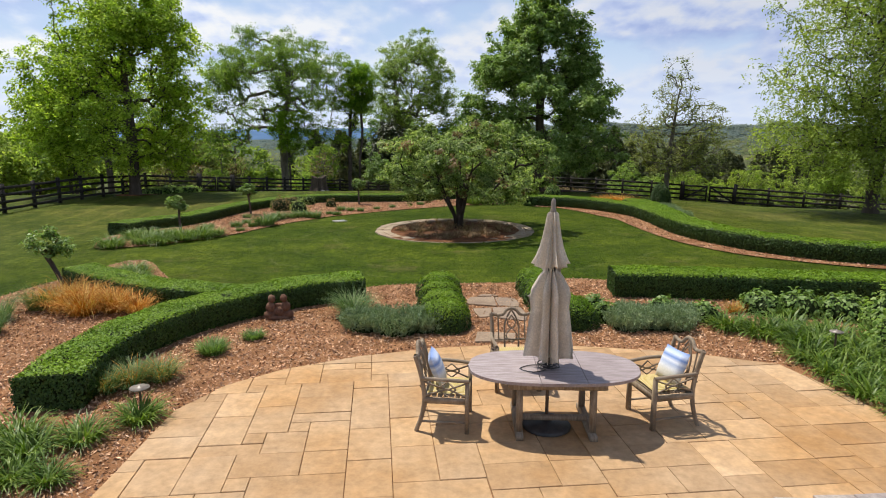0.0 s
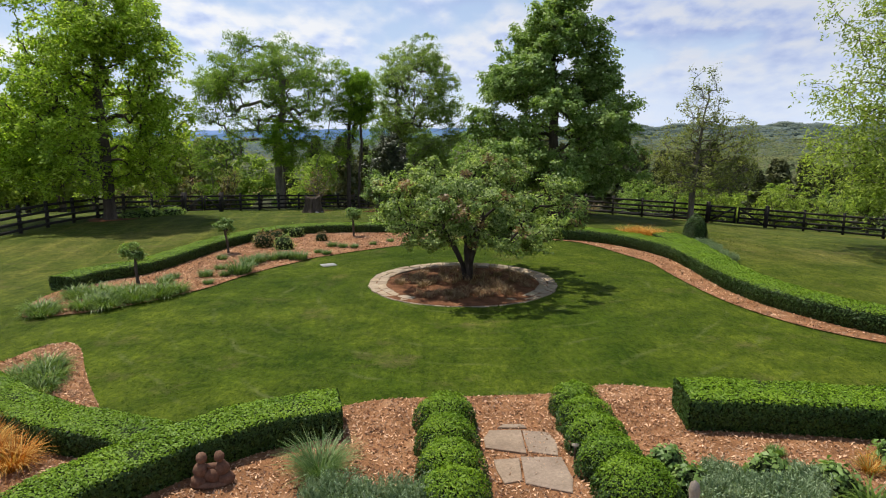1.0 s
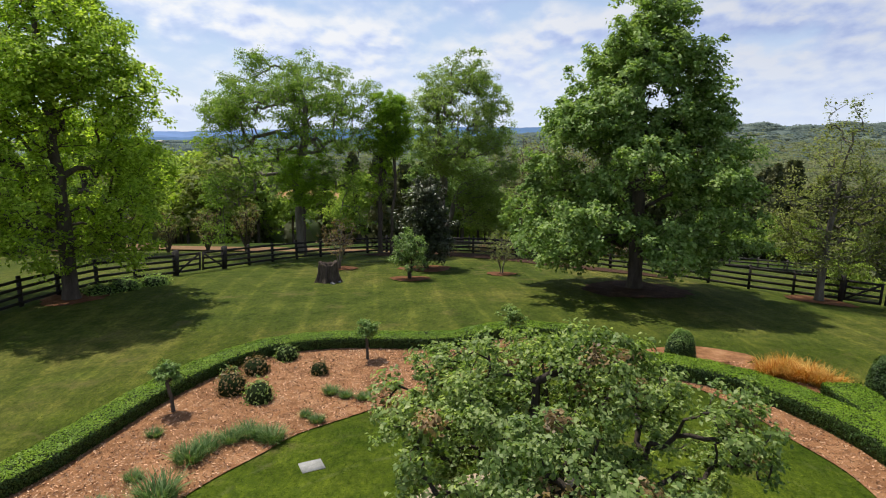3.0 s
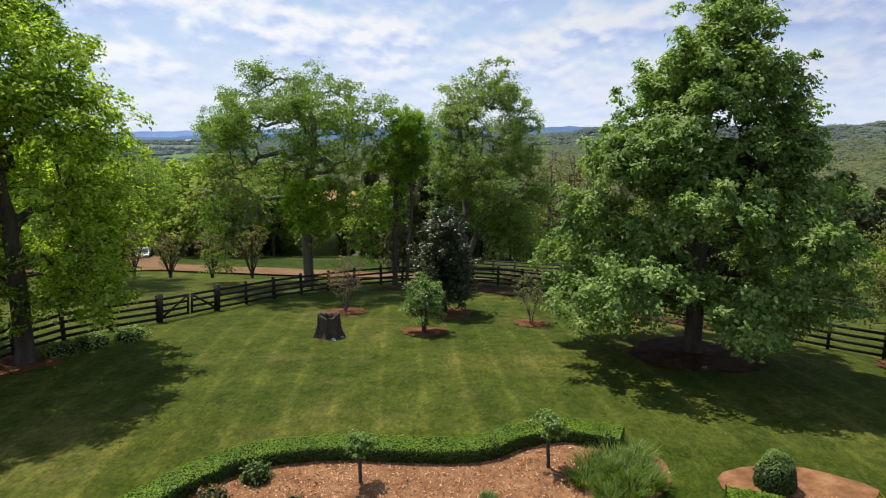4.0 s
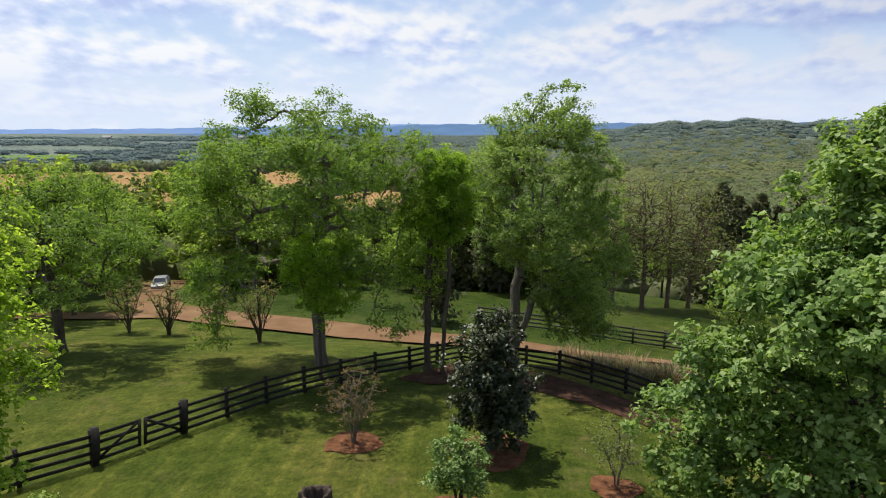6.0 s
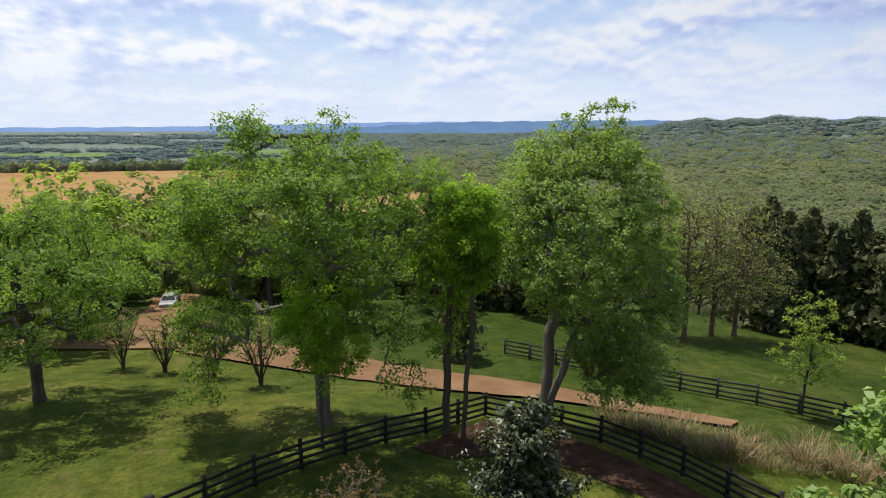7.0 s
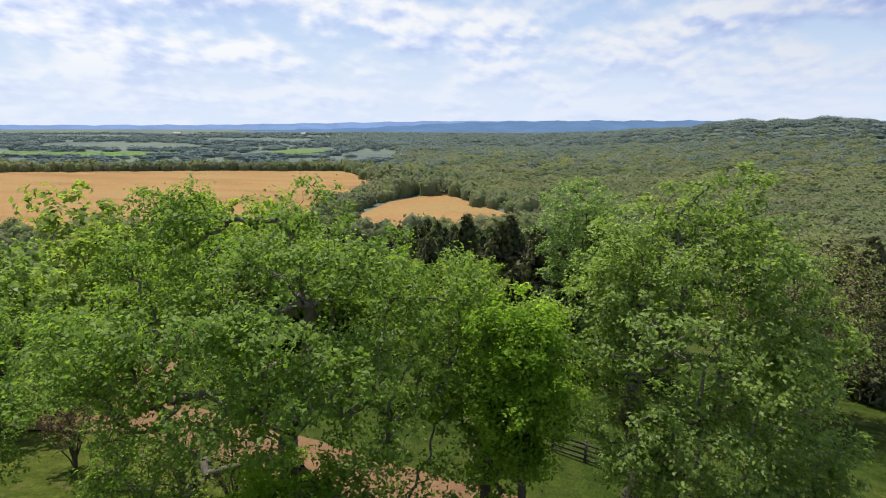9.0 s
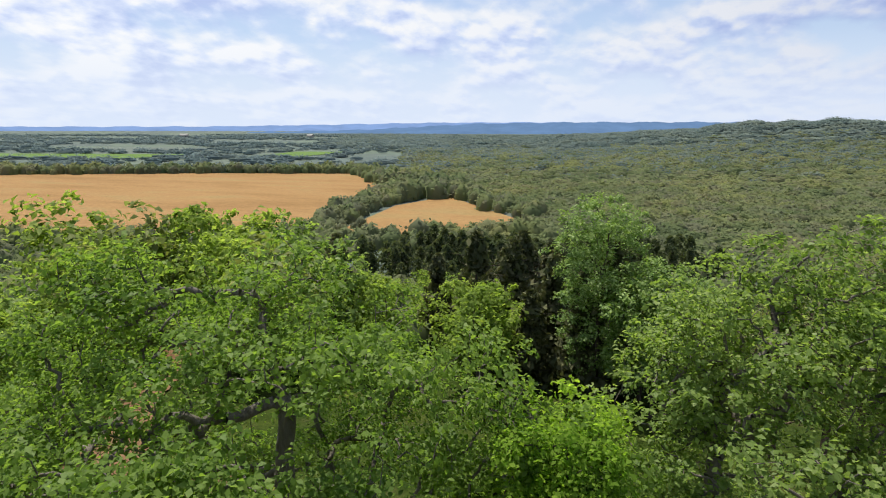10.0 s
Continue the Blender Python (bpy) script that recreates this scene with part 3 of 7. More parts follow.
def make_ground():
    def axis(lo, hi, near, n):
        u = np.linspace(-1, 1, n)
        s = np.sinh(u * near) / np.sinh(near)
        return np.where(s < 0, -s * lo, s * hi)

    xs = axis(-4900, 4900, 7.2, 220)
    ys = 42 + axis(-1500, 4900, 7.0, 220)
    gx, gy = np.meshgrid(xs, ys)
    v = np.stack([gx, gy, land(gx, gy)], -1).reshape(-1, 3)
    n = len(xs)
    i, j = np.meshgrid(np.arange(len(ys) - 1), np.arange(n - 1), indexing="ij")
    q = np.stack([i * n + j, i * n + j + 1, (i + 1) * n + j + 1, (i + 1) * n + j], -1).reshape(-1, 4)
    mid = v[q].mean(1)
    far = (np.hypot(0.6 * mid[:, 0], mid[:, 1]) > 175).astype(int)
    ob = new("ground", mesh_np("ground", v, q, [M_GRASS, M_FAR], True, far))
    tagged(ob, "green mown lawn running down to a wide wooded plain", "lawn", kind="structure")


make_ground()


def sheet(name, poly, mat, label, category, dz=0.03, step=None, kind="structure"):
    """A flat-lying sheet that follows the ground, cut along a grid of the given step."""
    p = np.asarray(poly, float)
    tris = geometry.tessellate_polygon([[Vector((x, y, 0)) for x, y in p]])
    bm = bmesh.new()
    vs = [bm.verts.new((x, y, 0)) for x, y in p]
    for t in tris:
        bm.faces.new([vs[k] for k in t])
    if step:
        for axis in (0, 1):
            for c in np.arange(math.ceil(p[:, axis].min() / step) * step, p[:, axis].max(), step):
                co = (c, 0, 0) if axis == 0 else (0, c, 0)
                bmesh.ops.bisect_plane(bm, geom=bm.verts[:] + bm.edges[:] + bm.faces[:], plane_co=co, plane_no=(1, 0, 0) if axis == 0 else (0, 1, 0))
    for v in bm.verts:
        v.co.z = float(land(v.co.x, v.co.y)) + dz
    bmesh.ops.recalc_face_normals(bm, faces=bm.faces[:])
    if sum(f.normal.z for f in bm.faces) < 0:
        bmesh.ops.reverse_faces(bm, faces=bm.faces[:])
    me = bpy.data.meshes.new(name)
    bm.to_mesh(me)
    bm.free()
    me.materials.append(mat)
    return tagged(new(name, me), label, category, kind=kind)


def ribbon(name, line, widths, mat, label, category, dz=0.03):
    line = np.asarray(line, float)
    d = unit(np.gradient(line, axis=0))
    nrm = np.stack([-d[:, 1], d[:, 0]], 1)
    k = 7
    off = np.linspace(-0.5, 0.5, k)
    w = np.interp(np.linspace(0, 1, len(line)), np.linspace(0, 1, len(widths)), widths)
    xy = line[:, None] + nrm[:, None] * (off[None, :, None] * w[:, None, None])
    xy += np.random.default_rng(4).normal(0, 0.06, xy.shape)
    v = np.concatenate([xy, (land(xy[..., 0], xy[..., 1]) + dz)[..., None]], -1).reshape(-1, 3)
    i, j = np.meshgrid(np.arange(len(line) - 1), np.arange(k - 1), indexing="ij")
    q = np.stack([i * k + j, i * k + j + 1, (i + 1) * k + j + 1, (i + 1) * k + j], -1).reshape(-1, 4)[:, ::-1]
    me = mesh_np(name, v, q, mat, True)
    return tagged(new(name, me), label, category, kind="structure")


# ---- planting beds, drive and fields ----
BED_FRONT = smooth_line([(-3.6, 3.0), (-6.2, 3.0), (-7.4, 6.0), (-9.2, 9.5), (-9.6, 12.4), (-9.3, 14.6), (-8.9, 16.9), (-8.2, 16.9), (-7.1, 15.3), (-6.1, 13.9), (-5.4, 13.1), (-4.3, 12.5), (-3.3, 12.7), (-2.3, 13.3), (-1.4, 13.95), (0.3, 14.15), (1.9, 14.3), (2.8, 14.7), (4.2, 14.5), (7.5, 13.9), (11.5, 13.0), (12.0, 8.0), (9.0, 3.0)], 0.35)
BED_BACK = smooth_line([(-10.9, 19.1), (-9.9, 19.4), (-9.3, 19.75), (-8.5, 20.6), (-7.85, 21.6), (-7.42, 22.4), (-7.1, 23.4), (-6.8, 24.25), (-6.35, 25.4), (-5.7, 26.6), (-5.2, 27.6), (-4.45, 28.35), (-3.55, 29.2), (-2.35, 30.2), (-0.9, 31.2), (0.8, 32.3), (2.2, 32.8), (3.3, 33.6), (3.5, 35.1), (2.5, 35.7), (1.5, 35.9), (0.7, 36.0), (-0.6, 35.4), (-1.2, 34.8), (-2.2, 34.4), (-3.75, 34.3), (-5.3, 34.25), (-6.7, 33.9), (-7.7, 33.35), (-8.55, 32.4), (-9.15, 31.1), (-9.6, 29.7), (-9.9, 28.2), (-10.05, 26.5), (-10.2, 25.4), (-10.5, 24.4), (-11.2, 23.5), (-11.7, 22.3), (-11.7, 20.8)], 0.35, True)
BED_RIGHT = smooth_line([(4.6, 32.2), (5.7, 31.4), (6.5, 30.0), (7.05, 28.3), (7.55, 26.7), (7.55, 24.8), (7.6, 22.8), (7.85, 20.6), (8.5, 18.7), (9.6, 17.3), (11.6, 16.0), (14.5, 15.2), (14.8, 16.6), (11.8, 18.0), (10.7, 19.6), (9.6, 22.0), (9.7, 24.6), (10.2, 27.5), (10.4, 29.9), (10.3, 31.9), (9.2, 33.3), (5.9, 33.8)], 0.35, True)
sheet("mulch_bed_1", BED_FRONT, M_MULCH, "reddish brown bark mulch round the patio", "mulch bed")
sheet("mulch_bed_2", BED_BACK, M_MULCH, "bark mulch bed along the curved boxwood hedge", "mulch bed", step=1.5)
sheet("mulch_bed_3", BED_RIGHT, M_MULCH, "bark mulch strip along the curved hedge", "mulch bed", step=1.5)
for k, (x, y, r) in enumerate([(-4.9, 47.0, 1.1), (0.2, 49.8, 0.9), (-10.0, 51.4, 1.15), (7.0, 45.0, 2.6), (16.6, 46.0, 1.6), (-4.5, 51.8, 1.7), (-20.0, 40.2, 1.4)]):
    rg = np.random.default_rng(k)
    a = np.linspace(0, 2 * np.pi, 40, endpoint=False)
    rr = r * (1 + 0.09 * np.sin(3 * a + k) + 0.05 * rg.normal(size=40))
    sheet(f"mulch_ring_{k + 1}", np.stack([x + rr * np.cos(a), y + rr * np.sin(a)], 1), M_STRAW_SHADED if r > 2 else M_PINE_STRAW, "dull brown mulch under the oak, darkened as if shaded" if r > 2 else "reddish pine straw ring on the lawn", "mulch ring", 0.035, 1.0)
sheet("mulch_bed_4", smooth_line([(10.2, 31.7), (11.0, 32.0), (11.7, 31.4), (11.6, 30.2), (11.1, 28.4), (10.7, 26.6), (10.3, 25.6), (10.0, 26.4), (10.15, 28.5)], 0.35, True), M_MULCH, "bark mulch round the clipped topiary", "mulch bed", step=1.5)
sheet("mulch_bed_5", smooth_line([(4.7, 34.3), (5.4, 34.9), (6.8, 35.2), (7.9, 34.8), (8.6, 34.2), (7.6, 33.4), (6.0, 33.2), (4.9, 33.4)], 0.35, True), M_MULCH, "bark mulch round the dark clipped shrub", "mulch bed", step=1.5)
DRIVE = smooth_line([(-62, 112), (-52, 98), (-46, 88), (-40, 80.5), (-33, 77.2), (-26, 75.7), (-19, 74.2), (-14, 73.2), (-9, 72.6), (-5, 72.2), (-1.5, 71.2), (2, 70.2), (5.5, 68.9)], 0.8)
ribbon("road", DRIVE, [5.0, 6.5, 5.2, 4.2, 4.0, 4.6, 5.2, 5.2, 4.8, 4.2, 3.0, 1.8], M_DRIVE, "reddish gravel farm drive across the lawn", "drive", 0.16)
ribbon("road_branch", smooth_line([(-72, 69.5), (-60, 72.0), (-50, 73.6), (-42, 75.0), (-35, 77.4)], 0.8), [3.0, 3.2, 3.0, 3.4], M_DRIVE, "reddish gravel branch of the farm drive", "drive", 0.13)
sheet("mulch_ring_9", [(-10.6, 60.0), (-9.2, 61.7), (-7.8, 64.6), (-4.5, 63.7), (-2.3, 62.7), (1.0, 60.2), (4.0, 56.8), (7.2, 53.4), (10.6, 50.2), (9.6, 49.6), (6.2, 52.2), (3.0, 55.2), (0.0, 58.0), (-2.8, 59.6), (-5.5, 60.6), (-8.6, 59.4)], M_STRAW_SHADED, "brown pine straw inside the fence corner, darkened as if shaded", "mulch ring", 0.05, 1.5)
sheet("field_1", [(-1500, 100), (-243, 226), (-190, 262), (-151, 300), (-160, 380), (-178, 492), (-262, 588), (-399, 541), (-543, 470), (-1500, 420)], M_FIELD, "wide tan ploughed field on the plain", "field", 0.5)
sheet("field_2", [(-132, 262), (-130, 300), (-137, 380), (-121, 438), (-98, 402), (-60, 350), (-90, 280)], M_FIELD, "small tan field between tree lines", "field", 0.5)
M_PASTURE = rough_material("green_pasture", [(0.3, (0.09, 0.16, 0.035)), (0.7, (0.14, 0.22, 0.05))], 0.03, 0.9, 0.2, 0.1, 0.5, 0.1, None, True)
sheet("pasture_1", [(-1150, 690), (-640, 860), (-660, 720), (-1100, 560)], M_PASTURE, "bright green pasture on the far plain", "field", 0.6)
sheet("pasture_2", [(-560, 1000), (-470, 1030), (-470, 850), (-540, 830)], M_PASTURE, "bright green pasture on the far plain", "field", 0.6)


# ---- far hills and woods ----
def hill_backdrop(name, dist, az, tops, colour, label):
    """A far ridge as a plain, self-lit backdrop, over three kilometres away."""
    m = bpy.data.materials.new(name + "_haze_glow")
    m.use_nodes = True
    nt = m.node_tree
    nt.nodes.clear()
    # the ridge emits its colour; the blue of aerial haze is painted in
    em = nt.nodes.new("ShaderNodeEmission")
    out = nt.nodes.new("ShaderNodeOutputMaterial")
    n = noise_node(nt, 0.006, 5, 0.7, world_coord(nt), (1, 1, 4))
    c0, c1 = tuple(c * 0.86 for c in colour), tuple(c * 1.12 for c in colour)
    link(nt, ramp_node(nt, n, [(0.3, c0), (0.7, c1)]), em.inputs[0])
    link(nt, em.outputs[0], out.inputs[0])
    a = np.linspace(az[0], az[1], 240)
    top = np.interp(a, np.linspace(az[0], az[1], len(tops)), tops)
    top = top + 2.2 * np.sin(a * 1.7) + 1.4 * np.sin(a * 4.1 + 1) + 0.8 * np.sin(a * 11)
    r = np.radians(a)
    lo = np.stack([dist * np.sin(r), dist * np.cos(r), np.full(240, -40.0)], 1)
    hi = np.stack([(dist + 200) * np.sin(r), (dist + 200) * np.cos(r), top], 1)
    i = np.arange(239)
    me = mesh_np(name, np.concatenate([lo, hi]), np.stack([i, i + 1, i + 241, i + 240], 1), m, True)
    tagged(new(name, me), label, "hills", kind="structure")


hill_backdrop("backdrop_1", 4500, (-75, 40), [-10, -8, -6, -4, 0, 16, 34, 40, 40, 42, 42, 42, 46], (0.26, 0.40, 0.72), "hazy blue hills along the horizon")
hill_backdrop("backdrop_2", 3400, (-34, 45), [-26, -12, 24, 36, 38, 40, 42, 46, 52], (0.165, 0.285, 0.50), "hazy blue wooded ridge beyond the plain")


def crowns(name, pts, sizes, mat, label, seed, detail=1, flat=1.0, m=26, second=None, level=1.4, body=1.0):
    """Far tree crowns, lumpy and leafy, joined as one stretch of woodland."""
    rng = np.random.default_rng(seed)
    bm = bmesh.new()
    bmesh.ops.create_icosphere(bm, subdivisions=detail, radius=1.0)
    iv = np.array([v.co[:] for v in bm.verts])
    jf = np.array([[v.index for v in f.verts] for f in bm.faces if f.calc_center_median().z > -0.25])
    bm.free()
    n, k = len(pts), len(iv)
    lump = rng.uniform(0.88, 1.1, (n, k, 1))
    scale = np.stack([sizes * rng.uniform(0.85, 1.15, n), sizes * rng.uniform(0.85, 1.15, n), sizes * flat * rng.uniform(0.9, 1.3, n)], 1)
    v = iv[None] * lump * scale[:, None] * np.array([1, 1, body]) + pts[:, None] + np.array([0, 0, 1.0]) * (scale[:, None, 2:3] * 0.5)
    f = jf[None] + (np.arange(n) * k)[:, None, None]
    # loose sprays that break the outline
    d = unit(rng.normal(size=(n, m, 3)) + np.array([0, 0, 0.9]))
    c = d * scale[:, None] * rng.uniform(0.85, 1.12, (n, m, 1)) + pts[:, None] + np.array([0, 0, 1.0]) * (scale[:, None, 2:3] * 0.5)
    lv, lf = leaf_quads(rng, c.reshape(-1, 3), 1.0, 0.9, level)
    s = np.repeat(np.repeat(sizes, m) * 0.34, 4)[:, None]
    cc = np.repeat(c.reshape(-1, 3), 4, 0)
    lv = cc + (lv - cc) * s
    idx = None
    if second is not None:
        other = (rng.uniform(size=n) < second(pts)).astype(int)
        idx = np.concatenate([np.repeat(other, len(jf)), np.repeat(other, m)])
    me = mesh_np(name, np.concatenate([v.reshape(-1, 3), lv]), [f.reshape(-1, 3), lf + n * k], mat, True, idx)
    tagged(new(name, me), label, "woods", kind="stuff")


def scatter(rng, n, az, dist, keep=None):
    a = np.radians(rng.uniform(az[0], az[1], n))
    d = np.sqrt(rng.uniform(dist[0] ** 2, dist[1] ** 2, n))
    p = np.stack([d * np.sin(a), d * np.cos(a)], 1)
    if keep is not None:
        p = p[keep(p)]
    return np.concatenate([p, land(p[:, 0], p[:, 1])[:, None]], 1)


def not_field(p):
    f1 = np.array([(-1500, 90), (-243, 216), (-150, 290), (-150, 380), (-168, 492), (-262, 600), (-399, 553), (-543, 482), (-1500, 432)])
    f2 = np.array([(-130, 255), (-116, 300), (-128, 380), (-119, 446), (-94, 406), (-52, 350), (-86, 270)])
    g1 = np.array([(-1150, 700), (-640, 870), (-660, 710), (-1100, 550)])
    g2 = np.array([(-570, 1010), (-460, 1040), (-460, 840), (-550, 820)])
    return ~(inside(f1, p) | inside(f2, p) | inside(g1, p) | inside(g2, p))


rng = np.random.default_rng(11)
DARK_WOOD = np.array([(-104, 226), (-84, 246), (-50, 262), (-10, 272), (22, 268), (20, 238), (-12, 214), (-30, 200), (-48, 196), (-80, 210)])
P = scatter(rng, 4200, (-17, 40), (150, 520), lambda p: not_field(p) & ~(inside(DARK_WOOD, p) & (np.sin(p[:, 0] * 0.9) + np.sin(p[:, 1] * 0.7) > -0.9)))
crowns("woods_1", P, rng.uniform(3.6, 6.0, len(P)), L_CANOPY, "light green spring woods across the valley", 1, flat=0.5, m=28, level=2.2, body=0.75)
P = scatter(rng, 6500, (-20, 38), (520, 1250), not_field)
# the farther a crown stands, the likelier it takes the hazed tone
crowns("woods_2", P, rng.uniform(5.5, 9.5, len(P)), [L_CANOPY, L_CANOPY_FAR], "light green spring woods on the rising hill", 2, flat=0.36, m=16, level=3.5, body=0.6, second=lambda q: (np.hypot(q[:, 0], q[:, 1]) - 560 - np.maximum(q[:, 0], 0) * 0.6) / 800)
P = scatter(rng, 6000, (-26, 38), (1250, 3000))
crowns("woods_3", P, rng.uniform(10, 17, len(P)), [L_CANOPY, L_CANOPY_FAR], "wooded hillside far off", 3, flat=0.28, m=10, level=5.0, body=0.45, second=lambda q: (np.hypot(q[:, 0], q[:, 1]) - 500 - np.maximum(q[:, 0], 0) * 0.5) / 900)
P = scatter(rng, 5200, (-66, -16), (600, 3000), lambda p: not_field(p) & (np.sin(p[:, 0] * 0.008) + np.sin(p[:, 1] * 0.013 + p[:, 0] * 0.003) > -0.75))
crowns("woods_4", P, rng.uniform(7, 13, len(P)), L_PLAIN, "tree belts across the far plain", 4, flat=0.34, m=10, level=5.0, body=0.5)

P = scatter(rng, 620, (-58, -15), (118, 330), lambda p: not_field(p) & ~inside(DARK_WOOD, p))
crowns("woods_5", P, rng.uniform(2.2, 4.2, len(P)), L_CANOPY, "mixed light green woods below the garden", 6)


def tree_line(a, b, n, spread, size, seed):
    g = np.random.default_rng(seed)
    t = g.uniform(0, 1, n)[:, None]
    p = np.array(a) * (1 - t) + np.array(b) * t + g.normal(0, spread, (n, 2))
    return np.concatenate([p, land(p[:, 0], p[:, 1])[:, None]], 1), g.uniform(size * 0.7, size * 1.25, n)


belts = [((-1300, 415), (-543, 486), 260, 6, 5.5), ((-543, 480), (-399, 552), 120, 6, 5.0), ((-399, 552), (-262, 600), 110, 6, 5.0), ((-262, 598), (-168, 492), 36, 5, 6.0),
         ((-160, 480), (-143, 300), 170, 5, 4.3), ((-140, 300), (-137, 262), 14, 4, 3.2), ((-330, 190), (-140, 262), 60, 8, 3.6), ((-120, 255), (-50, 300), 40, 12, 4.2), ((-52, 350), (-119, 446), 30, 5, 5.0), ((-180, 505), (-122, 448), 60, 9, 7.0), ((-150, 400), (-135, 450), 40, 7, 6.0)]
pp, ss = zip(*[tree_line(a, b, n, w, s, 20 + k) for k, (a, b, n, w, s) in enumerate(belts)])
crowns("tree_belt", np.concatenate(pp), np.concatenate(ss), L_CANOPY, "tree belts round the ploughed fields", 5)


# ---- trees ----
def tree_meshes(seed, height, lobes, clumps, per_clump, leaf, clump_r, trunk_r, bark, leaves, droop=0.0, hang=0.3, fork=0.3, lean=(0, 0), stems=1, bare=0.0, sides=5, shell=0.36, tip=0.010, extra=None, leaf_ratio=0.62, up=0.9, least=0.0, trunk_top=0.82, spread=0.28, tall=0.8, fill=1.0):
    """Trunk and crown of one tree, its foot at the origin. lobes: x, y, z and three radii of the crown's masses. fork: where the limbs begin.
    extra: (leaf material, share of the clumps) for a second kind of leaf."""
    rng = np.random.default_rng(seed)
    pos, par, fixed = [], [], []

    def node(p, parent):
        pos.append(np.asarray(p, float))
        par.append(parent)
        return len(pos) - 1

    # trunks
    for s in range(stems):
        a = rng.uniform(0, 2 * np.pi)
        last = node((0.12 * trunk_r * math.cos(a) * (stems > 1) * 8, 0.12 * trunk_r * math.sin(a) * (stems > 1) * 8, -0.15), -1)
        tops = height * trunk_top * (1 if stems == 1 else rng.uniform(0.7, 1.0))
        ways = np.array(lean, float) + (0 if stems == 1 else 1) * np.array([math.cos(a), math.sin(a)]) * height * spread
        k = max(5, int(tops / 0.55))
        wob = rng.normal(0, 0.05 * height ** 0.5, (k + 1, 2)).cumsum(0) * 0.5
        for i in range(1, k + 1):
            t = i / k
            last = node((pos[last - i + 1][0] * 0 + ways[0] * t**1.3 + wob[i][0] * t, ways[1] * t**1.3 + wob[i][1] * t, tops * t), last)
    n_trunk = len(pos)
    # places of the leaf clumps
    vol = np.array([l[3] * l[4] * l[5] for l in lobes]) ** 0.8
    which = rng.choice(len(lobes), clumps, p=vol / vol.sum())
    lob = np.array(lobes)[which] * np.array([1, 1, 1, fill, fill, fill])
    d = unit(rng.normal(size=(clumps, 3)))
    r = rng.uniform(0, 1, clumps) ** shell
    r *= 1 + 0.13 * rng.normal(size=clumps)
    cl = lob[:, :3] + d * r[:, None] * lob[:, 3:]
    cl[:, 2] = np.maximum(cl[:, 2], 0.06 * height)
    order = np.argsort(np.hypot(cl[:, 0], cl[:, 1]) + 0.35 * np.abs(cl[:, 2] - height * 0.5))
    cl = cl[order]
    P = np.zeros((n_trunk + clumps * 3, 3))
    P[:n_trunk] = pos
    count = n_trunk
    low = height * fork
    for c in cl:
        q = P[:count]
        cost = np.linalg.norm(q - c, axis=1) + 0.9 * np.maximum(q[:, 2] - c[2] + 0.1 * np.hypot(*(q[:, :2] - c[:2]).T), 0) + 6 * np.maximum(low - q[:, 2], 0) / height * 3
        j = int(np.argmin(cost))
        a = q[j]
        sag = np.array([0, 0, 0.12 * np.linalg.norm(c - a)])
        jig = 0.07 * np.linalg.norm(c - a)
        m1 = a + (c - a) * 0.35 + sag * 0.8 + rng.normal(0, jig, 3)
        m2 = a + (c - a) * 0.7 + sag * 0.7 + rng.normal(0, jig, 3)
        last = j
        for m in (m1, m2, c):
            P[count] = m
            par.append(last)
            last = count
            count += 1
    P, par = P[:count], np.array(par)
    load = np.zeros(count)
    load[n_trunk + 2 :: 3] = 1
    for i in range(count - 1, -1, -1):
        if par[i] >= 0:
            load[par[i]] += load[i]
    rad = tip * np.maximum(load, 1) ** 0.52
    top_r = rad[0] if stems == 1 else max(rad[i] for i in range(n_trunk) if par[i] < 0)
    rad *= np.where(load > 6, np.clip(trunk_r / max(top_r, 1e-6), 0.5, 3.0) ** np.clip((np.log(np.maximum(load, 6)) - np.log(6)) / max(np.log(clumps / 6), 1), 0, 1), 1.0)
    b = Build()
    for i in range(count):
        j = par[i]
        if j < 0:
            continue
        ra, rb = rad[j], rad[i]
        if rb < least:
            continue
        if i >= n_trunk and j < n_trunk or load[j] > 2.5 * load[i]:
            ra = min(ra, rb * 1.5)
        a, c = P[j], P[i]
        if i < n_trunk and par[j] < 0:
            ra *= 1.35
        if rb < 0.03:
            b.tube([a, c], [ra, rb], 3, False)
            continue
        mid = (a + c) / 2 + rng.normal(0, 0.02 * np.linalg.norm(c - a), 3)
        b.tube([a, mid, c + (c - a) * 0.03], [ra, (ra + rb) / 2, rb], 9 if rb > 0.08 else sides, False)
    trunk = b.mesh("trunk", bark, True)
    # leaves
    keep = rng.uniform(size=len(cl)) >= bare
    made = []
    groups = [(leaves, np.ones(len(cl), bool))]
    if extra:
        second = rng.uniform(size=len(cl)) < extra[1]
        groups = [(leaves, ~second), (extra[0], second)]
    for mat, mask in groups:
        cc = cl[keep & mask]
        if not len(cc):
            continue
        n = len(cc) * per_clump
        size = np.repeat(rng.uniform(0.6, 1.35, len(cc)), per_clump)
        rad_ = clump_r * size
        # each clump is a loose rosette of leaves that faces up and out
        out = unit(cc * np.array([1, 1, 0]) + 1e-6) * np.clip(np.hypot(cc[:, 0], cc[:, 1]) / (0.25 * height), 0, 1)[:, None]
        face = np.repeat(unit(np.array([0, 0, 0.8]) + 0.6 * out + rng.normal(0, 0.25, (len(cc), 3))), per_clump, 0)
        way = unit(unit(rng.normal(size=(n, 3))) + 0.5 * face)
        far_ = rng.uniform(0, 1, n) ** 0.55 * rng.uniform(0.8, 1.15, n)
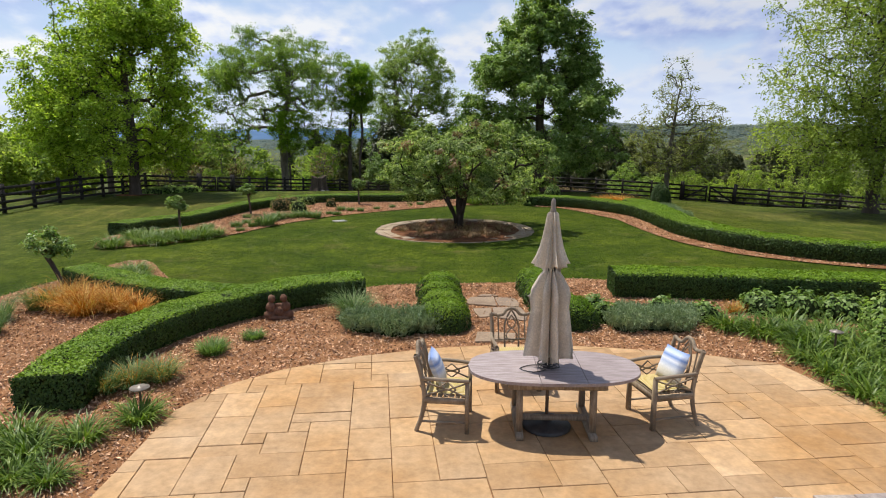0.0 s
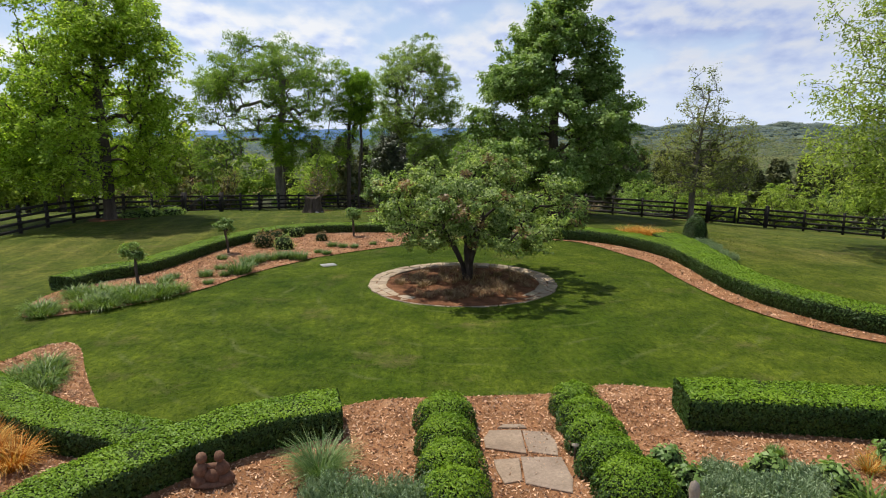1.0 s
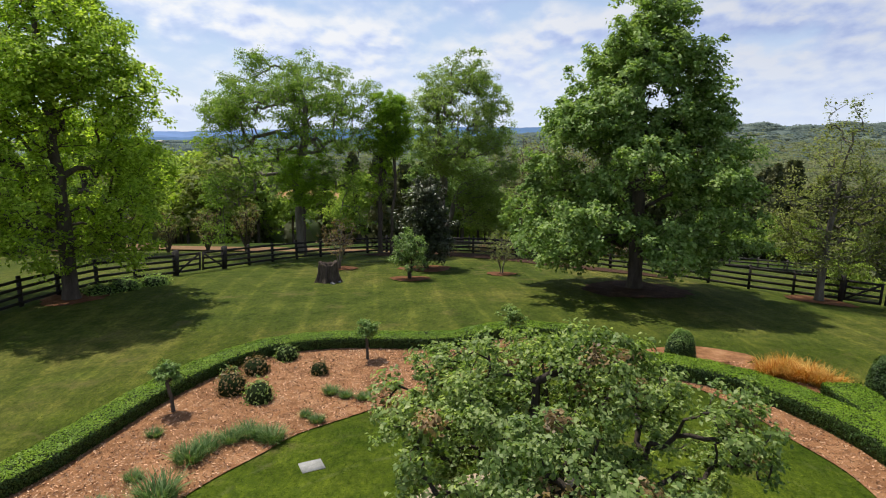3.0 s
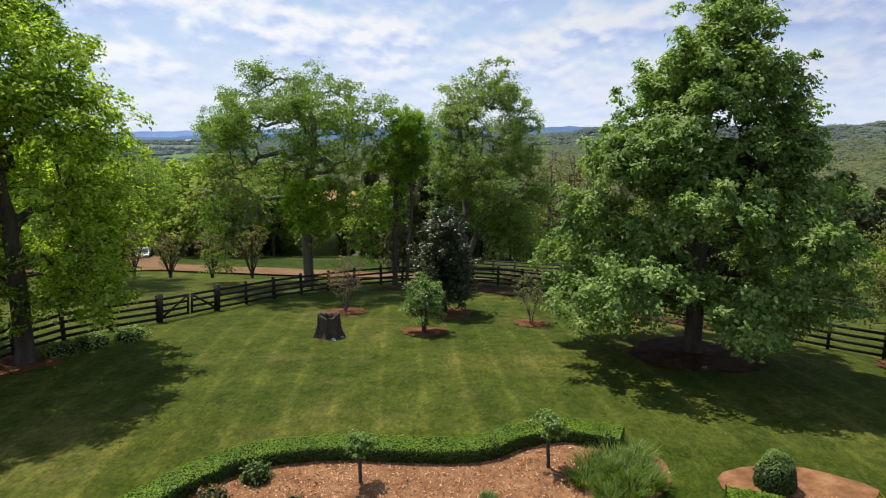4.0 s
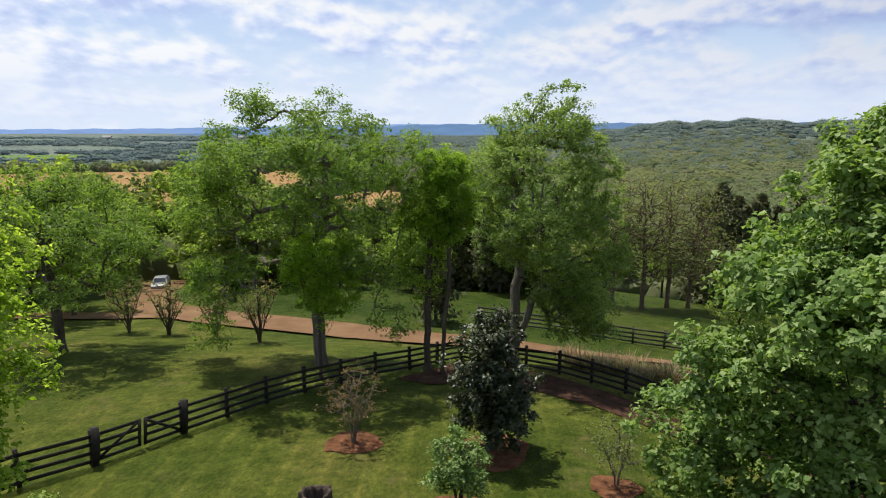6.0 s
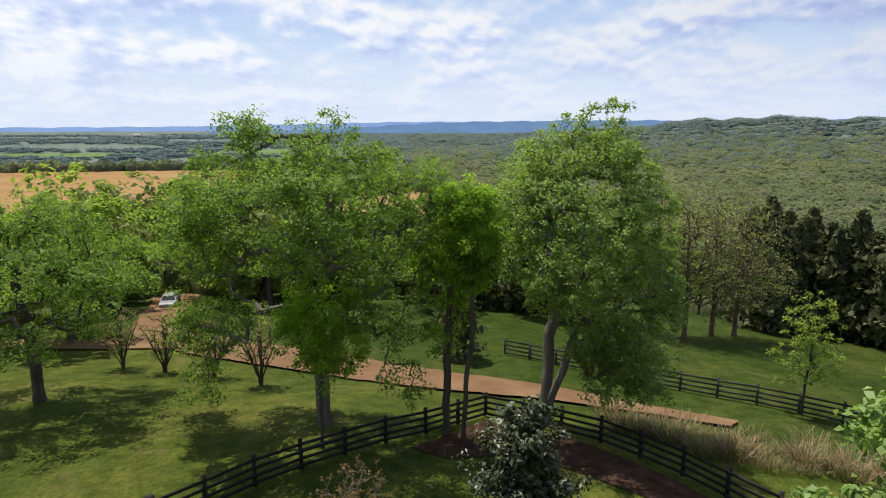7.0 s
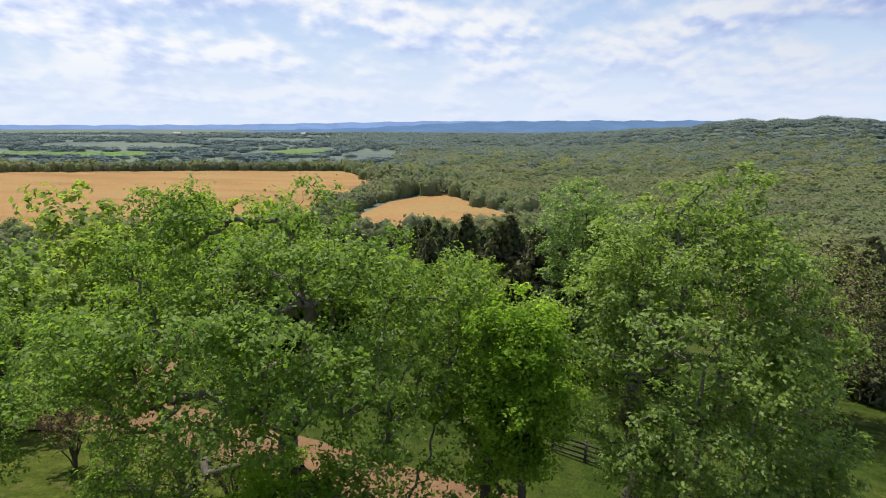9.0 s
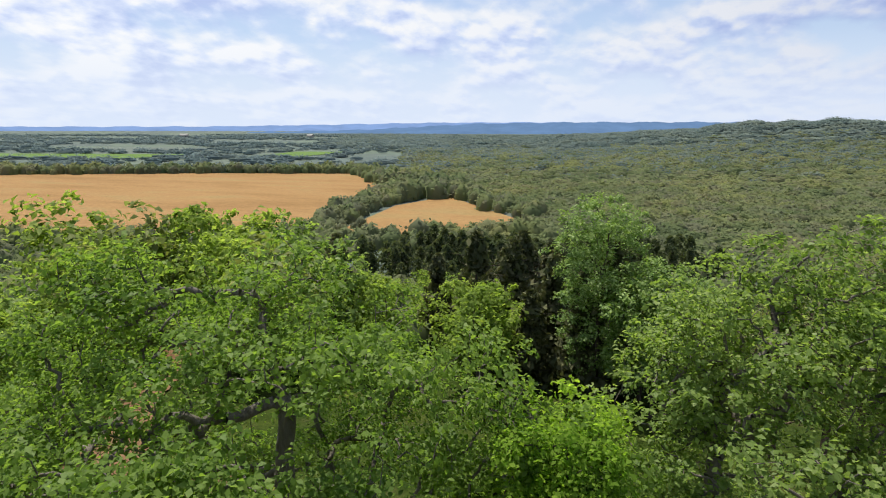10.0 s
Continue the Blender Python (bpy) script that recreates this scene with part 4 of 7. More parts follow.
        c = np.repeat(cc, per_clump, 0) + rad_[:, None] * way * far_[:, None] * np.array([1.05, 1.05, tall])
        nor = 0.4 * way + 0.5 * face
        if droop:
            strand = rng.integers(0, 9, n)
            t = rng.uniform(0, 1, n)
            a2 = strand * 0.7 + np.repeat(rng.uniform(0, 6, len(cc)), per_clump)
            fallen = np.stack([np.cos(a2) * rad_ * (0.5 + 0.5 * t), np.sin(a2) * rad_ * (0.5 + 0.5 * t), 0.1 - droop * t**1.4], 1)
            low_ = np.repeat(np.clip(1.25 - cc[:, 2] / height, 0.15, 0.8), per_clump)
            use = rng.uniform(size=n) < low_
            c[use] = (np.repeat(cc, per_clump, 0) + fallen + rng.normal(0, 0.05, (n, 3)))[use]
        c[:, 2] = np.maximum(c[:, 2], 0.12)
        v, f = leaf_quads(rng, c, leaf, leaf * leaf_ratio, up, hang, nor)
        made.append(mesh_np("crown", v, f, mat))
    return trunk, made


def boughs(profile, n, size, seed, flat=0.75, inner=0.25, front=0.0):
    """Leafy masses of a crown whose outline is given as rows of height, reach to the west and reach to the east."""
    rng = np.random.default_rng(seed)
    p = np.array(profile, float)
    wide = (p[:, 2] - p[:, 1]) / 2
    zs = np.linspace(p[0, 0], p[-1, 0], 200)
    share = np.interp(zs, p[:, 0], wide) + 0.4
    res = []
    for k in range(n):
        z = float(rng.choice(zs, p=share / share.sum()))
        west, east = np.interp(z, p[:, 0], p[:, 1]), np.interp(z, p[:, 0], p[:, 2])
        mid, half = (west + east) / 2, (east - west) / 2
        r = min(size * rng.uniform(0.75, 1.3), half * 0.8 + 0.25)
        a = (k * 2.39996 + rng.uniform(-0.5, 0.5)) % (2 * math.pi)
        q = max(half - 0.85 * r, 0) * (rng.uniform(0.2, 0.75) if rng.uniform() < inner else rng.uniform(0.86, 1.04))
        res.append((mid + q * math.cos(a), q * math.sin(a) - front, z, r, r, r * flat))
    return res


def tree(name, label, place, turn=0.0, category="tree", group="", **kw):
    trunk, crown_list = tree_meshes(**kw)
    ob = thing(name, label, category, place, turn, group)
    part("trunk", trunk, None, ob)
    for me in crown_list:
        part("crown", me, None, ob)
    return ob


tree("maple_tree", "tall broad maple with fresh light green leaves", at_land(-20.0, 40.2), seed=1, height=15.2, trunk_r=0.34, bark=M_BARK, leaves=L_BIG,
     lobes=boughs([(1.9, -5.4, 3.6), (3.7, -6.5, 4.7), (6.0, -6.3, 4.8), (8.5, -5.8, 5.0), (10.5, -5.5, 4.6), (12.3, -4.3, 3.8), (14.0, -2.5, 2.2), (15.3, -0.6, 0.7)], 95, 1.25, 101),
     clumps=1650, per_clump=52, leaf=0.19, clump_r=0.55, fill=1.1, fork=0.16, hang=0.5)
tree("locust_tree", "spreading tree with airy yellow-green crown and drooping boughs", at_land(-15.65, 61.8), seed=23, height=16.2, trunk_r=0.36, bark=M_BARK_PALE, leaves=L_A, trunk_top=0.44,
     lobes=boughs([(10.2, -7.4, 5.2), (11.5, -7.9, 5.8), (12.7, -7.6, 5.8), (13.7, -6.0, 5.0), (15.0, -4.0, 1.8)], 58, 1.35, 102, 0.5, 0.2, 0.5)
     + [(-6.6, -1.0, 8.6, 1.6, 2.0, 1.5), (-3.6, -3.2, 9.2, 1.8, 1.6, 1.1), (3.6, -1.6, 8.8, 1.8, 2.0, 1.3), (0.8, -3.6, 9.4, 1.6, 1.4, 1.0), (0.6, 3.4, 8.8, 3.0, 1.8, 1.5), (-4.0, 3.2, 8.0, 2.4, 1.8, 1.8),
        (-7.2, -0.4, 4.8, 1.3, 1.7, 2.1), (-5.2, -1.8, 5.2, 1.6, 1.8, 2.0), (-6.6, -0.4, 1.9, 1.4, 1.4, 1.4), (-3.4, -2.2, 6.0, 1.4, 1.6, 1.4), (4.4, -0.6, 6.0, 1.6, 1.8, 1.8), (4.6, -0.8, 3.0, 1.2, 1.4, 1.4), (2.6, -2.2, 6.6, 1.5, 1.6, 1.3), (5.6, 0.2, 11.6, 1.5, 2.0, 1.3), (5.4, 0.4, 9.4, 1.5, 2.0, 1.4), (5.6, 1.0, 12.9, 1.2, 1.8, 0.9)],
     clumps=1750, per_clump=38, leaf=0.155, clump_r=0.46, fork=0.25, droop=0.3, hang=0.6, shell=0.36)
tree("hickory_tree", "slender straight tree with a small lime green crown", at_land(-9.3, 62.2), seed=3, height=12.6, trunk_r=0.19, bark=M_BARK, leaves=L_A,
     lobes=[(1.0, 0, 11.4, 1.5, 1.6, 1.1), (0.4, 0.2, 10.2, 1.4, 1.6, 1.2), (1.6, -0.2, 9.7, 1.2, 1.4, 1.0), (0.6, 0, 8.4, 1.1, 1.2, 0.9), (0.3, 0.2, 6.6, 0.9, 1.0, 0.8), (-0.4, 0, 5.0, 0.9, 0.9, 0.9), (-1.4, 0.8, 9.0, 1.1, 1.2, 1.0)],
     clumps=360, per_clump=44, leaf=0.155, clump_r=0.46, fill=1.15, fork=0.3, hang=0.5, extra=(L_LIME, 0.55), lean=(0.3, 0.2))
tree("hackberry_tree", "tall tree with dense light green crown and leaning limbs", at_land(-4.7, 65.6), seed=4, height=16.6, trunk_r=0.3, bark=M_BARK_PALE, leaves=L_C, stems=2, spread=0.1, trunk_top=0.5,
     lobes=boughs([(2.2, 2.0, 6.0), (5.0, 0.6, 6.8), (7.0, -1.2, 6.7), (8.3, -2.0, 6.6), (10.4, -2.8, 6.4), (12.7, -3.6, 5.8), (14.5, -2.2, 5.0), (15.8, -0.4, 3.9), (17.1, 0.6, 2.8)], 95, 1.25, 104, 0.68, 0.2, 0.8),
     clumps=1500, per_clump=44, leaf=0.155, clump_r=0.46, fork=0.18, hang=0.5, lean=(1.3, 0), shell=0.36)
tree("lime_sapling", "young tree with bright lime green leaves", at_land(-14.5, 59.0), seed=5, height=8.4, trunk_r=0.09, bark=M_BARK, leaves=L_LIME,
     lobes=[(0.1, -0.2, 7.0, 1.7, 1.6, 1.1), (-0.5, -0.4, 5.7, 1.6, 1.5, 1.1), (0.9, -0.2, 5.2, 1.5, 1.4, 1.1), (0.2, 0, 4.0, 1.3, 1.2, 0.8)], clumps=190, per_clump=84, leaf=0.125, clump_r=0.44, fork=0.3, hang=0.5, group="lime green saplings")
tree("lime_sapling", "tall young tree with bright lime green leaves", at_land(-8.3, 61.5), seed=6, height=12.2, trunk_r=0.12, bark=M_BARK, leaves=L_LIME,
     lobes=[(0.0, -0.3, 11.5, 1.3, 1.4, 1.0), (0.4, -0.4, 10.0, 1.5, 1.5, 1.2), (0.3, -0.2, 8.5, 1.2, 1.2, 1.0)], clumps=190, per_clump=84, leaf=0.125, clump_r=0.44, fork=0.35, hang=0.5, group="lime green saplings")
tree("oak_tree", "large dense oak with deep green leaves to the ground", at_land(7.0, 45.2), seed=7, height=14.9, trunk_r=0.36, bark=M_BARK, leaves=L_OAK,
     lobes=boughs([(1.7, -4.8, 4.0), (2.8, -7.2, 6.0), (4.5, -6.8, 6.3), (7.0, -5.8, 5.3), (8.5, -4.8, 3.7), (10.0, -4.1, 3.6), (12.0, -2.8, 3.2), (13.2, -1.8, 2.5), (14.6, -0.3, 1.2)], 125, 1.2, 107, inner=0.25, front=0.4),
     clumps=2300, per_clump=54, leaf=0.2, clump_r=0.46, fill=1.02, fork=0.13, hang=0.3, shell=0.36)
tree("budding_tree", "half-bare tree with grey twigs and thin new leaves", at_land(16.6, 46.0), seed=8, height=10.6, trunk_r=0.2, bark=M_BARK_PALE, leaves=L_BUD,
     lobes=[(0.4, 0, 7.4, 1.6, 1.6, 2.6), (-1.6, 0, 4.6, 1.5, 1.6, 2.0), (2.4, 0, 5.2, 1.7, 1.6, 2.0), (3.0, 0, 3.2, 1.7, 1.8, 1.3), (0, 0, 3.0, 2.8, 2.4, 1.6)], clumps=640, per_clump=24, leaf=0.14, clump_r=0.45, fork=0.2, bare=0.2, tip=0.012)
tree("willow_tree", "tall soft willow with trailing yellow-green foliage", at_land(20.6, 29.6), seed=9, height=15.5, trunk_r=0.3, bark=M_BARK, leaves=L_WILLOW,
     lobes=[(0, 0, 11.5, 4.0, 4.0, 3.4), (-2.0, -0.5, 7.8, 3.8, 3.6, 3.4), (2.2, 0, 8, 3.8, 3.6, 3.6), (0, -2.4, 6, 3.6, 3, 3), (-1.4, 1, 4.4, 4.0, 3.4, 2.2), (0.2, -2.4, 3.0, 3.8, 2.8, 2.0), (-3.0, -1.0, 3.2, 2.6, 2.6, 2.0)],
     clumps=900, per_clump=70, leaf=0.17, clump_r=0.62, fork=0.2, droop=1.0, hang=1.0, leaf_ratio=0.42)
tree("meadow_tree", "round spreading tree with light green leaves on the far lawn", at_land(-32.7, 61.0), seed=10, height=11.6, trunk_r=0.3, bark=M_BARK, leaves=L_A,
     lobes=boughs([(4.0, -5.5, 4.5), (5.4, -7.0, 6.8), (8.0, -6.6, 7.6), (9.8, -4.2, 6.0), (11.1, -1.2, 2.4)], 52, 1.3, 110, 0.7, 0.25), clumps=850, per_clump=40, leaf=0.16, clump_r=0.48, fork=0.25, droop=0.4, hang=0.6)
tree("dogwood_tree", "low spreading dogwood with grey-green leaves in a stone ring", at_land(0.62, 23.5), seed=12, height=3.7, trunk_r=0.075, bark=M_BARK_DARK, leaves=L_DOGWOOD, spread=0.44, stems=5,
     lobes=boughs([(1.4, -2.1, 2.7), (2.0, -3.3, 3.7), (2.6, -3.6, 4.0), (3.1, -3.0, 3.5), (3.5, -1.7, 2.6), (3.75, -0.4, 1.3)], 68, 0.62, 112, 0.6, 0.35),
     clumps=860, per_clump=62, leaf=0.098, clump_r=0.25, fork=0.22, hang=0.4, shell=0.42, extra=(L_RUST, 0.05), up=1.0)
tree("magnolia_tree", "dark glossy evergreen magnolia with silvery leaf gleam", at_land(-4.5, 51.9), seed=13, height=6.2, trunk_r=0.14, bark=M_BARK, leaves=L_MAGNOLIA,
     lobes=[(0, 0, 3.2, 1.7, 1.7, 2.2), (0, 0, 4.9, 1.1, 1.1, 1.0), (0.2, 0, 1.6, 1.7, 1.6, 1.2)], clumps=340, per_clump=40, leaf=0.2, clump_r=0.36, fork=0.08, hang=0.0, shell=0.4, leaf_ratio=0.45)
tree("lawn_shrub", "rounded light green young tree in a mulch ring", at_land(-4.9, 47.0), seed=14, height=2.8, trunk_r=0.05, bark=M_BARK, leaves=L_SHRUB, category="shrub", stems=3,
     lobes=[(0, 0, 1.75, 0.95, 0.95, 0.9), (0, 0, 1.1, 1.05, 1.0, 0.6), (-0.2, 0, 2.5, 0.4, 0.4, 0.4)], clumps=150, per_clump=44, leaf=0.1, clump_r=0.24, fork=0.1)
tree("twiggy_shrub", "thin half-bare shrub with reddish twigs in mulch", at_land(-10.0, 51.4), seed=15, height=3.5, trunk_r=0.035, bark=M_BARK_PALE, leaves=L_RUST, category="shrub", stems=6,
     lobes=[(0, 0, 2.2, 1.25, 1.25, 1.1), (0, 0, 1.3, 1.0, 1.0, 0.7)], clumps=190, per_clump=14, leaf=0.07, clump_r=0.16, fork=0.1, bare=0.3, tip=0.007)
tree("twiggy_shrub", "thin half-bare shrub with brownish young leaves", at_land(0.25, 50.0), seed=16, height=2.5, trunk_r=0.03, bark=M_BARK_PALE, leaves=L_BUD, category="shrub", stems=6,
     lobes=[(0, 0, 1.7, 1.1, 1.1, 0.9), (0, 0, 1.0, 0.9, 0.9, 0.5)], clumps=170, per_clump=14, leaf=0.07, clump_r=0.16, fork=0.1, bare=0.2, tip=0.007)
tree("lawn_sapling", "slim young tree with light green leaves by the field fence", at_land(10.4, 73.8), seed=17, height=8.0, trunk_r=0.08, bark=M_BARK, leaves=L_WILLOW,
     lobes=[(0, 0, 5.8, 1.5, 1.5, 2.0), (0, 0, 3.4, 2.0, 1.8, 1.5)], clumps=170, per_clump=26, leaf=0.14, clump_r=0.3, fork=0.2)
for k, (x, y, h) in enumerate([(23.0, 47.0, 3.3), (27.0, 48.5, 3.6), (19.6, 49.5, 2.6), (31.5, 45.0, 3.4)]):
    tree("fence_shrub", "bushy light green shrub behind the board fence", at_land(x, y), seed=40 + k, height=h, trunk_r=0.05, bark=M_BARK, leaves=L_WILLOW, category="shrub", group="shrubs behind the fence", stems=5,
         lobes=[(0, 0, h * 0.55, h * 0.5, h * 0.5, h * 0.4), (0.3, 0, h * 0.3, h * 0.6, h * 0.55, h * 0.26)], clumps=130, per_clump=34, leaf=0.14, clump_r=0.32, fork=0.1)
for k, (x, y, h) in enumerate([(-35.0, 70.0, 4.6), (-31.3, 69.7, 4.4), (-27.2, 69.4, 4.4), (-22.8, 67.9, 4.8)]):
    tree("crape_myrtle", "many-stemmed vase-shaped shrub with bare lower stems", at_land(x, y), seed=30 + k, height=h, trunk_r=0.05, bark=M_BARK, leaves=L_BUD, extra=(L_RUST, 0.4), category="shrub", group="crape myrtles along the lawn", stems=11,
         lobes=[(0, 0, h * 0.7, 1.5, 1.5, h * 0.27), (0, 0, h * 0.45, 1.1, 1.1, h * 0.2)], clumps=150, per_clump=16, leaf=0.11, clump_r=0.25, fork=0.3, tip=0.016)

# woodland trees behind the fences: a few kinds, each stood in several places
KINDS = []
for k, (h, mat, dens) in enumerate([(11.0, L_BACK, 22), (9.0, L_WILLOW, 20), (12.5, L_C, 22), (8.0, L_BUD, 12)]):
    tr, cr = tree_meshes(seed=50 + k, height=h, trunk_r=0.2, bark=M_BARK, leaves=mat, lobes=[(0, 0, h * 0.62, h * 0.3, h * 0.3, h * 0.34), (h * 0.14, 0, h * 0.4, h * 0.24, h * 0.24, h * 0.22), (-h * 0.15, 0, h * 0.42, h * 0.22, h * 0.24, h * 0.22)],
                         clumps=95, per_clump=dens, leaf=0.52, clump_r=0.95, fork=0.2, least=0.026)
    KINDS.append((tr, cr))
rng = np.random.default_rng(77)
STANDS = []
for n, (x0, x1), (y0, y1) in ((14, (-62, -40), (72, 104)), (16, (-46, -14), (96, 128)), (13, (-34, 4), (104, 134)), (10, (26, 58), (56, 92)), (9, (30, 60), (34, 60)), (16, (-80, -30), (40, 70)), (22, (-110, -24), (124, 175)), (14, (-20, 30), (135, 175)), (8, (22, 36), (66, 100))):
    for _ in range(n):
        STANDS.append((rng.uniform(x0, x1), rng.uniform(y0, y1)))
made = {}
TALL = [(-50, 106), (-46, 109), (-43, 103), (-64, 104), (-60, 97), (-68, 112), (-47, 116), (-56, 117), (-52, 112), (-39, 98), (-54, 90), (-36, 105), (-60, 127), (-66, 123), (-72, 118), (-64, 131), (-55, 130), (-79, 113), (-70, 128)]
for x, y in STANDS + TALL:
    if abs(x + 32.7) < 9 and abs(y - 61) < 12 or x > -38 and y < 66 and x < 0 or np.min(np.hypot(DRIVE[:, 0] - x, DRIVE[:, 1] - y)) < 5.5 or y < 60 and x > -44 and x < 0:
        continue
    k = int(rng.choice(4, p=(0.4, 0.25, 0.2, 0.15)))
    if (x, y) in TALL:
        k = (0, 2, 1, 0, 3)[TALL.index((x, y)) % 5]
    m = pose(*at_land(x, y), 0, 0, rng.uniform(0, 360))
    if k not in made:
        ob = thing("woodland_tree", "leafy woodland tree in fresh spring green" if k < 3 else "woodland tree with thin budding twigs", "tree", group="woodland trees")
        part("trunk", KINDS[k][0], None, ob)
        part("crown", KINDS[k][1][0], None, ob)
        ob.matrix_basis = m
        made[k] = ob
    else:
        grow = (rng.uniform(18, 20.5) if y - x > 184 else rng.uniform(13.0, 15.5)) / (11.0, 9.0, 12.5, 8.0)[k] if (x, y) in TALL else 0.5 if x > 20 and y < 105 else 1.0
        copy_thing(made[k], m).scale = (grow, grow, grow)


def cedar_meshes(seed, h, r, mat, n=1000, spray=0.82):
    """A dark, ragged evergreen with layered sprays."""
    rng = np.random.default_rng(seed)
    b = Build()
    b.tube([(0, 0, -0.2), (0.05, 0, h * 0.5), (0, 0, h * 0.95)], [0.2, 0.12, 0.02], 6)
    for k in range(26):
        z, a, l = h * rng.uniform(0.1, 0.85), rng.uniform(0, 6.28), r * rng.uniform(0.5, 1.0)
        b.tube([(0, 0, z), (l * math.cos(a), l * math.sin(a), z + 0.25 * l)], [0.03, 0.008], 3, False)
    t = rng.uniform(0.04, 1.0, n) ** 0.9
    lobe = 0.66 + 0.34 * np.sin(t * 23 + rng.uniform(0, 6)) * np.sin(t * 7)
    rr = r * (1 - t) ** 0.5 * lobe * rng.uniform(0.3, 1.1, n) ** 0.5
    a = rng.uniform(0, 2 * np.pi, n)
    rr *= 1 + 0.3 * np.sin(a * 3 + t * 9) + 0.16 * np.sin(a * 7 - t * 31)
    c = np.stack([rr * np.cos(a), rr * np.sin(a), t * h], 1)
    v, f = leaf_quads(rng, c, spray, spray * 0.51, 0.3, -0.8)
    return b.mesh("trunk", M_BARK, True), mesh_np("crown", v, f, mat)


CEDARS = [cedar_meshes(3, 10.5, 2.6, L_CEDAR), cedar_meshes(4, 9.0, 2.9, L_CEDAR), cedar_meshes(5, 11.5, 3.2, L_CEDAR)]
firsts = {}
rng = np.random.default_rng(5)
spots = [(-14 + rng.uniform(-9, 8), 115 + rng.uniform(-8, 15)) for _ in range(34)] + [(38 + rng.uniform(-21, 34), 116 + rng.uniform(-9, 16)) for _ in range(90)]
spots += [(rng.uniform(24, 44), rng.uniform(108, 122)) for _ in range(16)] + [(-12.5, 80), (-66, 103), (-40, 114), (-30, 122), (-24, 118)]
for x, y in spots:
    k = int(rng.integers(0, 3))
    grow = rng.uniform(1.05, 1.45) if y > 95 else 0.85
    m = pose(*at_land(x, y), 0, 0, rng.uniform(0, 360))
    if k not in firsts:
        first = thing("cedar_tree", "dark green ragged red cedar at the wood's edge", "tree", group="dark cedars")
        part("trunk", CEDARS[k][0], None, first)
        part("crown", CEDARS[k][1], None, first)
        first.matrix_basis = m
        firsts[k] = first
    else:
        copy_thing(firsts[k], m).scale = (grow, grow, grow)
# the dark evergreen belt below the fields
FAR_CEDARS = [cedar_meshes(6, 11.5, 4.4, L_EVERGREEN, 320, 1.5), cedar_meshes(7, 9.5, 4.8, L_EVERGREEN, 320, 1.5)]
far_firsts = {}
for x, y in grow_scatter(DARK_WOOD, 230, 14):
    k = int(rng.integers(0, 2))
    m = pose(*at_land(x, y), 0, 0, rng.uniform(0, 360))
    if k not in far_firsts:
        far_firsts[k] = thing("cedar_tree", "dark green cedar in the belt below the fields", "tree", group="dark cedars")
        part("trunk", FAR_CEDARS[k][0], None, far_firsts[k])
        part("crown", FAR_CEDARS[k][1], None, far_firsts[k])
        far_firsts[k].matrix_basis = m
    else:
        grow = rng.uniform(0.7, 1.15)
        copy_thing(far_firsts[k], m).scale = (grow, grow, grow)
for k, (x, y, h) in enumerate([(-9.5, 106.0, 20.0), (-4.5, 102.0, 14.0)]):
    tree("woodland_maple", "dense dark green tree at the wood's edge", at_land(x, y), seed=95 + k, height=h, trunk_r=0.2, bark=M_BARK, leaves=L_OAK, group="trees at the wood's edge",
         lobes=[(0, 0, h * 0.72, 4.6, 4.6, h * 0.26), (0.5, 0, h * 0.42, 4.4, 4.4, h * 0.25)], clumps=420, per_clump=44, leaf=0.28, clump_r=0.75, fork=0.2, least=0.02)
for k, (x, y, h) in enumerate([(9.6, 98.0, 15.5), (12.4, 101.0, 14.5), (3.6, 96.0, 14.5), (6.6, 95.0, 15.5)]):
    tree("bare_tree", "grey-brown tree with fine bare twigs and few buds", at_land(x, y), seed=90 + k, height=h, trunk_r=0.2, bark=M_TWIG, leaves=L_BUD, group="budding trees at the wood's edge",
         lobes=[(0, 0, h * 0.65, h * 0.3, h * 0.3, h * 0.32), (0.1 * h, 0, h * 0.4, h * 0.28, h * 0.28, h * 0.2)], clumps=560, per_clump=9, leaf=0.24, clump_r=0.8, fork=0.2, bare=0.35, tip=0.018)
for x, y, k in ((29, 62, 0.5), (32, 60, 0.6), (26, 63, 0.42), (36, 57, 0.55)):
    ob = copy_thing(firsts[0], pose(*at_land(x, y), 0, 0, x * 40))
    ob.scale = (k * 1.3, k * 1.3, k)


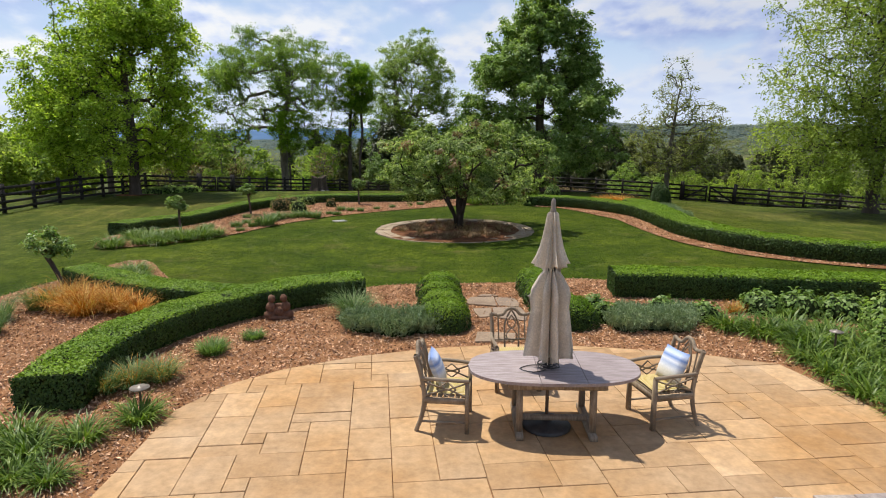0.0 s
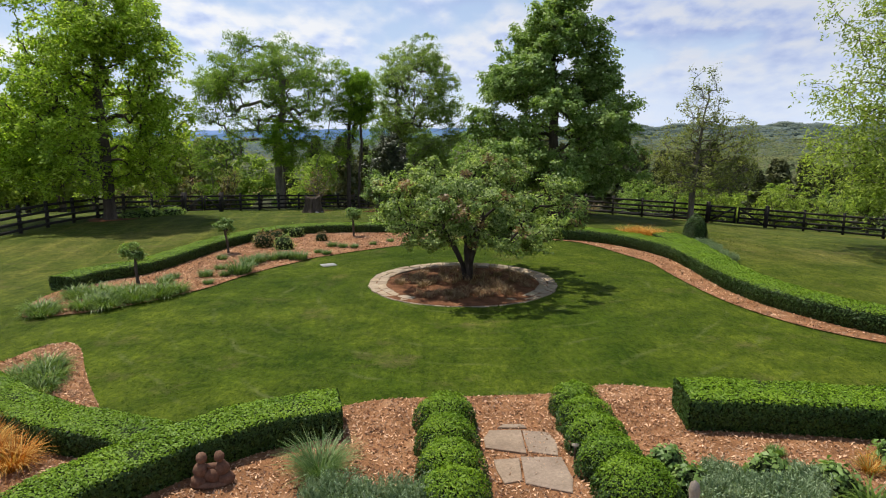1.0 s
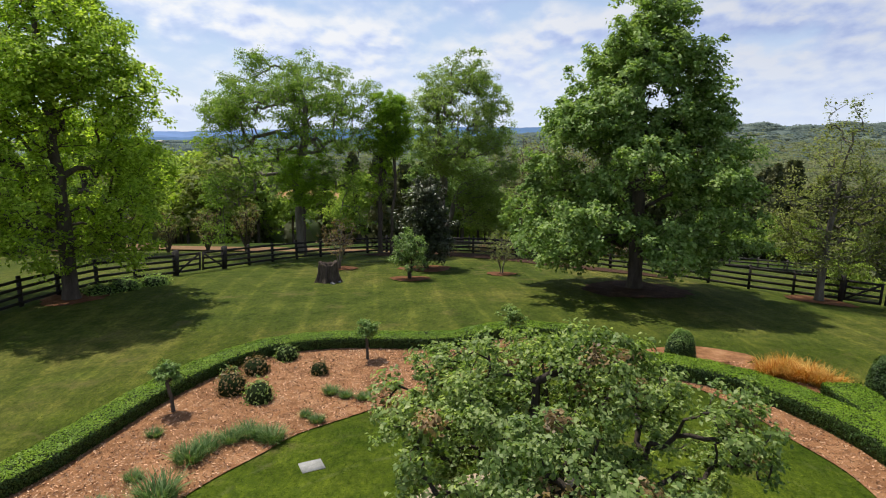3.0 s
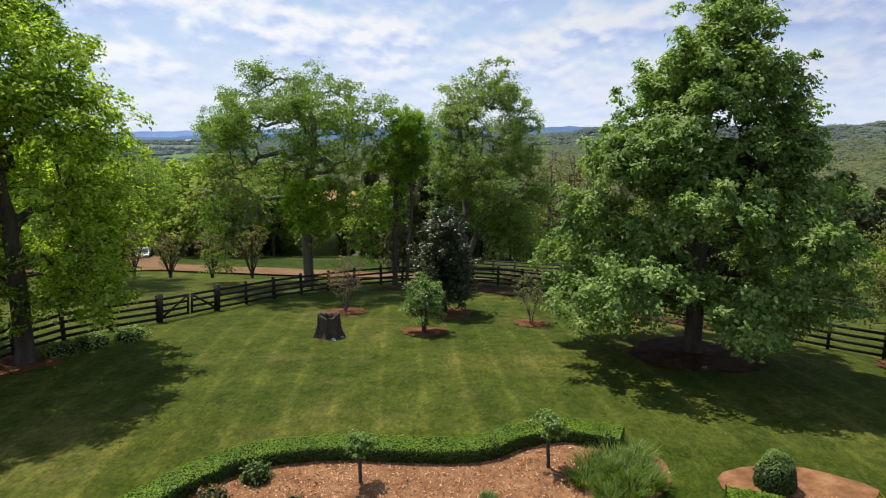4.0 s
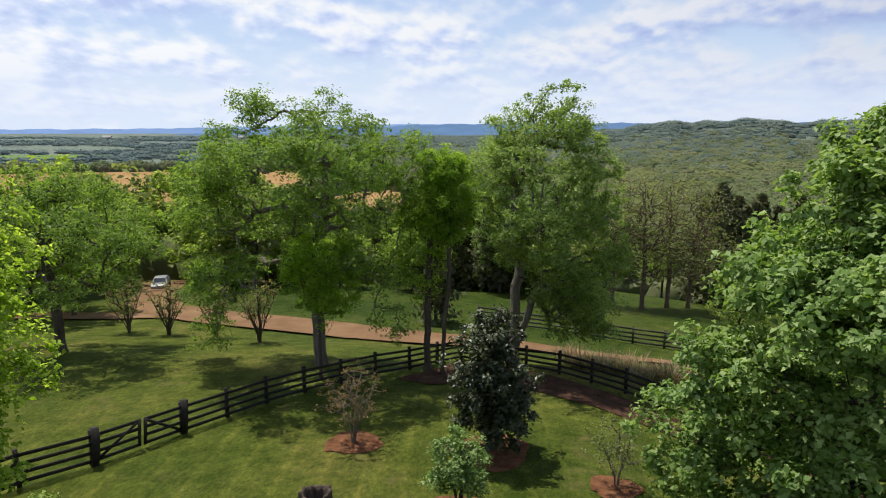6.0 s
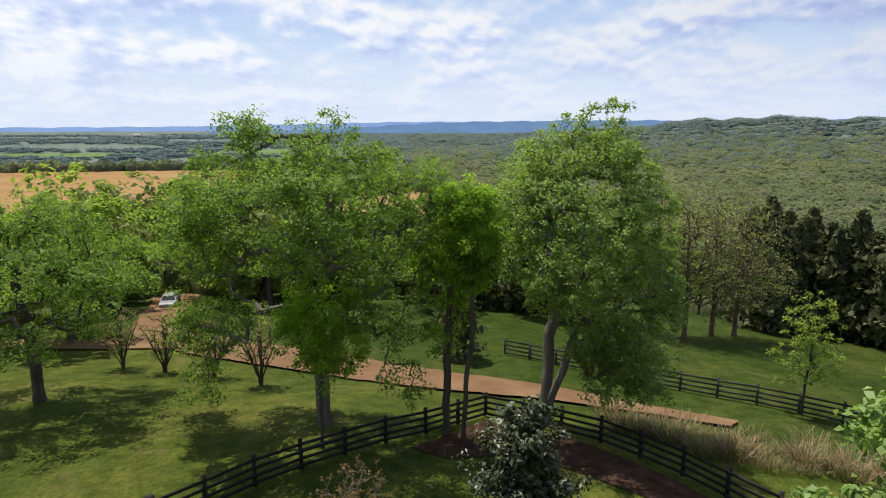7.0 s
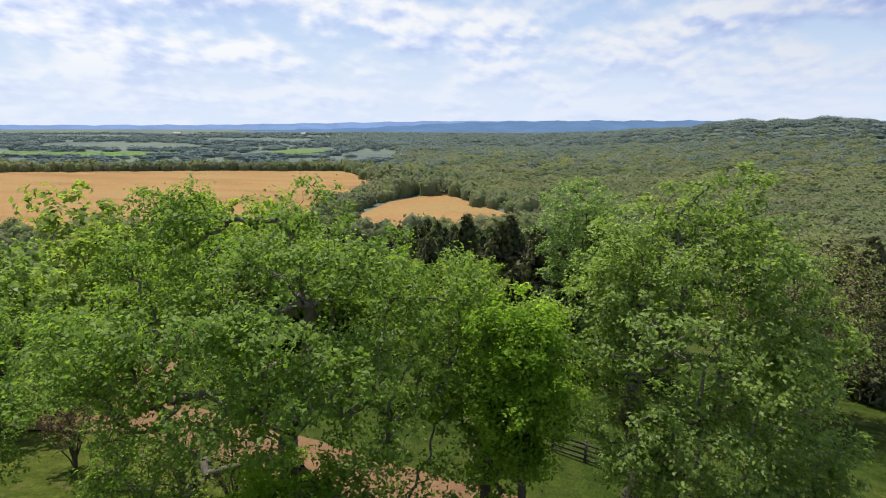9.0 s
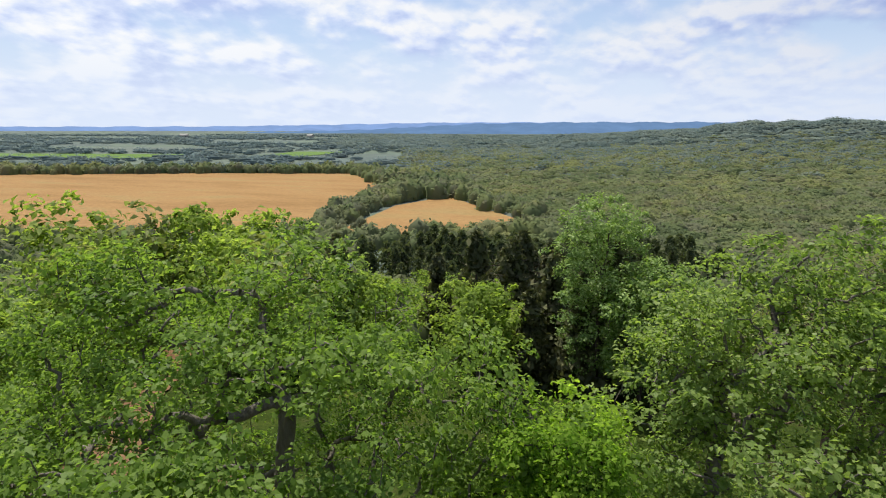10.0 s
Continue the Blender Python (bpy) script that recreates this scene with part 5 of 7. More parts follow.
# ---- hedges ----
def hedge(name, label, line, width, height, density, seed, leaf=0.05, group="boxwood hedges"):
    """A clipped hedge along a line: a solid near-black core and small leaves all over it."""
    rng = np.random.default_rng(seed)
    p = smooth_line(line, 0.2)
    d = unit(np.gradient(p, axis=0))
    nr = np.stack([-d[:, 1], d[:, 0]], 1)
    w = width / 2
    prof = [(-w * 0.9, 0.0), (-w, height * 0.5), (-w * 0.97, height * 0.9), (-w * 0.82, height), (0, height * 1.02), (w * 0.82, height), (w * 0.97, height * 0.9), (w, height * 0.5), (w * 0.9, 0.0)]
    k, n = len(prof), len(p)
    z0 = land(p[:, 0], p[:, 1])
    pr = np.array(prof)
    wob = rng.normal(0, 0.012, (n, k, 3))
    v = np.concatenate([p[:, None] + nr[:, None] * pr[None, :, 0:1] * 0.94, (z0[:, None] + pr[None, :, 1] * 0.965)[..., None]], -1) + wob
    i, j = np.meshgrid(np.arange(n - 1), np.arange(k - 1), indexing="ij")
    q = np.stack([i * k + j, i * k + j + 1, (i + 1) * k + j + 1, (i + 1) * k + j], -1).reshape(-1, 4)
    caps = [np.array([[0, j, j + 1] for j in range(1, k - 1)]), np.array([[0, j + 1, j] for j in range(1, k - 1)]) + (n - 1) * k]
    core = v.reshape(-1, 3)
    # leaves over sides, top and ends
    run = np.concatenate([[0], np.cumsum(np.linalg.norm(np.diff(p, axis=0), axis=1))])
    girth = np.concatenate([[0], np.cumsum(np.linalg.norm(np.diff(pr, axis=0), axis=1))])
    m = int(run[-1] * girth[-1] * density)
    s, g = rng.uniform(0, run[-1], m), rng.uniform(0, girth[-1], m)
    off, hz = np.interp(g, girth, pr[:, 0]), np.interp(g, girth, pr[:, 1])
    cx, cy = np.interp(s, run, p[:, 0]), np.interp(s, run, p[:, 1])
    nx, ny = np.interp(s, run, nr[:, 0]), np.interp(s, run, nr[:, 1])
    bump = 1 + 0.022 * np.sin(s * 5.1 + g * 3) + 0.02 * rng.normal(size=m)
    c = np.stack([cx + nx * off * bump, cy + ny * off * bump, land(cx, cy) + hz * bump], 1)
    slope = np.gradient(pr, axis=0)
    sl = unit(np.stack([-slope[:, 1], slope[:, 0]], 1))
    so, sz = np.interp(g, girth, sl[:, 0]), np.interp(g, girth, sl[:, 1])
    nor = np.stack([nx * so, ny * so, sz], 1)
    me_n = int(width * height * density)
    for e, sign in ((0, -1), (n - 1, 1)):
        t = rng.uniform(-w, w, me_n)
        c = np.concatenate([c, np.stack([p[e, 0] + nr[e, 0] * t + sign * d[e, 0] * 0.015, p[e, 1] + nr[e, 1] * t + sign * d[e, 1] * 0.015, z0[e] + rng.uniform(0, height, me_n)], 1)])
        nor = np.concatenate([nor, np.broadcast_to([sign * d[e, 0], sign * d[e, 1], 0.1], (me_n, 3))])
    lv, lf = leaf_quads(rng, c, leaf, leaf * 0.62, 0.3, 0.0, nor * 1.3)
    # leaves facing up get the sunlit tone, all others the shaded one
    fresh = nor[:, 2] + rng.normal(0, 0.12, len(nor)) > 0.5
    ob = thing(name, label, "hedge", group=group)
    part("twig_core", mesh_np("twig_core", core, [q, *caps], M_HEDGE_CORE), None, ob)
    quads = lv.reshape(-1, 4, 3)
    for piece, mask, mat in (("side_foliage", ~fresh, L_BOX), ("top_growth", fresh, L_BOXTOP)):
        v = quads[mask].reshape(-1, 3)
        part(piece, mesh_np(piece, v, np.arange(len(v)).reshape(-1, 4), mat), None, ob, "fresh clipped tips, brightened as if sunlit" if mat is L_BOXTOP else "")
    return ob


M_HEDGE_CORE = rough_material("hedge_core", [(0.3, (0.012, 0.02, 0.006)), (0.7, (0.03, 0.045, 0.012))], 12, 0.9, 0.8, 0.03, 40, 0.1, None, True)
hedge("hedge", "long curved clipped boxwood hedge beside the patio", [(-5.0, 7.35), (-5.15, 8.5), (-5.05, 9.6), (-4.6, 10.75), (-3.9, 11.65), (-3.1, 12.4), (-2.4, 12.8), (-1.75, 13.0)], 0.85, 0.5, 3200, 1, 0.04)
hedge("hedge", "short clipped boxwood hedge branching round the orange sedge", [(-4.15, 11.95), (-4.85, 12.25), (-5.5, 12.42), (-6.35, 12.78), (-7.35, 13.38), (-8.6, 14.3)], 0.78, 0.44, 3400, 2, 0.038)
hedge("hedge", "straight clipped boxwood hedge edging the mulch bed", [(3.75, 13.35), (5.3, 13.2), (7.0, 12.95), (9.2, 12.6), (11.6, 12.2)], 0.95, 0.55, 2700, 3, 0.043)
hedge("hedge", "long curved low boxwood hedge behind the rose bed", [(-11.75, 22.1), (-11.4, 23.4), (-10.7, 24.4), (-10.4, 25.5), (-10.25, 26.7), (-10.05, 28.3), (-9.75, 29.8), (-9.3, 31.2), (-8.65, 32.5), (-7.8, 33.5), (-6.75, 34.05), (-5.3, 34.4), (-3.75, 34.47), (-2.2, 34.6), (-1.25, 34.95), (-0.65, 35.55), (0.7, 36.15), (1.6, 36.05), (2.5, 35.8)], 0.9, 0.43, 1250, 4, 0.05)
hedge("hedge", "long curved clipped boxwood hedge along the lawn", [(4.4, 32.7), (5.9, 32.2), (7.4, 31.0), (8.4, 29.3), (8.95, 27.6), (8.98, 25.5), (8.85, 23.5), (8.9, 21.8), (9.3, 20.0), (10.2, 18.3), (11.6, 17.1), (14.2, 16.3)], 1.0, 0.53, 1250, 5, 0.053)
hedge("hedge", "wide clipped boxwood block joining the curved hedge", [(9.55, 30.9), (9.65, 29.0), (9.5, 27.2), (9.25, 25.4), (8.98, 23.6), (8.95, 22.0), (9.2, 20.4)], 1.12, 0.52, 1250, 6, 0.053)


def round_bush(name, label, place, r, h, mat, seed, density=1500, leaf=0.05, square=2.0, category="shrub", group="", rough_=0.03, top=None):
    """A clipped mound: leafy shell over a solid near-black core. square: 2 for a ball, more for a box with round edges.
    """
    rng = np.random.default_rng(seed)
    area = 2 * math.pi * r * (r + h)
    n = int(area * density * 0.6)
    d = unit(rng.normal(size=(n, 3)))
    d[:, 2] = np.abs(d[:, 2]) * 1.0
    k = (np.abs(d) ** square).sum(1, keepdims=True) ** (-1 / square)
    lump = 1 + 0.05 * np.sin(d[:, :1] * 7 + seed) * np.cos(d[:, 1:2] * 6) + rough_ * rng.normal(size=(n, 1))
    c = d * k * lump * np.array([r, r, h])
    v, f = leaf_quads(rng, c, leaf, leaf * 0.6, 0.5, 0.0, d)
    b = Build()
    b.lathe([(0.05, h * 0.93), (r * 0.55, h * 0.86), (r * 0.85, h * 0.6), (r * 0.93, h * 0.3), (r * 0.88, 0.0)], 12)
    cv, cf = np.concatenate(b.v), b.f[4][0]
    # leaves facing up use top, a brighter tone that paints sun on the mound
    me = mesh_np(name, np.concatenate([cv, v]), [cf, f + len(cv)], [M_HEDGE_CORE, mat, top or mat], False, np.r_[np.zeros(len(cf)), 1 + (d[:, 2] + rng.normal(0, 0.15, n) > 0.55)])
    return thing(name, label, category, place, rng.uniform(0, 90), group, me)


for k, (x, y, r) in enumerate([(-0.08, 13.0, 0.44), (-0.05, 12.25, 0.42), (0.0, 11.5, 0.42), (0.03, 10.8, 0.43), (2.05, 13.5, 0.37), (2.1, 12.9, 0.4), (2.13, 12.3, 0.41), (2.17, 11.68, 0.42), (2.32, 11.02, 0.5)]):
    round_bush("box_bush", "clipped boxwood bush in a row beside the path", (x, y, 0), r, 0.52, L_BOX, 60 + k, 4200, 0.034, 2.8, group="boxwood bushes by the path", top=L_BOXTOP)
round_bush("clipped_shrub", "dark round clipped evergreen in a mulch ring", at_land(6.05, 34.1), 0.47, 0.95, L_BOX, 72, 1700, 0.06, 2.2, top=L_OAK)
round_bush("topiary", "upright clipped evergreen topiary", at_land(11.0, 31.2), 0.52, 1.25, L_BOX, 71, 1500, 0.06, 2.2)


def tuft(name, label, places, mat, n, radius, length, width, spread, bend, seed, category="plant", group="", segs=3, extra=None):
    """One clump of blades, stood in several places."""
    firsts = None
    for i, (x, y, s, *_) in enumerate(places):
        if i % 4 == 0:
            rng = np.random.default_rng(seed + i)
            v, f = blades(rng, n, radius, length, width, spread, bend, segs)
            mats, idx = [mat], np.zeros(len(f))
            if extra:
                v2, f2 = blades(rng, n // 3, radius * 0.9, length * 0.95, width, spread, bend, segs)
                f2 = f2 + len(v)
                v, f = np.concatenate([v, v2]), np.concatenate([f, f2])
                mats, idx = [mat, extra], np.r_[idx, np.ones(len(f2))]
            me = mesh_np(name, v, f, mats, False, idx)
        ob = thing(name, label, category, at_land(x, y, 0.01), (i * 77) % 360, group, me)
        ob.scale = (s, s, s)


tuft("daylily", "thick clump of arching green daylily leaves", [(5.2, 10.75, 1.0), (5.65, 10.35, 1.1), (6.1, 10.5, 1.1), (6.0, 9.75, 1.1), (5.75, 9.15, 1.0), (6.4, 9.95, 1.1), (6.4, 9.2, 1.1), (5.75, 8.5, 1.0), (6.3, 8.5, 1.0), (5.75, 7.8, 0.95), (6.3, 7.7, 1.0), (5.85, 7.15, 0.95), (6.9, 9.3, 1.1), (6.9, 8.4, 1.0), (6.8, 10.3, 1.0), (7.4, 9.9, 1.0), (7.3, 8.9, 1.0), (6.4, 6.9, 1.0)], L_DAYLILY, 230, 0.26, 0.46, 0.026, 0.55, 2.0, 100, group="daylily clumps")
tuft("daylily", "clump of arching green daylily leaves at the patio corner", [(-3.72, 7.05, 0.75), (-4.12, 6.55, 0.72), (-4.55, 6.25, 0.8), (-4.9, 6.6, 0.8), (-4.4, 5.75, 0.7), (-4.0, 5.7, 0.6), (-5.1, 5.9, 0.8)], L_DAYLILY, 220, 0.22, 0.56, 0.026, 0.5, 1.9, 120, group="daylily clumps")
tuft("orange_sedge", "fountain of orange and gold sedge blades", [(-6.05, 11.75, 0.75), (-6.55, 11.85, 0.9), (-7.0, 11.6, 1.0), (-7.3, 12.2, 1.0), (-6.75, 12.15, 0.8), (-7.7, 12.0, 1.0), (-7.9, 12.7, 0.9)], L_ORANGE, 480, 0.22, 0.72, 0.012, 0.5, 1.7, 140, group="orange sedges")
tuft("orange_sedge", "low orange sedge behind the curved hedge", [(8.2, 32.7, 0.95), (8.55, 32.6, 1.05), (8.9, 32.35, 1.1), (9.2, 32.2, 1.15), (9.5, 31.9, 1.1), (9.8, 31.6, 0.95), (8.9, 32.9, 1.0), (9.4, 32.5, 1.0)], L_ORANGE, 300, 0.22, 0.7, 0.014, 0.5, 1.5, 150, group="orange sedges")
tuft("orange_sedge", "small rusty sedge tuft in the mulch", [(5.7, 11.7, 0.45), (6.0, 11.85, 0.4)], L_ORANGE, 220, 0.2, 0.7, 0.014, 0.5, 1.4, 155, group="orange sedges", extra=L_GRASS)
tuft("ornamental_grass", "fountain grass with fine drooping green blades", [(-1.75, 11.5, 1.0)], L_GRASS, 620, 0.16, 0.68, 0.010, 0.5, 1.5, 160)
tuft("ornamental_grass", "mixed tuft of green and rust grass blades", [(-4.35, 8.15, 0.8), (-4.6, 7.95, 0.7), (-4.05, 8.35, 0.75)], L_GRASS, 420, 0.2, 0.6, 0.012, 0.5, 1.4, 165, extra=L_ORANGE)
tuft("ornamental_grass", "upright tuft of green grass in the mulch", [(-8.1, 12.0, 0.8), (-8.4, 11.2, 0.8), (-8.0, 10.4, 0.7)], L_GRASS, 420, 0.25, 0.72, 0.013, 0.45, 1.2, 170, group="grass tufts")
tuft("low_perennial", "small leafy green perennial in the mulch", [(-3.7, 9.45, 0.7), (-3.25, 10.15, 0.5), (4.68, 12.2, 0.35), (6.6, 11.5, 0.7)], L_SHRUB, 420, 0.24, 0.42, 0.02, 0.7, 0.9, 180, group="small perennials")
def lavender(x, y, r, h, seed):
    """A mound of fine upright sprigs, each with narrow leaves."""
    rng = np.random.default_rng(seed)
    n = 260
    a, q = rng.uniform(0, 2 * np.pi, n), np.sqrt(rng.uniform(0, 1, n))
    root = np.stack([0.75 * r * q * np.cos(a), 0.75 * r * q * np.sin(a), 0 * a], 1)
    tip = np.stack([1.15 * r * q * np.cos(a), 1.15 * r * q * np.sin(a), h * np.sqrt(1 - 0.55 * q**2) * rng.uniform(0.75, 1.15, n)], 1) + rng.normal(0, 0.03, (n, 3))
    k = 34
    t = rng.uniform(0.3, 1.0, (n, k, 1))
    c = (root[:, None] + (tip - root)[:, None] * t + rng.normal(0, 0.022, (n, k, 3))).reshape(-1, 3)
    c[:, 2] = np.maximum(c[:, 2], 0.01)
    way = np.repeat(unit(tip - root), k, 0)
    v, f = leaf_quads(rng, c, 0.055, 0.014, 0.2, -1.6, np.cross(way, rng.normal(size=way.shape)))
    b = Build()
    b.lathe([(0.05, h * 0.6), (r * 0.5, h * 0.5), (r * 0.72, h * 0.25), (r * 0.72, 0.0)], 10)
    cv, cf = np.concatenate(b.v), b.f[4][0]
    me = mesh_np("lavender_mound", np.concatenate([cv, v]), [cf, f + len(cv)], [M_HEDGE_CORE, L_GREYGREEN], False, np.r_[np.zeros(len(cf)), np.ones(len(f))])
    thing("lavender_mound", "loose mound of upright grey-green lavender sprigs", "plant", at_land(x, y, 0.01), 0, "lavender mounds", me)


for k, (x, y, r, h) in enumerate([(-1.4, 10.75, 0.42, 0.42), (-0.8, 10.55, 0.48, 0.45), (-0.35, 10.65, 0.35, 0.42), (3.35, 10.75, 0.38, 0.4), (3.75, 10.85, 0.38, 0.38), (4.15, 10.75, 0.4, 0.4), (3.5, 11.3, 0.26, 0.34), (4.5, 11.2, 0.27, 0.34)]):
    lavender(x, y, r, h, 200 + k)
for k, (x, y, r, h, mat) in enumerate([(6.3, 11.8, 0.4, 0.38, L_SHRUB), (7.0, 11.7, 0.42, 0.42, L_SHRUB), (7.7, 11.4, 0.45, 0.45, L_SHRUB), (8.1, 10.4, 0.6, 0.75, L_OAK), (7.6, 9.4, 0.6, 0.8, L_OAK), (2.95, 11.65, 0.27, 0.36, L_SHRUB), (3.08, 11.22, 0.26, 0.34, L_SHRUB), (4.2, 11.45, 0.28, 0.38, L_SHRUB), (4.95, 11.3, 0.3, 0.34, L_SHRUB)]):
    round_bush("garden_shrub", "loose leafy green shrub beside the daylilies", (x, y, 0), r, h, mat, 220 + k, 520, 0.1, rough_=0.13)
# rose bed
for k, (x, y, r, h) in enumerate([(-7.9, 30.0, 0.55, 0.75), (-6.9, 29.5, 0.5, 0.7), (-7.75, 31.5, 0.5, 0.65), (-7.2, 32.8, 0.48, 0.6), (-5.75, 31.6, 0.36, 0.5), (-8.4, 31.0, 0.35, 0.5)]):
    round_bush("rose_bush", "low rose bush with dull reddish green leaves", at_land(x, y), r * 0.78, h * 0.8, L_DOGWOOD if k % 2 else L_RUST, 240 + k, 300, 0.09, group="rose bushes", rough_=0.16)
tuft("low_perennial", "leafy green perennial along the lawn edge", [(-7.13, 24.5, 1.35), (-8.1, 24.0, 0.75), (-9.05, 23.7, 0.6), (-9.0, 23.0, 0.8), (-7.5, 24.1, 0.6), (-7.28, 26.1, 1.1), (-7.1, 26.6, 1.0), (-5.7, 27.2, 1.0), (-6.4, 27.4, 0.95), (-6.7, 27.1, 0.85), (-6.0, 27.3, 0.8), (-4.9, 28.3, 0.6), (-8.7, 27.2, 0.6), (-5.0, 30.1, 0.7), (-8.06, 25.2, 0.6), (-4.0, 29.8, 0.6), (-4.5, 29.9, 0.6), (-3.3, 30.6, 0.5), (-2.6, 31.4, 0.5), (-1.2, 32.6, 0.6), (-7.6, 22.9, 0.5), (-5.3, 28.6, 0.5)], L_GRASS, 320, 0.26, 0.42, 0.018, 0.6, 1.0, 260, group="bed edge perennials")
tuft("daylily", "wide clump of arching green leaves at the bed's end", [(-9.35, 20.1, 1.1), (-8.85, 20.75, 1.1), (-8.4, 21.25, 1.1), (-9.65, 20.65, 1.1), (-9.2, 21.2, 1.2), (-8.7, 21.75, 1.1), (-9.8, 20.0, 1.05), (-10.55, 19.35, 1.0), (-9.6, 21.3, 1.1), (-8.2, 21.8, 1.0), (-10.8, 19.7, 1.0), (-10.7, 21.2, 1.1), (-10.3, 21.6, 1.0), (-7.4, 14.35, 0.8), (-7.6, 14.9, 0.9), (-7.95, 15.5, 0.9), (-8.1, 14.9, 0.85)], L_DAYLILY, 340, 0.32, 0.46, 0.022, 0.6, 1.9, 280, group="daylily clumps")
for k, (x, y) in enumerate([(10.9, 30.0), (10.8, 29.0), (10.55, 27.9), (10.5, 26.9)]):
    lavender(x, y, 0.4, 0.35, 210 + k)
tuft("daylily", "broad clump of green leaves at the far end of the bed", [(1.5, 34.3, 1.0), (2.1, 34.5, 1.1), (2.5, 34.0, 1.1), (2.0, 33.8, 1.0), (1.2, 33.6, 0.9), (2.8, 34.9, 1.0), (2.9, 33.7, 1.0), (2.3, 33.2, 1.0), (1.7, 32.9, 0.8)], L_DAYLILY, 300, 0.32, 0.62, 0.022, 0.5, 1.2, 290, group="daylily clumps")


def small_tree(label, x, y, h, lean, seed, mat=None):
    tree("standard_tree", label, at_land(x, y), seed=seed, height=h, trunk_r=0.05, bark=M_BARK, leaves=mat or L_SHRUB, lobes=[(lean * 0.8, 0, h * 0.8, h * 0.26, h * 0.26, h * 0.2), (lean * 0.8 + 0.1, 0.05, h * 0.68, h * 0.2, h * 0.2, h * 0.14)],
         clumps=60, per_clump=26, leaf=0.08, clump_r=0.12, fork=0.6, lean=(lean, 0), group="small standard trees", tip=0.006)


small_tree("young standard tree with a leaning stem and sparse crown", -8.2, 13.1, 1.5, -0.35, 301)
small_tree("young standard tree in the mulch bed", -9.81, 22.9, 1.35, -0.15, 302)
small_tree("young standard tree in the mulch bed", -8.95, 28.6, 1.45, -0.1, 303)
small_tree("young standard tree in the mulch bed", -4.5, 33.0, 1.4, 0.0, 304)
small_tree("young standard tree in the mulch bed", 0.35, 34.3, 1.6, 0.0, 305)


# ---- fences ----
POST = Build()
POST.box((0.14, 0.14, 1.42), Matrix.Translation((0, 0, 0.66)))
POST.box((0.15, 0.15, 0.03), Matrix.Translation((0, 0, 1.385)), 0.9)
POST_ME = POST.mesh("post", M_FENCE)
POST_GREY = POST.mesh("post", M_FENCE_GREY)


def fence(name, label, line, spacing, rails=4, post_me=None, mat=None, seed=0, tops=1.25):
    """Posts with boards nailed between them, each piece an object."""
    rng = np.random.default_rng(seed)
    ob = thing(name, label, "fence")
    line = np.asarray(line, float)
    run = np.concatenate([[0], np.cumsum(np.linalg.norm(np.diff(line, axis=0), axis=1))])
    n = max(1, round(run[-1] / spacing))
    s = np.linspace(0, run[-1], n + 1)
    px, py = np.interp(s, run, line[:, 0]), np.interp(s, run, line[:, 1])
    pz = land(px, py)
    for i in range(n + 1):
        j = min(i, n - 1)
        ang = math.atan2(py[j + 1] - py[j], px[j + 1] - px[j])
        o = part("post", post_me or POST_ME, None, ob)
        o.matrix_basis = Matrix.Translation((px[i], py[i], pz[i])) @ Matrix.Rotation(ang, 4, "Z") @ Matrix.Rotation(rng.normal(0, 0.012), 4, "X")
    for i in range(n):
        a, c = Vector((px[i], py[i], pz[i])), Vector((px[i + 1], py[i + 1], pz[i + 1]))
        d = c - a
        side = Vector((-d.y, d.x, 0)).normalized() * -0.085
        rot = Matrix((d.normalized(), side.normalized() * -1, d.normalized().cross(side.normalized() * -1))).transposed().to_4x4()
        bb = Build()
        bb.box((d.length - 0.012, 0.028, 0.135))
        me = bb.mesh("board", mat or M_FENCE)
        for r in range(rails):
            o = part("board", me, None, ob)
            z = tops * (0.2 + 0.8 * r / (rails - 1)) - 0.05 + rng.normal(0, 0.008)
            o.matrix_basis = Matrix.Translation(a + d / 2 + side + Vector((0, 0, z))) @ rot @ Matrix.Rotation(rng.normal(0, 0.004), 4, "Y")
    return ob


def gate(label, a, c):
    ob = thing("field_gate", label, "gate")
    a, c = Vector(at_land(*a)), Vector(at_land(*c))
    d = c - a
    x = d.normalized()
    y = Vector((-d.y, d.x, 0)).normalized()
    rot = Matrix((x, y, x.cross(y))).transposed().to_4x4()
    leaves_ = 2
    half = d.length / leaves_

    def piece(name, cx, cz, size, turn=0.0):
        bb = Build()
        bb.box(size)
        o = part(name, bb.mesh(name, M_FENCE), None, ob)
        o.matrix_basis = Matrix.Translation(a) @ rot @ pose(cx, -0.06, cz, 0, turn, 0)

    for px in (0.0, d.length):
        piece("gate_post", px, 0.72, (0.24, 0.24, 1.5))
    for k in range(leaves_):
        x0 = k * half
        for z in (0.2, 0.53, 0.86, 1.18):
            piece("gate_board", x0 + half / 2, z, (half - 0.18, 0.03, 0.13))
        for px in (0.14, half - 0.1):
            piece("stile", x0 + px, 0.69, (0.12, 0.05, 1.12))
        piece("brace", x0 + half / 2, 0.69, (math.hypot(half - 0.3, 0.95), 0.035, 0.11), (-1 if k == 0 else 1) * math.degrees(math.atan2(0.95, half - 0.3)))
    return ob


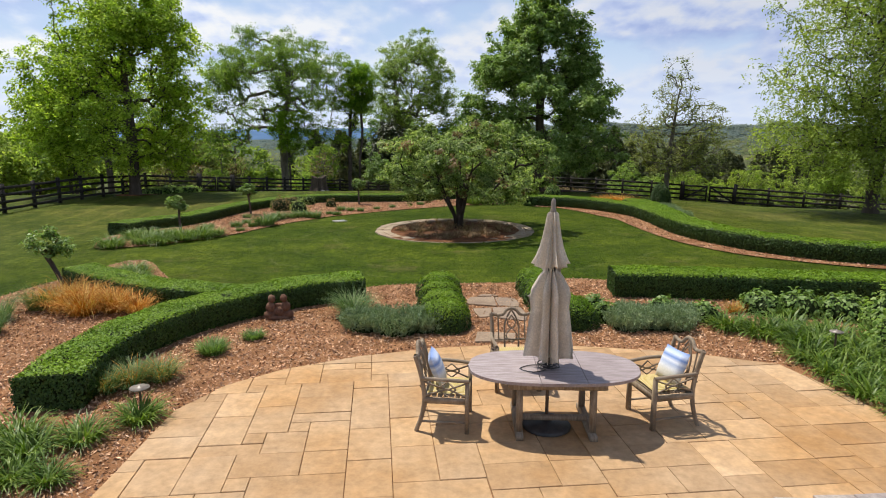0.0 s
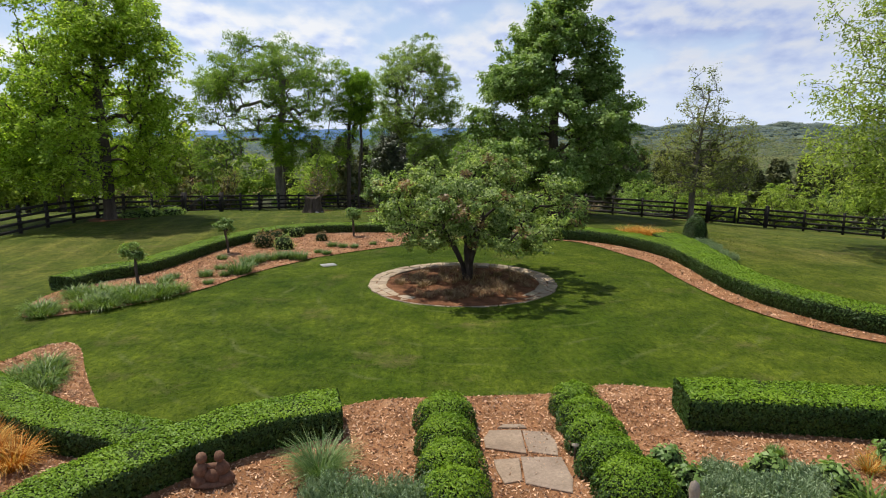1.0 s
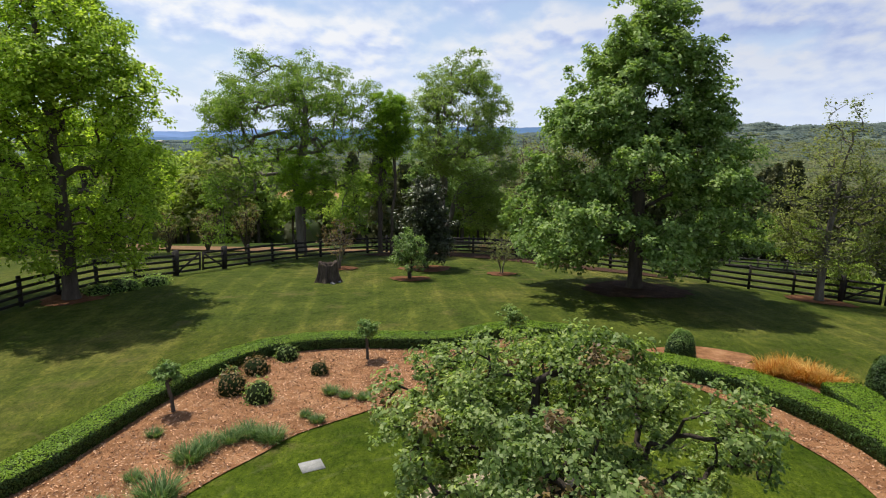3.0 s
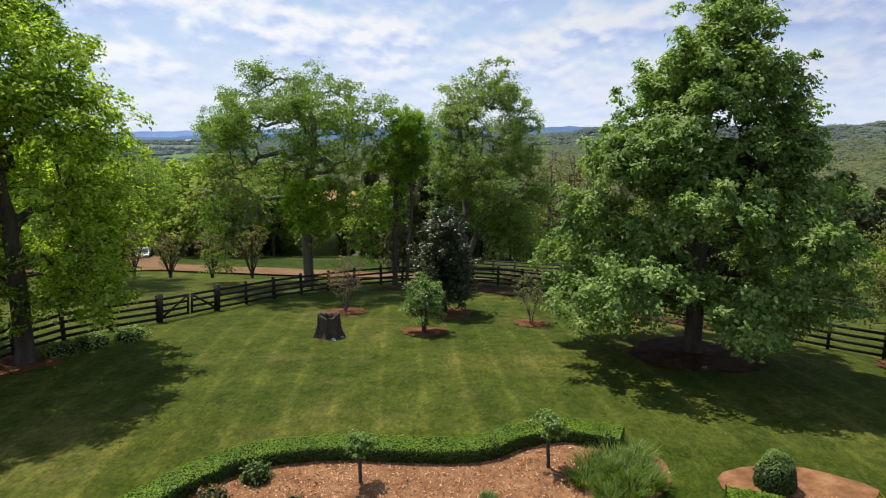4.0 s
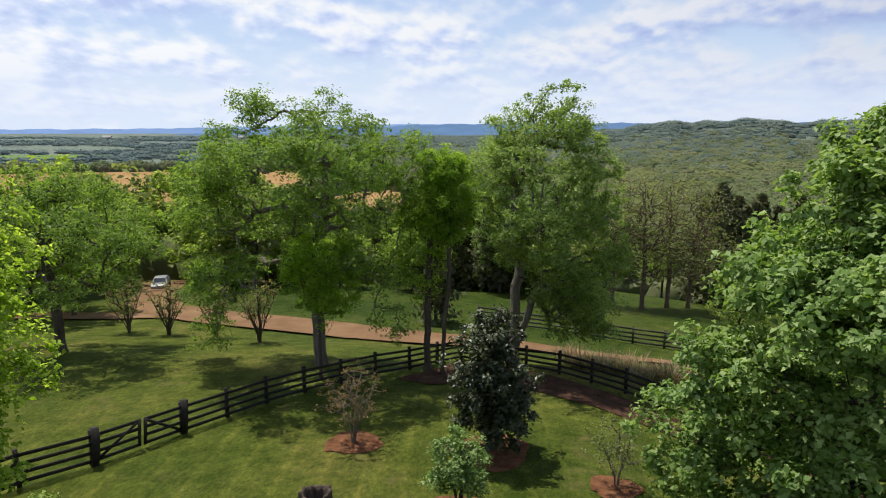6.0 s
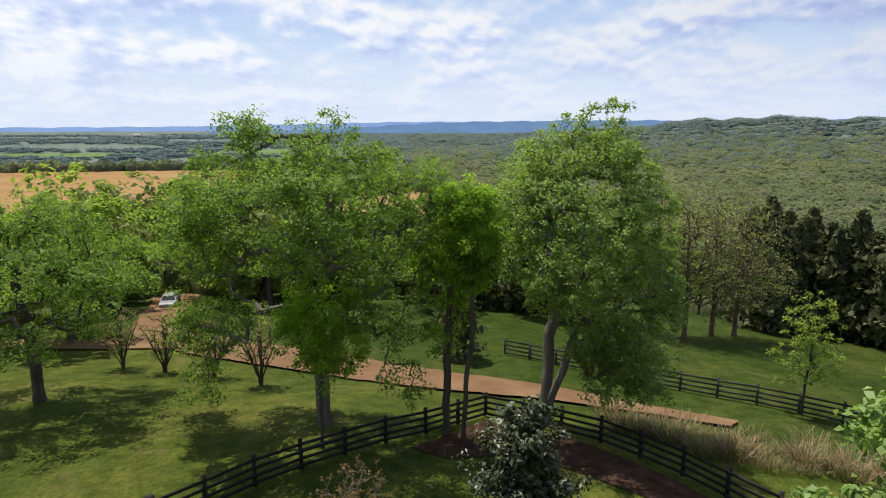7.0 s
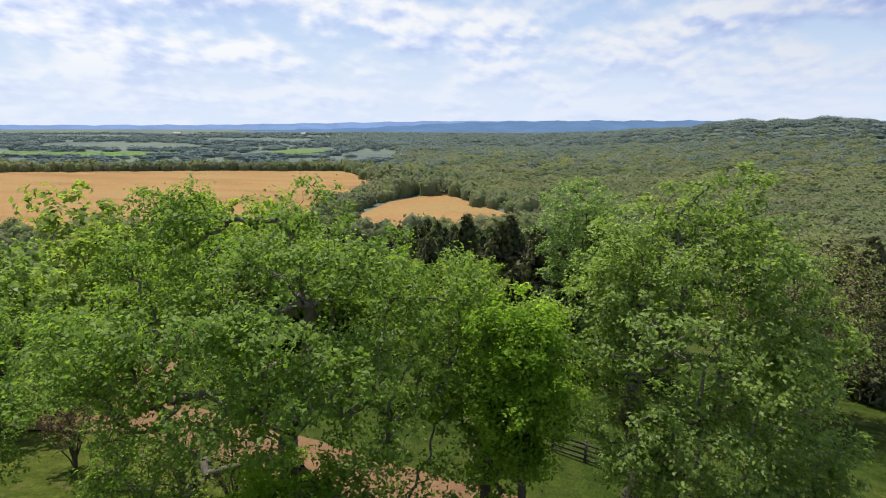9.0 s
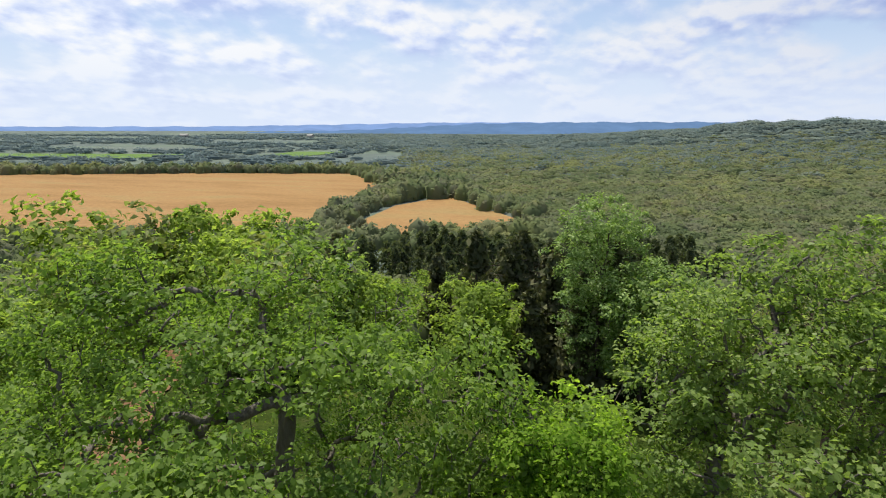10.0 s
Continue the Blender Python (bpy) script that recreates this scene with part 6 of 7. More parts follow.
GATE_A, GATE_B = (-18.75, 47.4), (-17.35, 50.8)
fence("board_fence", "black four-board horse fence along the lawn", [(-21.2, 20.0), (-20.9, 28.0), (-21.0, 32.0), (-21.3, 37.0), (-21.2, 41.5), (-20.4, 44.8), GATE_A], 2.3, seed=1)
gate("black double farm gate with diagonal braces, closed", GATE_A, GATE_B)
fence("board_fence", "black four-board horse fence rising past the gate", [GATE_B, (-16.5, 52.8), (-15.5, 55.1), (-14.0, 57.6), (-11.9, 60.3), (-9.9, 62.3), (-7.9, 65.6)], 2.2, seed=2)
fence("board_fence", "black four-board horse fence turning at the corner", [(-7.9, 65.6), (-4.5, 64.6), (-2.1, 63.5), (1.2, 61.0), (4.2, 57.6), (7.6, 54.0), (11.0, 50.6), (14.4, 48.2), (18.0, 46.6)], 2.2, seed=3)
gate("black double farm gate by the half-bare tree, closed", (18.0, 46.6), (21.2, 44.9))
fence("board_fence", "black four-board horse fence on the far lawn", [(21.2, 44.9), (25, 43.2), (31, 41.0), (38, 37.6), (46, 36)], 2.3, seed=4)
fence("field_fence", "dark weathered fence along the lower pasture", [(-9.0, 82.0), (-4.0, 79.6), (3.0, 76.4), (5.1, 75.5), (7.2, 75.0), (9.3, 74.1), (11.5, 73.6), (16, 72.2), (22, 70.4), (28, 68.4)], 2.3, 4, POST_GREY, M_FENCE_GREY, seed=5)
for k, (x, y, r, h) in enumerate([(-18.9, 42.6, 0.75, 0.45), (-18.0, 43.9, 0.7, 0.42), (-19.4, 41.4, 0.6, 0.4)]):
    round_bush("shade_shrub", "dim green shrub under the maple by the fence", at_land(x, y), r, h, L_OAK, 320 + k, 260, 0.11, rough_=0.2, group="shrubs under the maple")
rng = np.random.default_rng(90)
tuft("dry_weeds", "thin reddish brown weeds beside the fence", [(x, 66.3 - 0.3 * (x + 2) + rng.normal(0, 1.1), rng.uniform(0.8, 2.0)) for x in np.linspace(-1.5, 13.0, 56)], L_DRYSTEM, 90, 0.5, 0.6, 0.018, 0.6, 0.9, 330, group="dry weeds", extra=L_GRASS)


# ---- patio furniture ----
FLOOR = 0.05


def arc_pts(fn, n=9):
    return [fn(i / (n - 1)) for i in range(n)]


def chair_thing(label, x, y, turn, pillow=False):
    """Carved garden armchair, its front towards -y before the turn."""
    ob = thing("garden_armchair", label, "chair", (x, y, FLOOR), turn, "chairs round the table")
    w, d = 0.29, 0.25

    def wood(name, *tubes, r=0.02, sides=6):
        b = Build()
        for t in tubes:
            b.tube(t, r, sides)
        return part(name, b.mesh(name, M_TEAK, True), None, ob)

    for sx in (-1, 1):
        b = Build()
        b.box((0.05, 0.05, 0.64), Matrix.Translation((sx * w, -d, 0.32)), 0.85)
        part("front_leg", b.mesh("front_leg", M_TEAK), None, ob)
        b = Build()
        pts = [(sx * (w - 0.01), d + 0.1, 0.0), (sx * (w - 0.01), d + 0.03, 0.2), (sx * (w - 0.01), d, 0.42), (sx * (w - 0.01), d + 0.03, 0.66), (sx * w, d + 0.1, 0.93)]
        b.tube(smooth_line(pts, 0.06), 0.027, 8)
        part("back_leg", b.mesh("back_leg", M_TEAK, True), None, ob)
        b = Build()
        b.tube(smooth_line([(sx * w, d + 0.03, 0.66), (sx * (w + 0.03), 0.05, 0.665), (sx * (w + 0.01), -d - 0.02, 0.645)], 0.06), 0.024, 8)
        part("armrest", b.mesh("armrest", M_TEAK, True), None, ob)
        wood("side_lattice", [(sx * w, -d, 0.62), (sx * w, -0.02, 0.53), (sx * w, d, 0.62)], [(sx * w, -d, 0.45), (sx * w, -0.02, 0.54), (sx * w, d, 0.45)], [(sx * w, -0.12, 0.535), (sx * w, -0.02, 0.63), (sx * w, 0.1, 0.535), (sx * w, -0.02, 0.45), (sx * w, -0.12, 0.535)], r=0.011)
        wood("side_stretcher", [(sx * w, -d, 0.13), (sx * w, d + 0.05, 0.13)], r=0.014)
    b = Build()
    for yy in (-d, d):
        b.box((2 * w, 0.03, 0.07), Matrix.Translation((0, yy, 0.395)))
    for sx in (-w, w):
        b.box((0.03, 2 * d, 0.07), Matrix.Translation((sx, 0, 0.395)))
    part("seat_frame", b.mesh("seat_frame", M_TEAK), None, ob)
    for k in range(7):
        b = Build()
        b.box((2 * w - 0.06, 0.055, 0.016), Matrix.Translation((0, -d + 0.04 + k * 0.07, 0.435)))
        part("seat_slat", b.mesh("seat_slat", M_TEAK), None, ob)

    def lean(z):
        return d + 0.012 + (z - 0.42) * 0.17

    def back(pts, step=0.03):
        return [(px, lean(pz), pz) for px, pz in smooth_line([(p, q) for p, q in pts], step)]

    crest = [(-w, 0.93), (-0.2, 0.905), (-0.12, 0.915), (-0.075, 0.97), (0, 1.0), (0.075, 0.97), (0.12, 0.915), (0.2, 0.905), (w, 0.93)]
    wood("crest_rail", back(crest), r=0.024, sides=8)
    wood("back_rail", back([(-w, 0.56), (0, 0.56), (w, 0.56)], 0.1), r=0.016)
    wood("back_splat", back([(-0.1, 0.45), (-0.1, 0.75), (-0.06, 0.88), (0, 0.98)]), back([(0.1, 0.45), (0.1, 0.75), (0.06, 0.88), (0, 0.98)]), r=0.013)
    wood("back_lattice", back([(0, 0.9), (0.06, 0.8), (0, 0.71), (-0.06, 0.8), (0, 0.9)]), back([(0, 0.72), (0.08, 0.62), (0, 0.52), (-0.08, 0.62), (0, 0.72)]), r=0.010)
    wood("back_spindle", back([(-0.19, 0.57), (-0.19, 0.905)]), back([(0.19, 0.57), (0.19, 0.905)]), r=0.011)
    cushion = part("seat_cushion", pad_mesh("seat_cushion", 2 * w - 0.05, 2 * d - 0.03, 0.05, M_SEAT), None, ob, "yellow and cream striped seat cushion")
    cushion.matrix_basis = Matrix.Translation((0, -0.01, 0.468))
    if pillow:
        p = thing("throw_pillow", "plump pillow with soft blue and white stripes on the chair", "pillow", (x, y, FLOOR), turn, "striped pillows", pad_mesh("throw_pillow", 0.42, 0.42, 0.15, M_PILLOW))
        p.matrix_basis = ob.matrix_basis @ pose(0.02, 0.13, 0.68, 68, 0, 6)
    return ob


def pad_mesh(name, sx, sy, sz, mat):
    """A soft pad, thick in the middle with pinched edges."""
    n = 13
    u = np.linspace(-1, 1, n)
    gx, gy = np.meshgrid(u, u)
    full = np.clip((1 - np.abs(gx) ** 3.0) * (1 - np.abs(gy) ** 3.0), 0, 1) ** 0.45
    edge = 1 - 0.06 * (np.abs(gx) ** 2 * (1 - np.abs(gy) ** 2) + np.abs(gy) ** 2 * (1 - np.abs(gx) ** 2))
    x, y = gx * sx / 2 * edge, gy * sy / 2 * edge
    top = np.stack([x, y, full * sz / 2], -1).reshape(-1, 3)
    bot = np.stack([x, y, -full * sz / 2], -1).reshape(-1, 3)
    i, j = np.meshgrid(np.arange(n - 1), np.arange(n - 1), indexing="ij")
    q = np.stack([i * n + j, i * n + j + 1, (i + 1) * n + j + 1, (i + 1) * n + j], -1).reshape(-1, 4)
    return mesh_np(name, np.concatenate([top, bot]), np.concatenate([q, q[:, ::-1] + n * n]), mat, True)


def pillow_material():
    m, nt, bsdf = material("striped_pillow_cloth")
    tc = nt.nodes.new("ShaderNodeTexCoord")
    sep = nt.nodes.new("ShaderNodeSeparateXYZ")
    link(nt, tc.outputs["Generated"], sep.inputs[0])
    col = ramp_node(nt, sep.outputs[1], [(0.0, (0.55, 0.52, 0.42)), (0.3, (0.66, 0.64, 0.55)), (0.42, (0.72, 0.73, 0.74)), (0.55, (0.42, 0.5, 0.66)), (0.63, (0.74, 0.76, 0.8)), (0.74, (0.16, 0.27, 0.55)), (0.84, (0.6, 0.66, 0.78)), (1.0, (0.12, 0.22, 0.5))])
    col = mix_node(nt, 0.5, col, ramp_node(nt, noise_node(nt, 60, 3), [(0.3, (0.8, 0.8, 0.8)), (0.7, (1.15, 1.15, 1.15))]), "MULTIPLY")
    link(nt, col, bsdf.inputs["Base Color"])
    bsdf.inputs["Roughness"].default_value = 0.9
    bump_node(nt, bsdf, noise_node(nt, 180, 2), 0.3, 0.003)
    return m


def seat_material():
    m, nt, bsdf = material("striped_seat_cloth")
    tc = nt.nodes.new("ShaderNodeTexCoord")
    wv = nt.nodes.new("ShaderNodeTexWave")
    wv.inputs["Scale"].default_value = 11
    link(nt, tc.outputs["Object"], wv.inputs["Vector"])
    col = ramp_node(nt, wv.outputs[1], [(0.2, (0.36, 0.25, 0.05)), (0.6, (0.5, 0.38, 0.12)), (0.85, (0.6, 0.52, 0.3))])
    col = mix_node(nt, 0.5, col, ramp_node(nt, noise_node(nt, 30, 3), [(0.3, (0.75, 0.75, 0.75)), (0.7, (1.15, 1.15, 1.15))]), "MULTIPLY")
    link(nt, col, bsdf.inputs["Base Color"])
    bsdf.inputs["Roughness"].default_value = 0.9
    return m


M_PILLOW = pillow_material()
M_SEAT = seat_material()
chair_thing("weathered carved teak armchair with yellow cushion and blue pillow", 0.06, 7.02, 84, True)
chair_thing("weathered carved teak armchair behind the table", 1.0, 8.15, 4)
chair_thing("weathered carved teak armchair with yellow cushion and striped pillow", 2.66, 7.12, -78, True)


def oval_table():
    ob = thing("oval_table", "weathered grey teak oval extending dining table", "table", (1.31, 6.96, FLOOR), -2)
    a, b_ = 1.01, 0.54

    def outline(x0, x1):
        """Outline of the stadium-like top between two cuts."""
        xs = np.linspace(x0, x1, 24)
        ys = b_ * (1 - np.abs(xs / a) ** 2.9) ** (1 / 2.3)
        return [(x, y) for x, y in zip(xs, -ys)] + [(x, y) for x, y in zip(xs[::-1], ys[::-1])]

    for x0, x1 in ((-a, -0.203), (-0.197, 0.317), (0.323, a)):
        pts = outline(x0, x1)
        bm = bmesh.new()
        top = bm.faces.new([bm.verts.new((px, py, 0.70)) for px, py in pts])
        ext = bmesh.ops.extrude_face_region(bm, geom=[top])
        for v in ext["geom"]:
            if isinstance(v, bmesh.types.BMVert):
                v.co.z += 0.035
        bmesh.ops.remove_doubles(bm, verts=bm.verts[:], dist=0.0005)
        bmesh.ops.recalc_face_normals(bm, faces=bm.faces[:])
        part("top_leaf", bm, M_TABLE, ob, "silver-grey teak table leaf")
    b = Build()
    for yy in (-0.4, 0.4):
        b.box((1.1, 0.03, 0.09), Matrix.Translation((0, yy, 0.65)))
    for xx in (-0.55, 0.55):
        b.box((0.03, 0.8, 0.09), Matrix.Translation((xx, 0, 0.65)))
    part("apron", b.mesh("apron", M_TEAK), None, ob)
    for xx in (-0.42, 0.42):
        for yy in (-0.33, 0.33):
            b = Build()
            b.box((0.07, 0.07, 0.62), Matrix.Translation((xx, yy, 0.38)))
            part("leg", b.mesh("leg", M_TEAK), None, ob)
        b = Build()
        b.box((0.085, 0.92, 0.06), Matrix.Translation((xx, 0, 0.035)))
        b.box((0.075, 0.6, 0.04), Matrix.Translation((xx, 0, 0.08)), 0.9)
        part("foot", b.mesh("foot", M_TEAK), None, ob)
    b = Build()
    b.box((0.8, 0.07, 0.05), Matrix.Translation((0, -0.1, 0.13)))
    part("stretcher", b.mesh("stretcher", M_TEAK), None, ob)


oval_table()


def umbrella():
    ob = thing("patio_umbrella", "closed cream canvas patio umbrella through the table", "umbrella", (1.24, 6.9, FLOOR))
    b = Build()
    b.tube([(0, 0, 0.05), (0, 0, 2.58)], 0.021, 10)
    part("pole", b.mesh("pole", M_BRONZE, True), None, ob)
    b = Build()
    b.lathe([(0.0, 2.74), (0.022, 2.72), (0.03, 2.68), (0.024, 2.63), (0.034, 2.61), (0.034, 2.58)], 12)
    part("finial", b.mesh("finial", M_ALU, True), None, ob)
    b = Build()
    b.lathe([(0.0, 0.10), (0.05, 0.10), (0.07, 0.06), (0.27, 0.045), (0.29, 0.02), (0.29, 0.0)], 24)
    part("base", b.mesh("base", M_METAL, True), None, ob)

    def cloth(profile, folds, deep, seed, ragged):
        rng = np.random.default_rng(seed)
        n, m = 220, len(profile)
        a = np.arange(n) * 2 * np.pi / n
        ph = rng.uniform(-0.35, 0.35, folds)
        amp = rng.uniform(0.6, 1.3, folds)
        k = (a / (2 * np.pi) * folds).astype(int)
        wave = (1 - 2 * np.abs(np.sin((a * folds + ph[k]) / 2)) ** 0.7) * amp[k] + 0.25 * np.cos(a * folds * 2 + 1.3)
        v = []
        for i, (r, z) in enumerate(profile):
            t = i / (m - 1)
            rr = r * (1 + deep * (0.55 + 0.45 * t) * wave) + 0.0006 * rng.normal(size=n)
            zz = z + ragged * t**3 * np.cos(a * folds + 0.5) + 0.12 * ragged * np.sin(a * 3 + seed) * t
            v.append(np.stack([rr * np.cos(a), rr * np.sin(a), zz], -1))
        i, j = np.meshgrid(np.arange(m - 1), np.arange(n), indexing="ij")
        q = np.stack([i * n + j, i * n + (j + 1) % n, (i + 1) * n + (j + 1) % n, (i + 1) * n + j], -1).reshape(-1, 4)[:, ::-1]
        return mesh_np("canopy", np.concatenate(v), q, M_CANVAS, True)

    part("top_canopy", cloth([(0.032, 2.585), (0.05, 2.56), (0.06, 2.45), (0.078, 2.3), (0.1, 2.15), (0.125, 2.03), (0.15, 1.93)], 9, 0.6, 1, 0.06), None, ob)
    part("canopy", cloth([(0.04, 2.07), (0.05, 1.93), (0.1, 1.84), (0.15, 1.70), (0.16, 1.6), (0.145, 1.45), (0.16, 1.25), (0.17, 1.05), (0.18, 0.86)], 9, 0.8, 2, 0.07), None, ob)
    b = Build()
    b.lathe([(0.045, 1.9), (0.056, 1.915), (0.056, 1.94), (0.045, 1.955)], 14)
    part("tie_cord", b.mesh("tie_cord", M_METAL, True), None, ob, "dark cord round the folded canopy")
    for k in range(6):
        a = k * math.pi / 3
        b = Build()
        b.tube([(0.02 * math.cos(a), 0.02 * math.sin(a), 2.5), (0.05 * math.cos(a), 0.05 * math.sin(a), 1.6), (0.08 * math.cos(a), 0.08 * math.sin(a), 0.9)], 0.008, 4)
        part("rib", b.mesh("rib", M_TEAK), None, ob)
    # the cord that lies round the pole
    rng = np.random.default_rng(8)
    b = Build()
    t = np.linspace(0, 1, 90)
    r = 0.06 + 0.09 * rng.uniform(0.6, 1, 90) * (0.6 + 0.4 * np.sin(t * 17))
    coil = np.stack([r * np.cos(t * 32), r * np.sin(t * 32) * 0.8, 0.752 + 0.05 * (0.5 + 0.5 * np.sin(t * 23))], 1)
    b.tube(coil, 0.006, 5)
    b.tube(smooth_line([(-0.05, -0.1, 0.75), (-0.2, -0.16, 0.745), (-0.34, -0.05, 0.745), (-0.2, 0.06, 0.745), (-0.05, 0.05, 0.75)], 0.04), 0.006, 5)
    cord = thing("light_cord", "dark coiled cable lying on the table round the pole", "cable", (1.24, 6.9, FLOOR), data=b.mesh("light_cord", M_METAL, True))
    return ob


umbrella()


# ---- lamps, statue, stump, stones ----
def path_light(label, x, y, h, r):
    ob = thing("path_light", label, "garden lamp", (x, y, 0.02), group="path lights")
    b = Build()
    b.tube([(0, 0, 0), (0, 0, h - 0.03)], 0.016, 8)
    part("stake", b.mesh("stake", M_BRONZE, True), None, ob)
    b = Build()
    b.lathe([(0.0, h + 0.03), (r * 0.14, h + 0.026), (r * 0.26, h + 0.012), (r, h), (r, h - 0.01), (r * 0.3, h - 0.006), (0.03, h - 0.03)], 18)
    part("cap", b.mesh("cap", M_ALU, True), None, ob, "pale metal mushroom cap")


path_light("mushroom path light beside the patio", -3.82, 7.32, 0.34, 0.12)
path_light("mushroom path light beside the boxwood row", 1.72, 11.85, 0.32, 0.05)
path_light("mushroom path light among the daylilies", 6.15, 9.25, 0.44, 0.10)


def ball(b, c, r, squash=(1, 1, 1), seed=0):
    rng = np.random.default_rng(seed)
    bm = bmesh.new()
    bmesh.ops.create_icosphere(bm, subdivisions=2, radius=1.0)
    v = np.array([p.co[:] for p in bm.verts]) * (1 + 0.05 * rng.normal(size=(len(bm.verts), 1)))
    f = np.array([[p.index for p in q.verts] for q in bm.faces])
    bm.free()
    b.add(v * r * np.array(squash) + np.array(c), f)


sb = Build()
for k, (dx, tilt) in enumerate(((-0.17, 0.02), (0.15, -0.03))):
    ball(sb, (dx, 0, 0.1), 0.11, (1.1, 1.0, 0.9), k)
    ball(sb, (dx + tilt, 0, 0.24), 0.095, (1.0, 0.9, 1.25), k + 2)
    ball(sb, (dx + tilt * 2, -0.01, 0.415), 0.072, (1, 1, 1.08), k + 4)
ball(sb, (0, 0.01, 0.28), 0.07, (1.8, 0.7, 0.6), 7)
ball(sb, (-0.02, 0, 0.05), 0.11, (2.6, 1.3, 0.6), 8)
ball(sb, (0.0, -0.02, 0.16), 0.1, (1.2, 0.9, 1.1), 9)
thing("garden_statue", "small weathered terracotta statue of two seated figures", "statue", (-3.12, 11.35, 0.01), 12, data=sb.mesh("garden_statue", M_TERRA, True))


def stump():
    rng = np.random.default_rng(3)
    n, rows = 72, 12
    a = np.arange(n) * 2 * np.pi / n
    ridge = 0.06 * np.sin(a * 7 + 1) + 0.045 * np.sin(a * 11) + 0.035 * np.sin(a * 17 + 2)
    v = []
    for i in range(rows):
        t = i / (rows - 1)
        r = 0.47 + 0.26 * (1 - t) ** 3.5 + ridge * (0.5 + 1.2 * (1 - t) ** 2) + 0.01 * rng.normal(size=n)
        z = -0.1 + t * (1.16 + 0.07 * np.sin(a * 2 + 1) + 0.03 * np.sin(a * 9))
        v.append(np.stack([r * np.cos(a), r * np.sin(a), z], -1))
    for i, (rr, dz) in enumerate(((0.40, 0.0), (0.36, -0.14), (0.3, -0.5), (0.02, -0.55))):
        z = -0.1 + 1.16 + 0.07 * np.sin(a * 2 + 1) + 0.03 * np.sin(a * 9) + dz
        v.append(np.stack([rr * np.cos(a), rr * np.sin(a), z], -1))
    m = len(v)
    i, j = np.meshgrid(np.arange(m - 1), np.arange(n), indexing="ij")
    q = np.stack([i * n + j, i * n + (j + 1) % n, (i + 1) * n + (j + 1) % n, (i + 1) * n + j], -1).reshape(-1, 4)
    thing("tree_stump", "old hollow weathered tree stump on the lawn", "stump", at_land(-9.1, 45.4), data=mesh_np("tree_stump", np.concatenate(v), q, M_STUMP, True))


stump()
b = Build()
b.box((0.52, 0.44, 0.06))
c = thing("drain_cover", "pale concrete cover plate set in the lawn", "cover", at_land(-4.4, 26.1, -0.005), 30, data=b.mesh("drain_cover", M_CEMENT))
for k, (x, y, s) in enumerate([(-8.75, 44.75, 0.12), (-8.6, 44.55, 0.09), (-8.45, 45.2, 0.12)]):
    rb = Build()
    ball(rb, (0, 0, 0.03), s, (1, 0.7, 0.45), k)
    thing("loose_rock", "small pale rock lying by the stump", "rock", at_land(x, y), k * 50, "rocks by the stump", rb.mesh("loose_rock", M_CEMENT, True))


def car():
    ob = thing("parked_car", "silver-white car parked under the trees on the drive", "car", at_land(-50.3, 95.2), 118)
    prof = [(-2.2, 0.45), (-2.2, 0.85), (-2.0, 0.98), (-1.0, 1.05), (-0.45, 1.5), (0.9, 1.52), (1.7, 1.1), (2.15, 1.0), (2.2, 0.5)]
    bm = bmesh.new()
    vs = [bm.verts.new((x, -0.85, z)) for x, z in prof]
    face = bm.faces.new(vs)
    ext = bmesh.ops.extrude_face_region(bm, geom=[face])
    for v in ext["geom"]:
        if isinstance(v, bmesh.types.BMVert):
            v.co.y += 1.7
    for v in bm.verts:
        if v.co.z > 1.2:
            v.co.y *= 0.8
    bmesh.ops.bevel(bm, geom=bm.edges[:], offset=0.06, segments=2, affect="EDGES")
    bmesh.ops.recalc_face_normals(bm, faces=bm.faces[:])
    part("body", bm, M_CARPAINT, ob)
    for sy in (-1, 1):
        b = Build()
        y0, y1 = sy * 0.83, sy * 0.715
        b.add([(-0.9, y0, 1.08), (1.5, y0, 1.1), (0.8, y1, 1.46), (-0.4, y1, 1.46)], [(0, 1, 2, 3)])
        part("side_window", b.mesh("side_window", M_CARGLASS), None, ob)
    b = Build()
    b.add([(-1.04, -0.7, 1.09), (-1.04, 0.7, 1.09), (-0.52, 0.62, 1.47), (-0.52, -0.62, 1.47)], [(0, 1, 2, 3)])
    part("windscreen", b.mesh("windscreen", M_CARGLASS), None, ob)
    for wx in (-1.35, 1.35):
        for wy in (-0.82, 0.82):
            b = Build()
            b.tube([(wx, wy - 0.1, 0.33), (wx, wy + 0.1, 0.33)], 0.33, 16)
            wh = part("wheel", b.mesh("wheel", M_METAL), None, ob)
            b = Build()
            b.tube([(wx, wy - 0.115, 0.33), (wx, wy + 0.115, 0.33)], 0.2, 12)
            part("rim", b.mesh("rim", M_ALU), None, wh)
    for sy in (-0.6, 0.6):
        b = Build()
        b.box((0.05, 0.36, 0.16), Matrix.Translation((-2.2, sy, 0.78)))
        part("headlight", b.mesh("headlight", M_CEMENT), None, ob)


M_CARPAINT = rough_material("silver_car_paint", [(0.3, (0.2, 0.2, 0.2)), (0.7, (0.27, 0.27, 0.27))], 2, 0.35, 0.0, 0.001, None, 0.6)
M_CARGLASS = rough_material("dark_car_glass", [(0.3, (0.02, 0.025, 0.03)), (0.7, (0.03, 0.035, 0.04))], 2, 0.08, 0.0, 0.001, None, 0.8)
car()


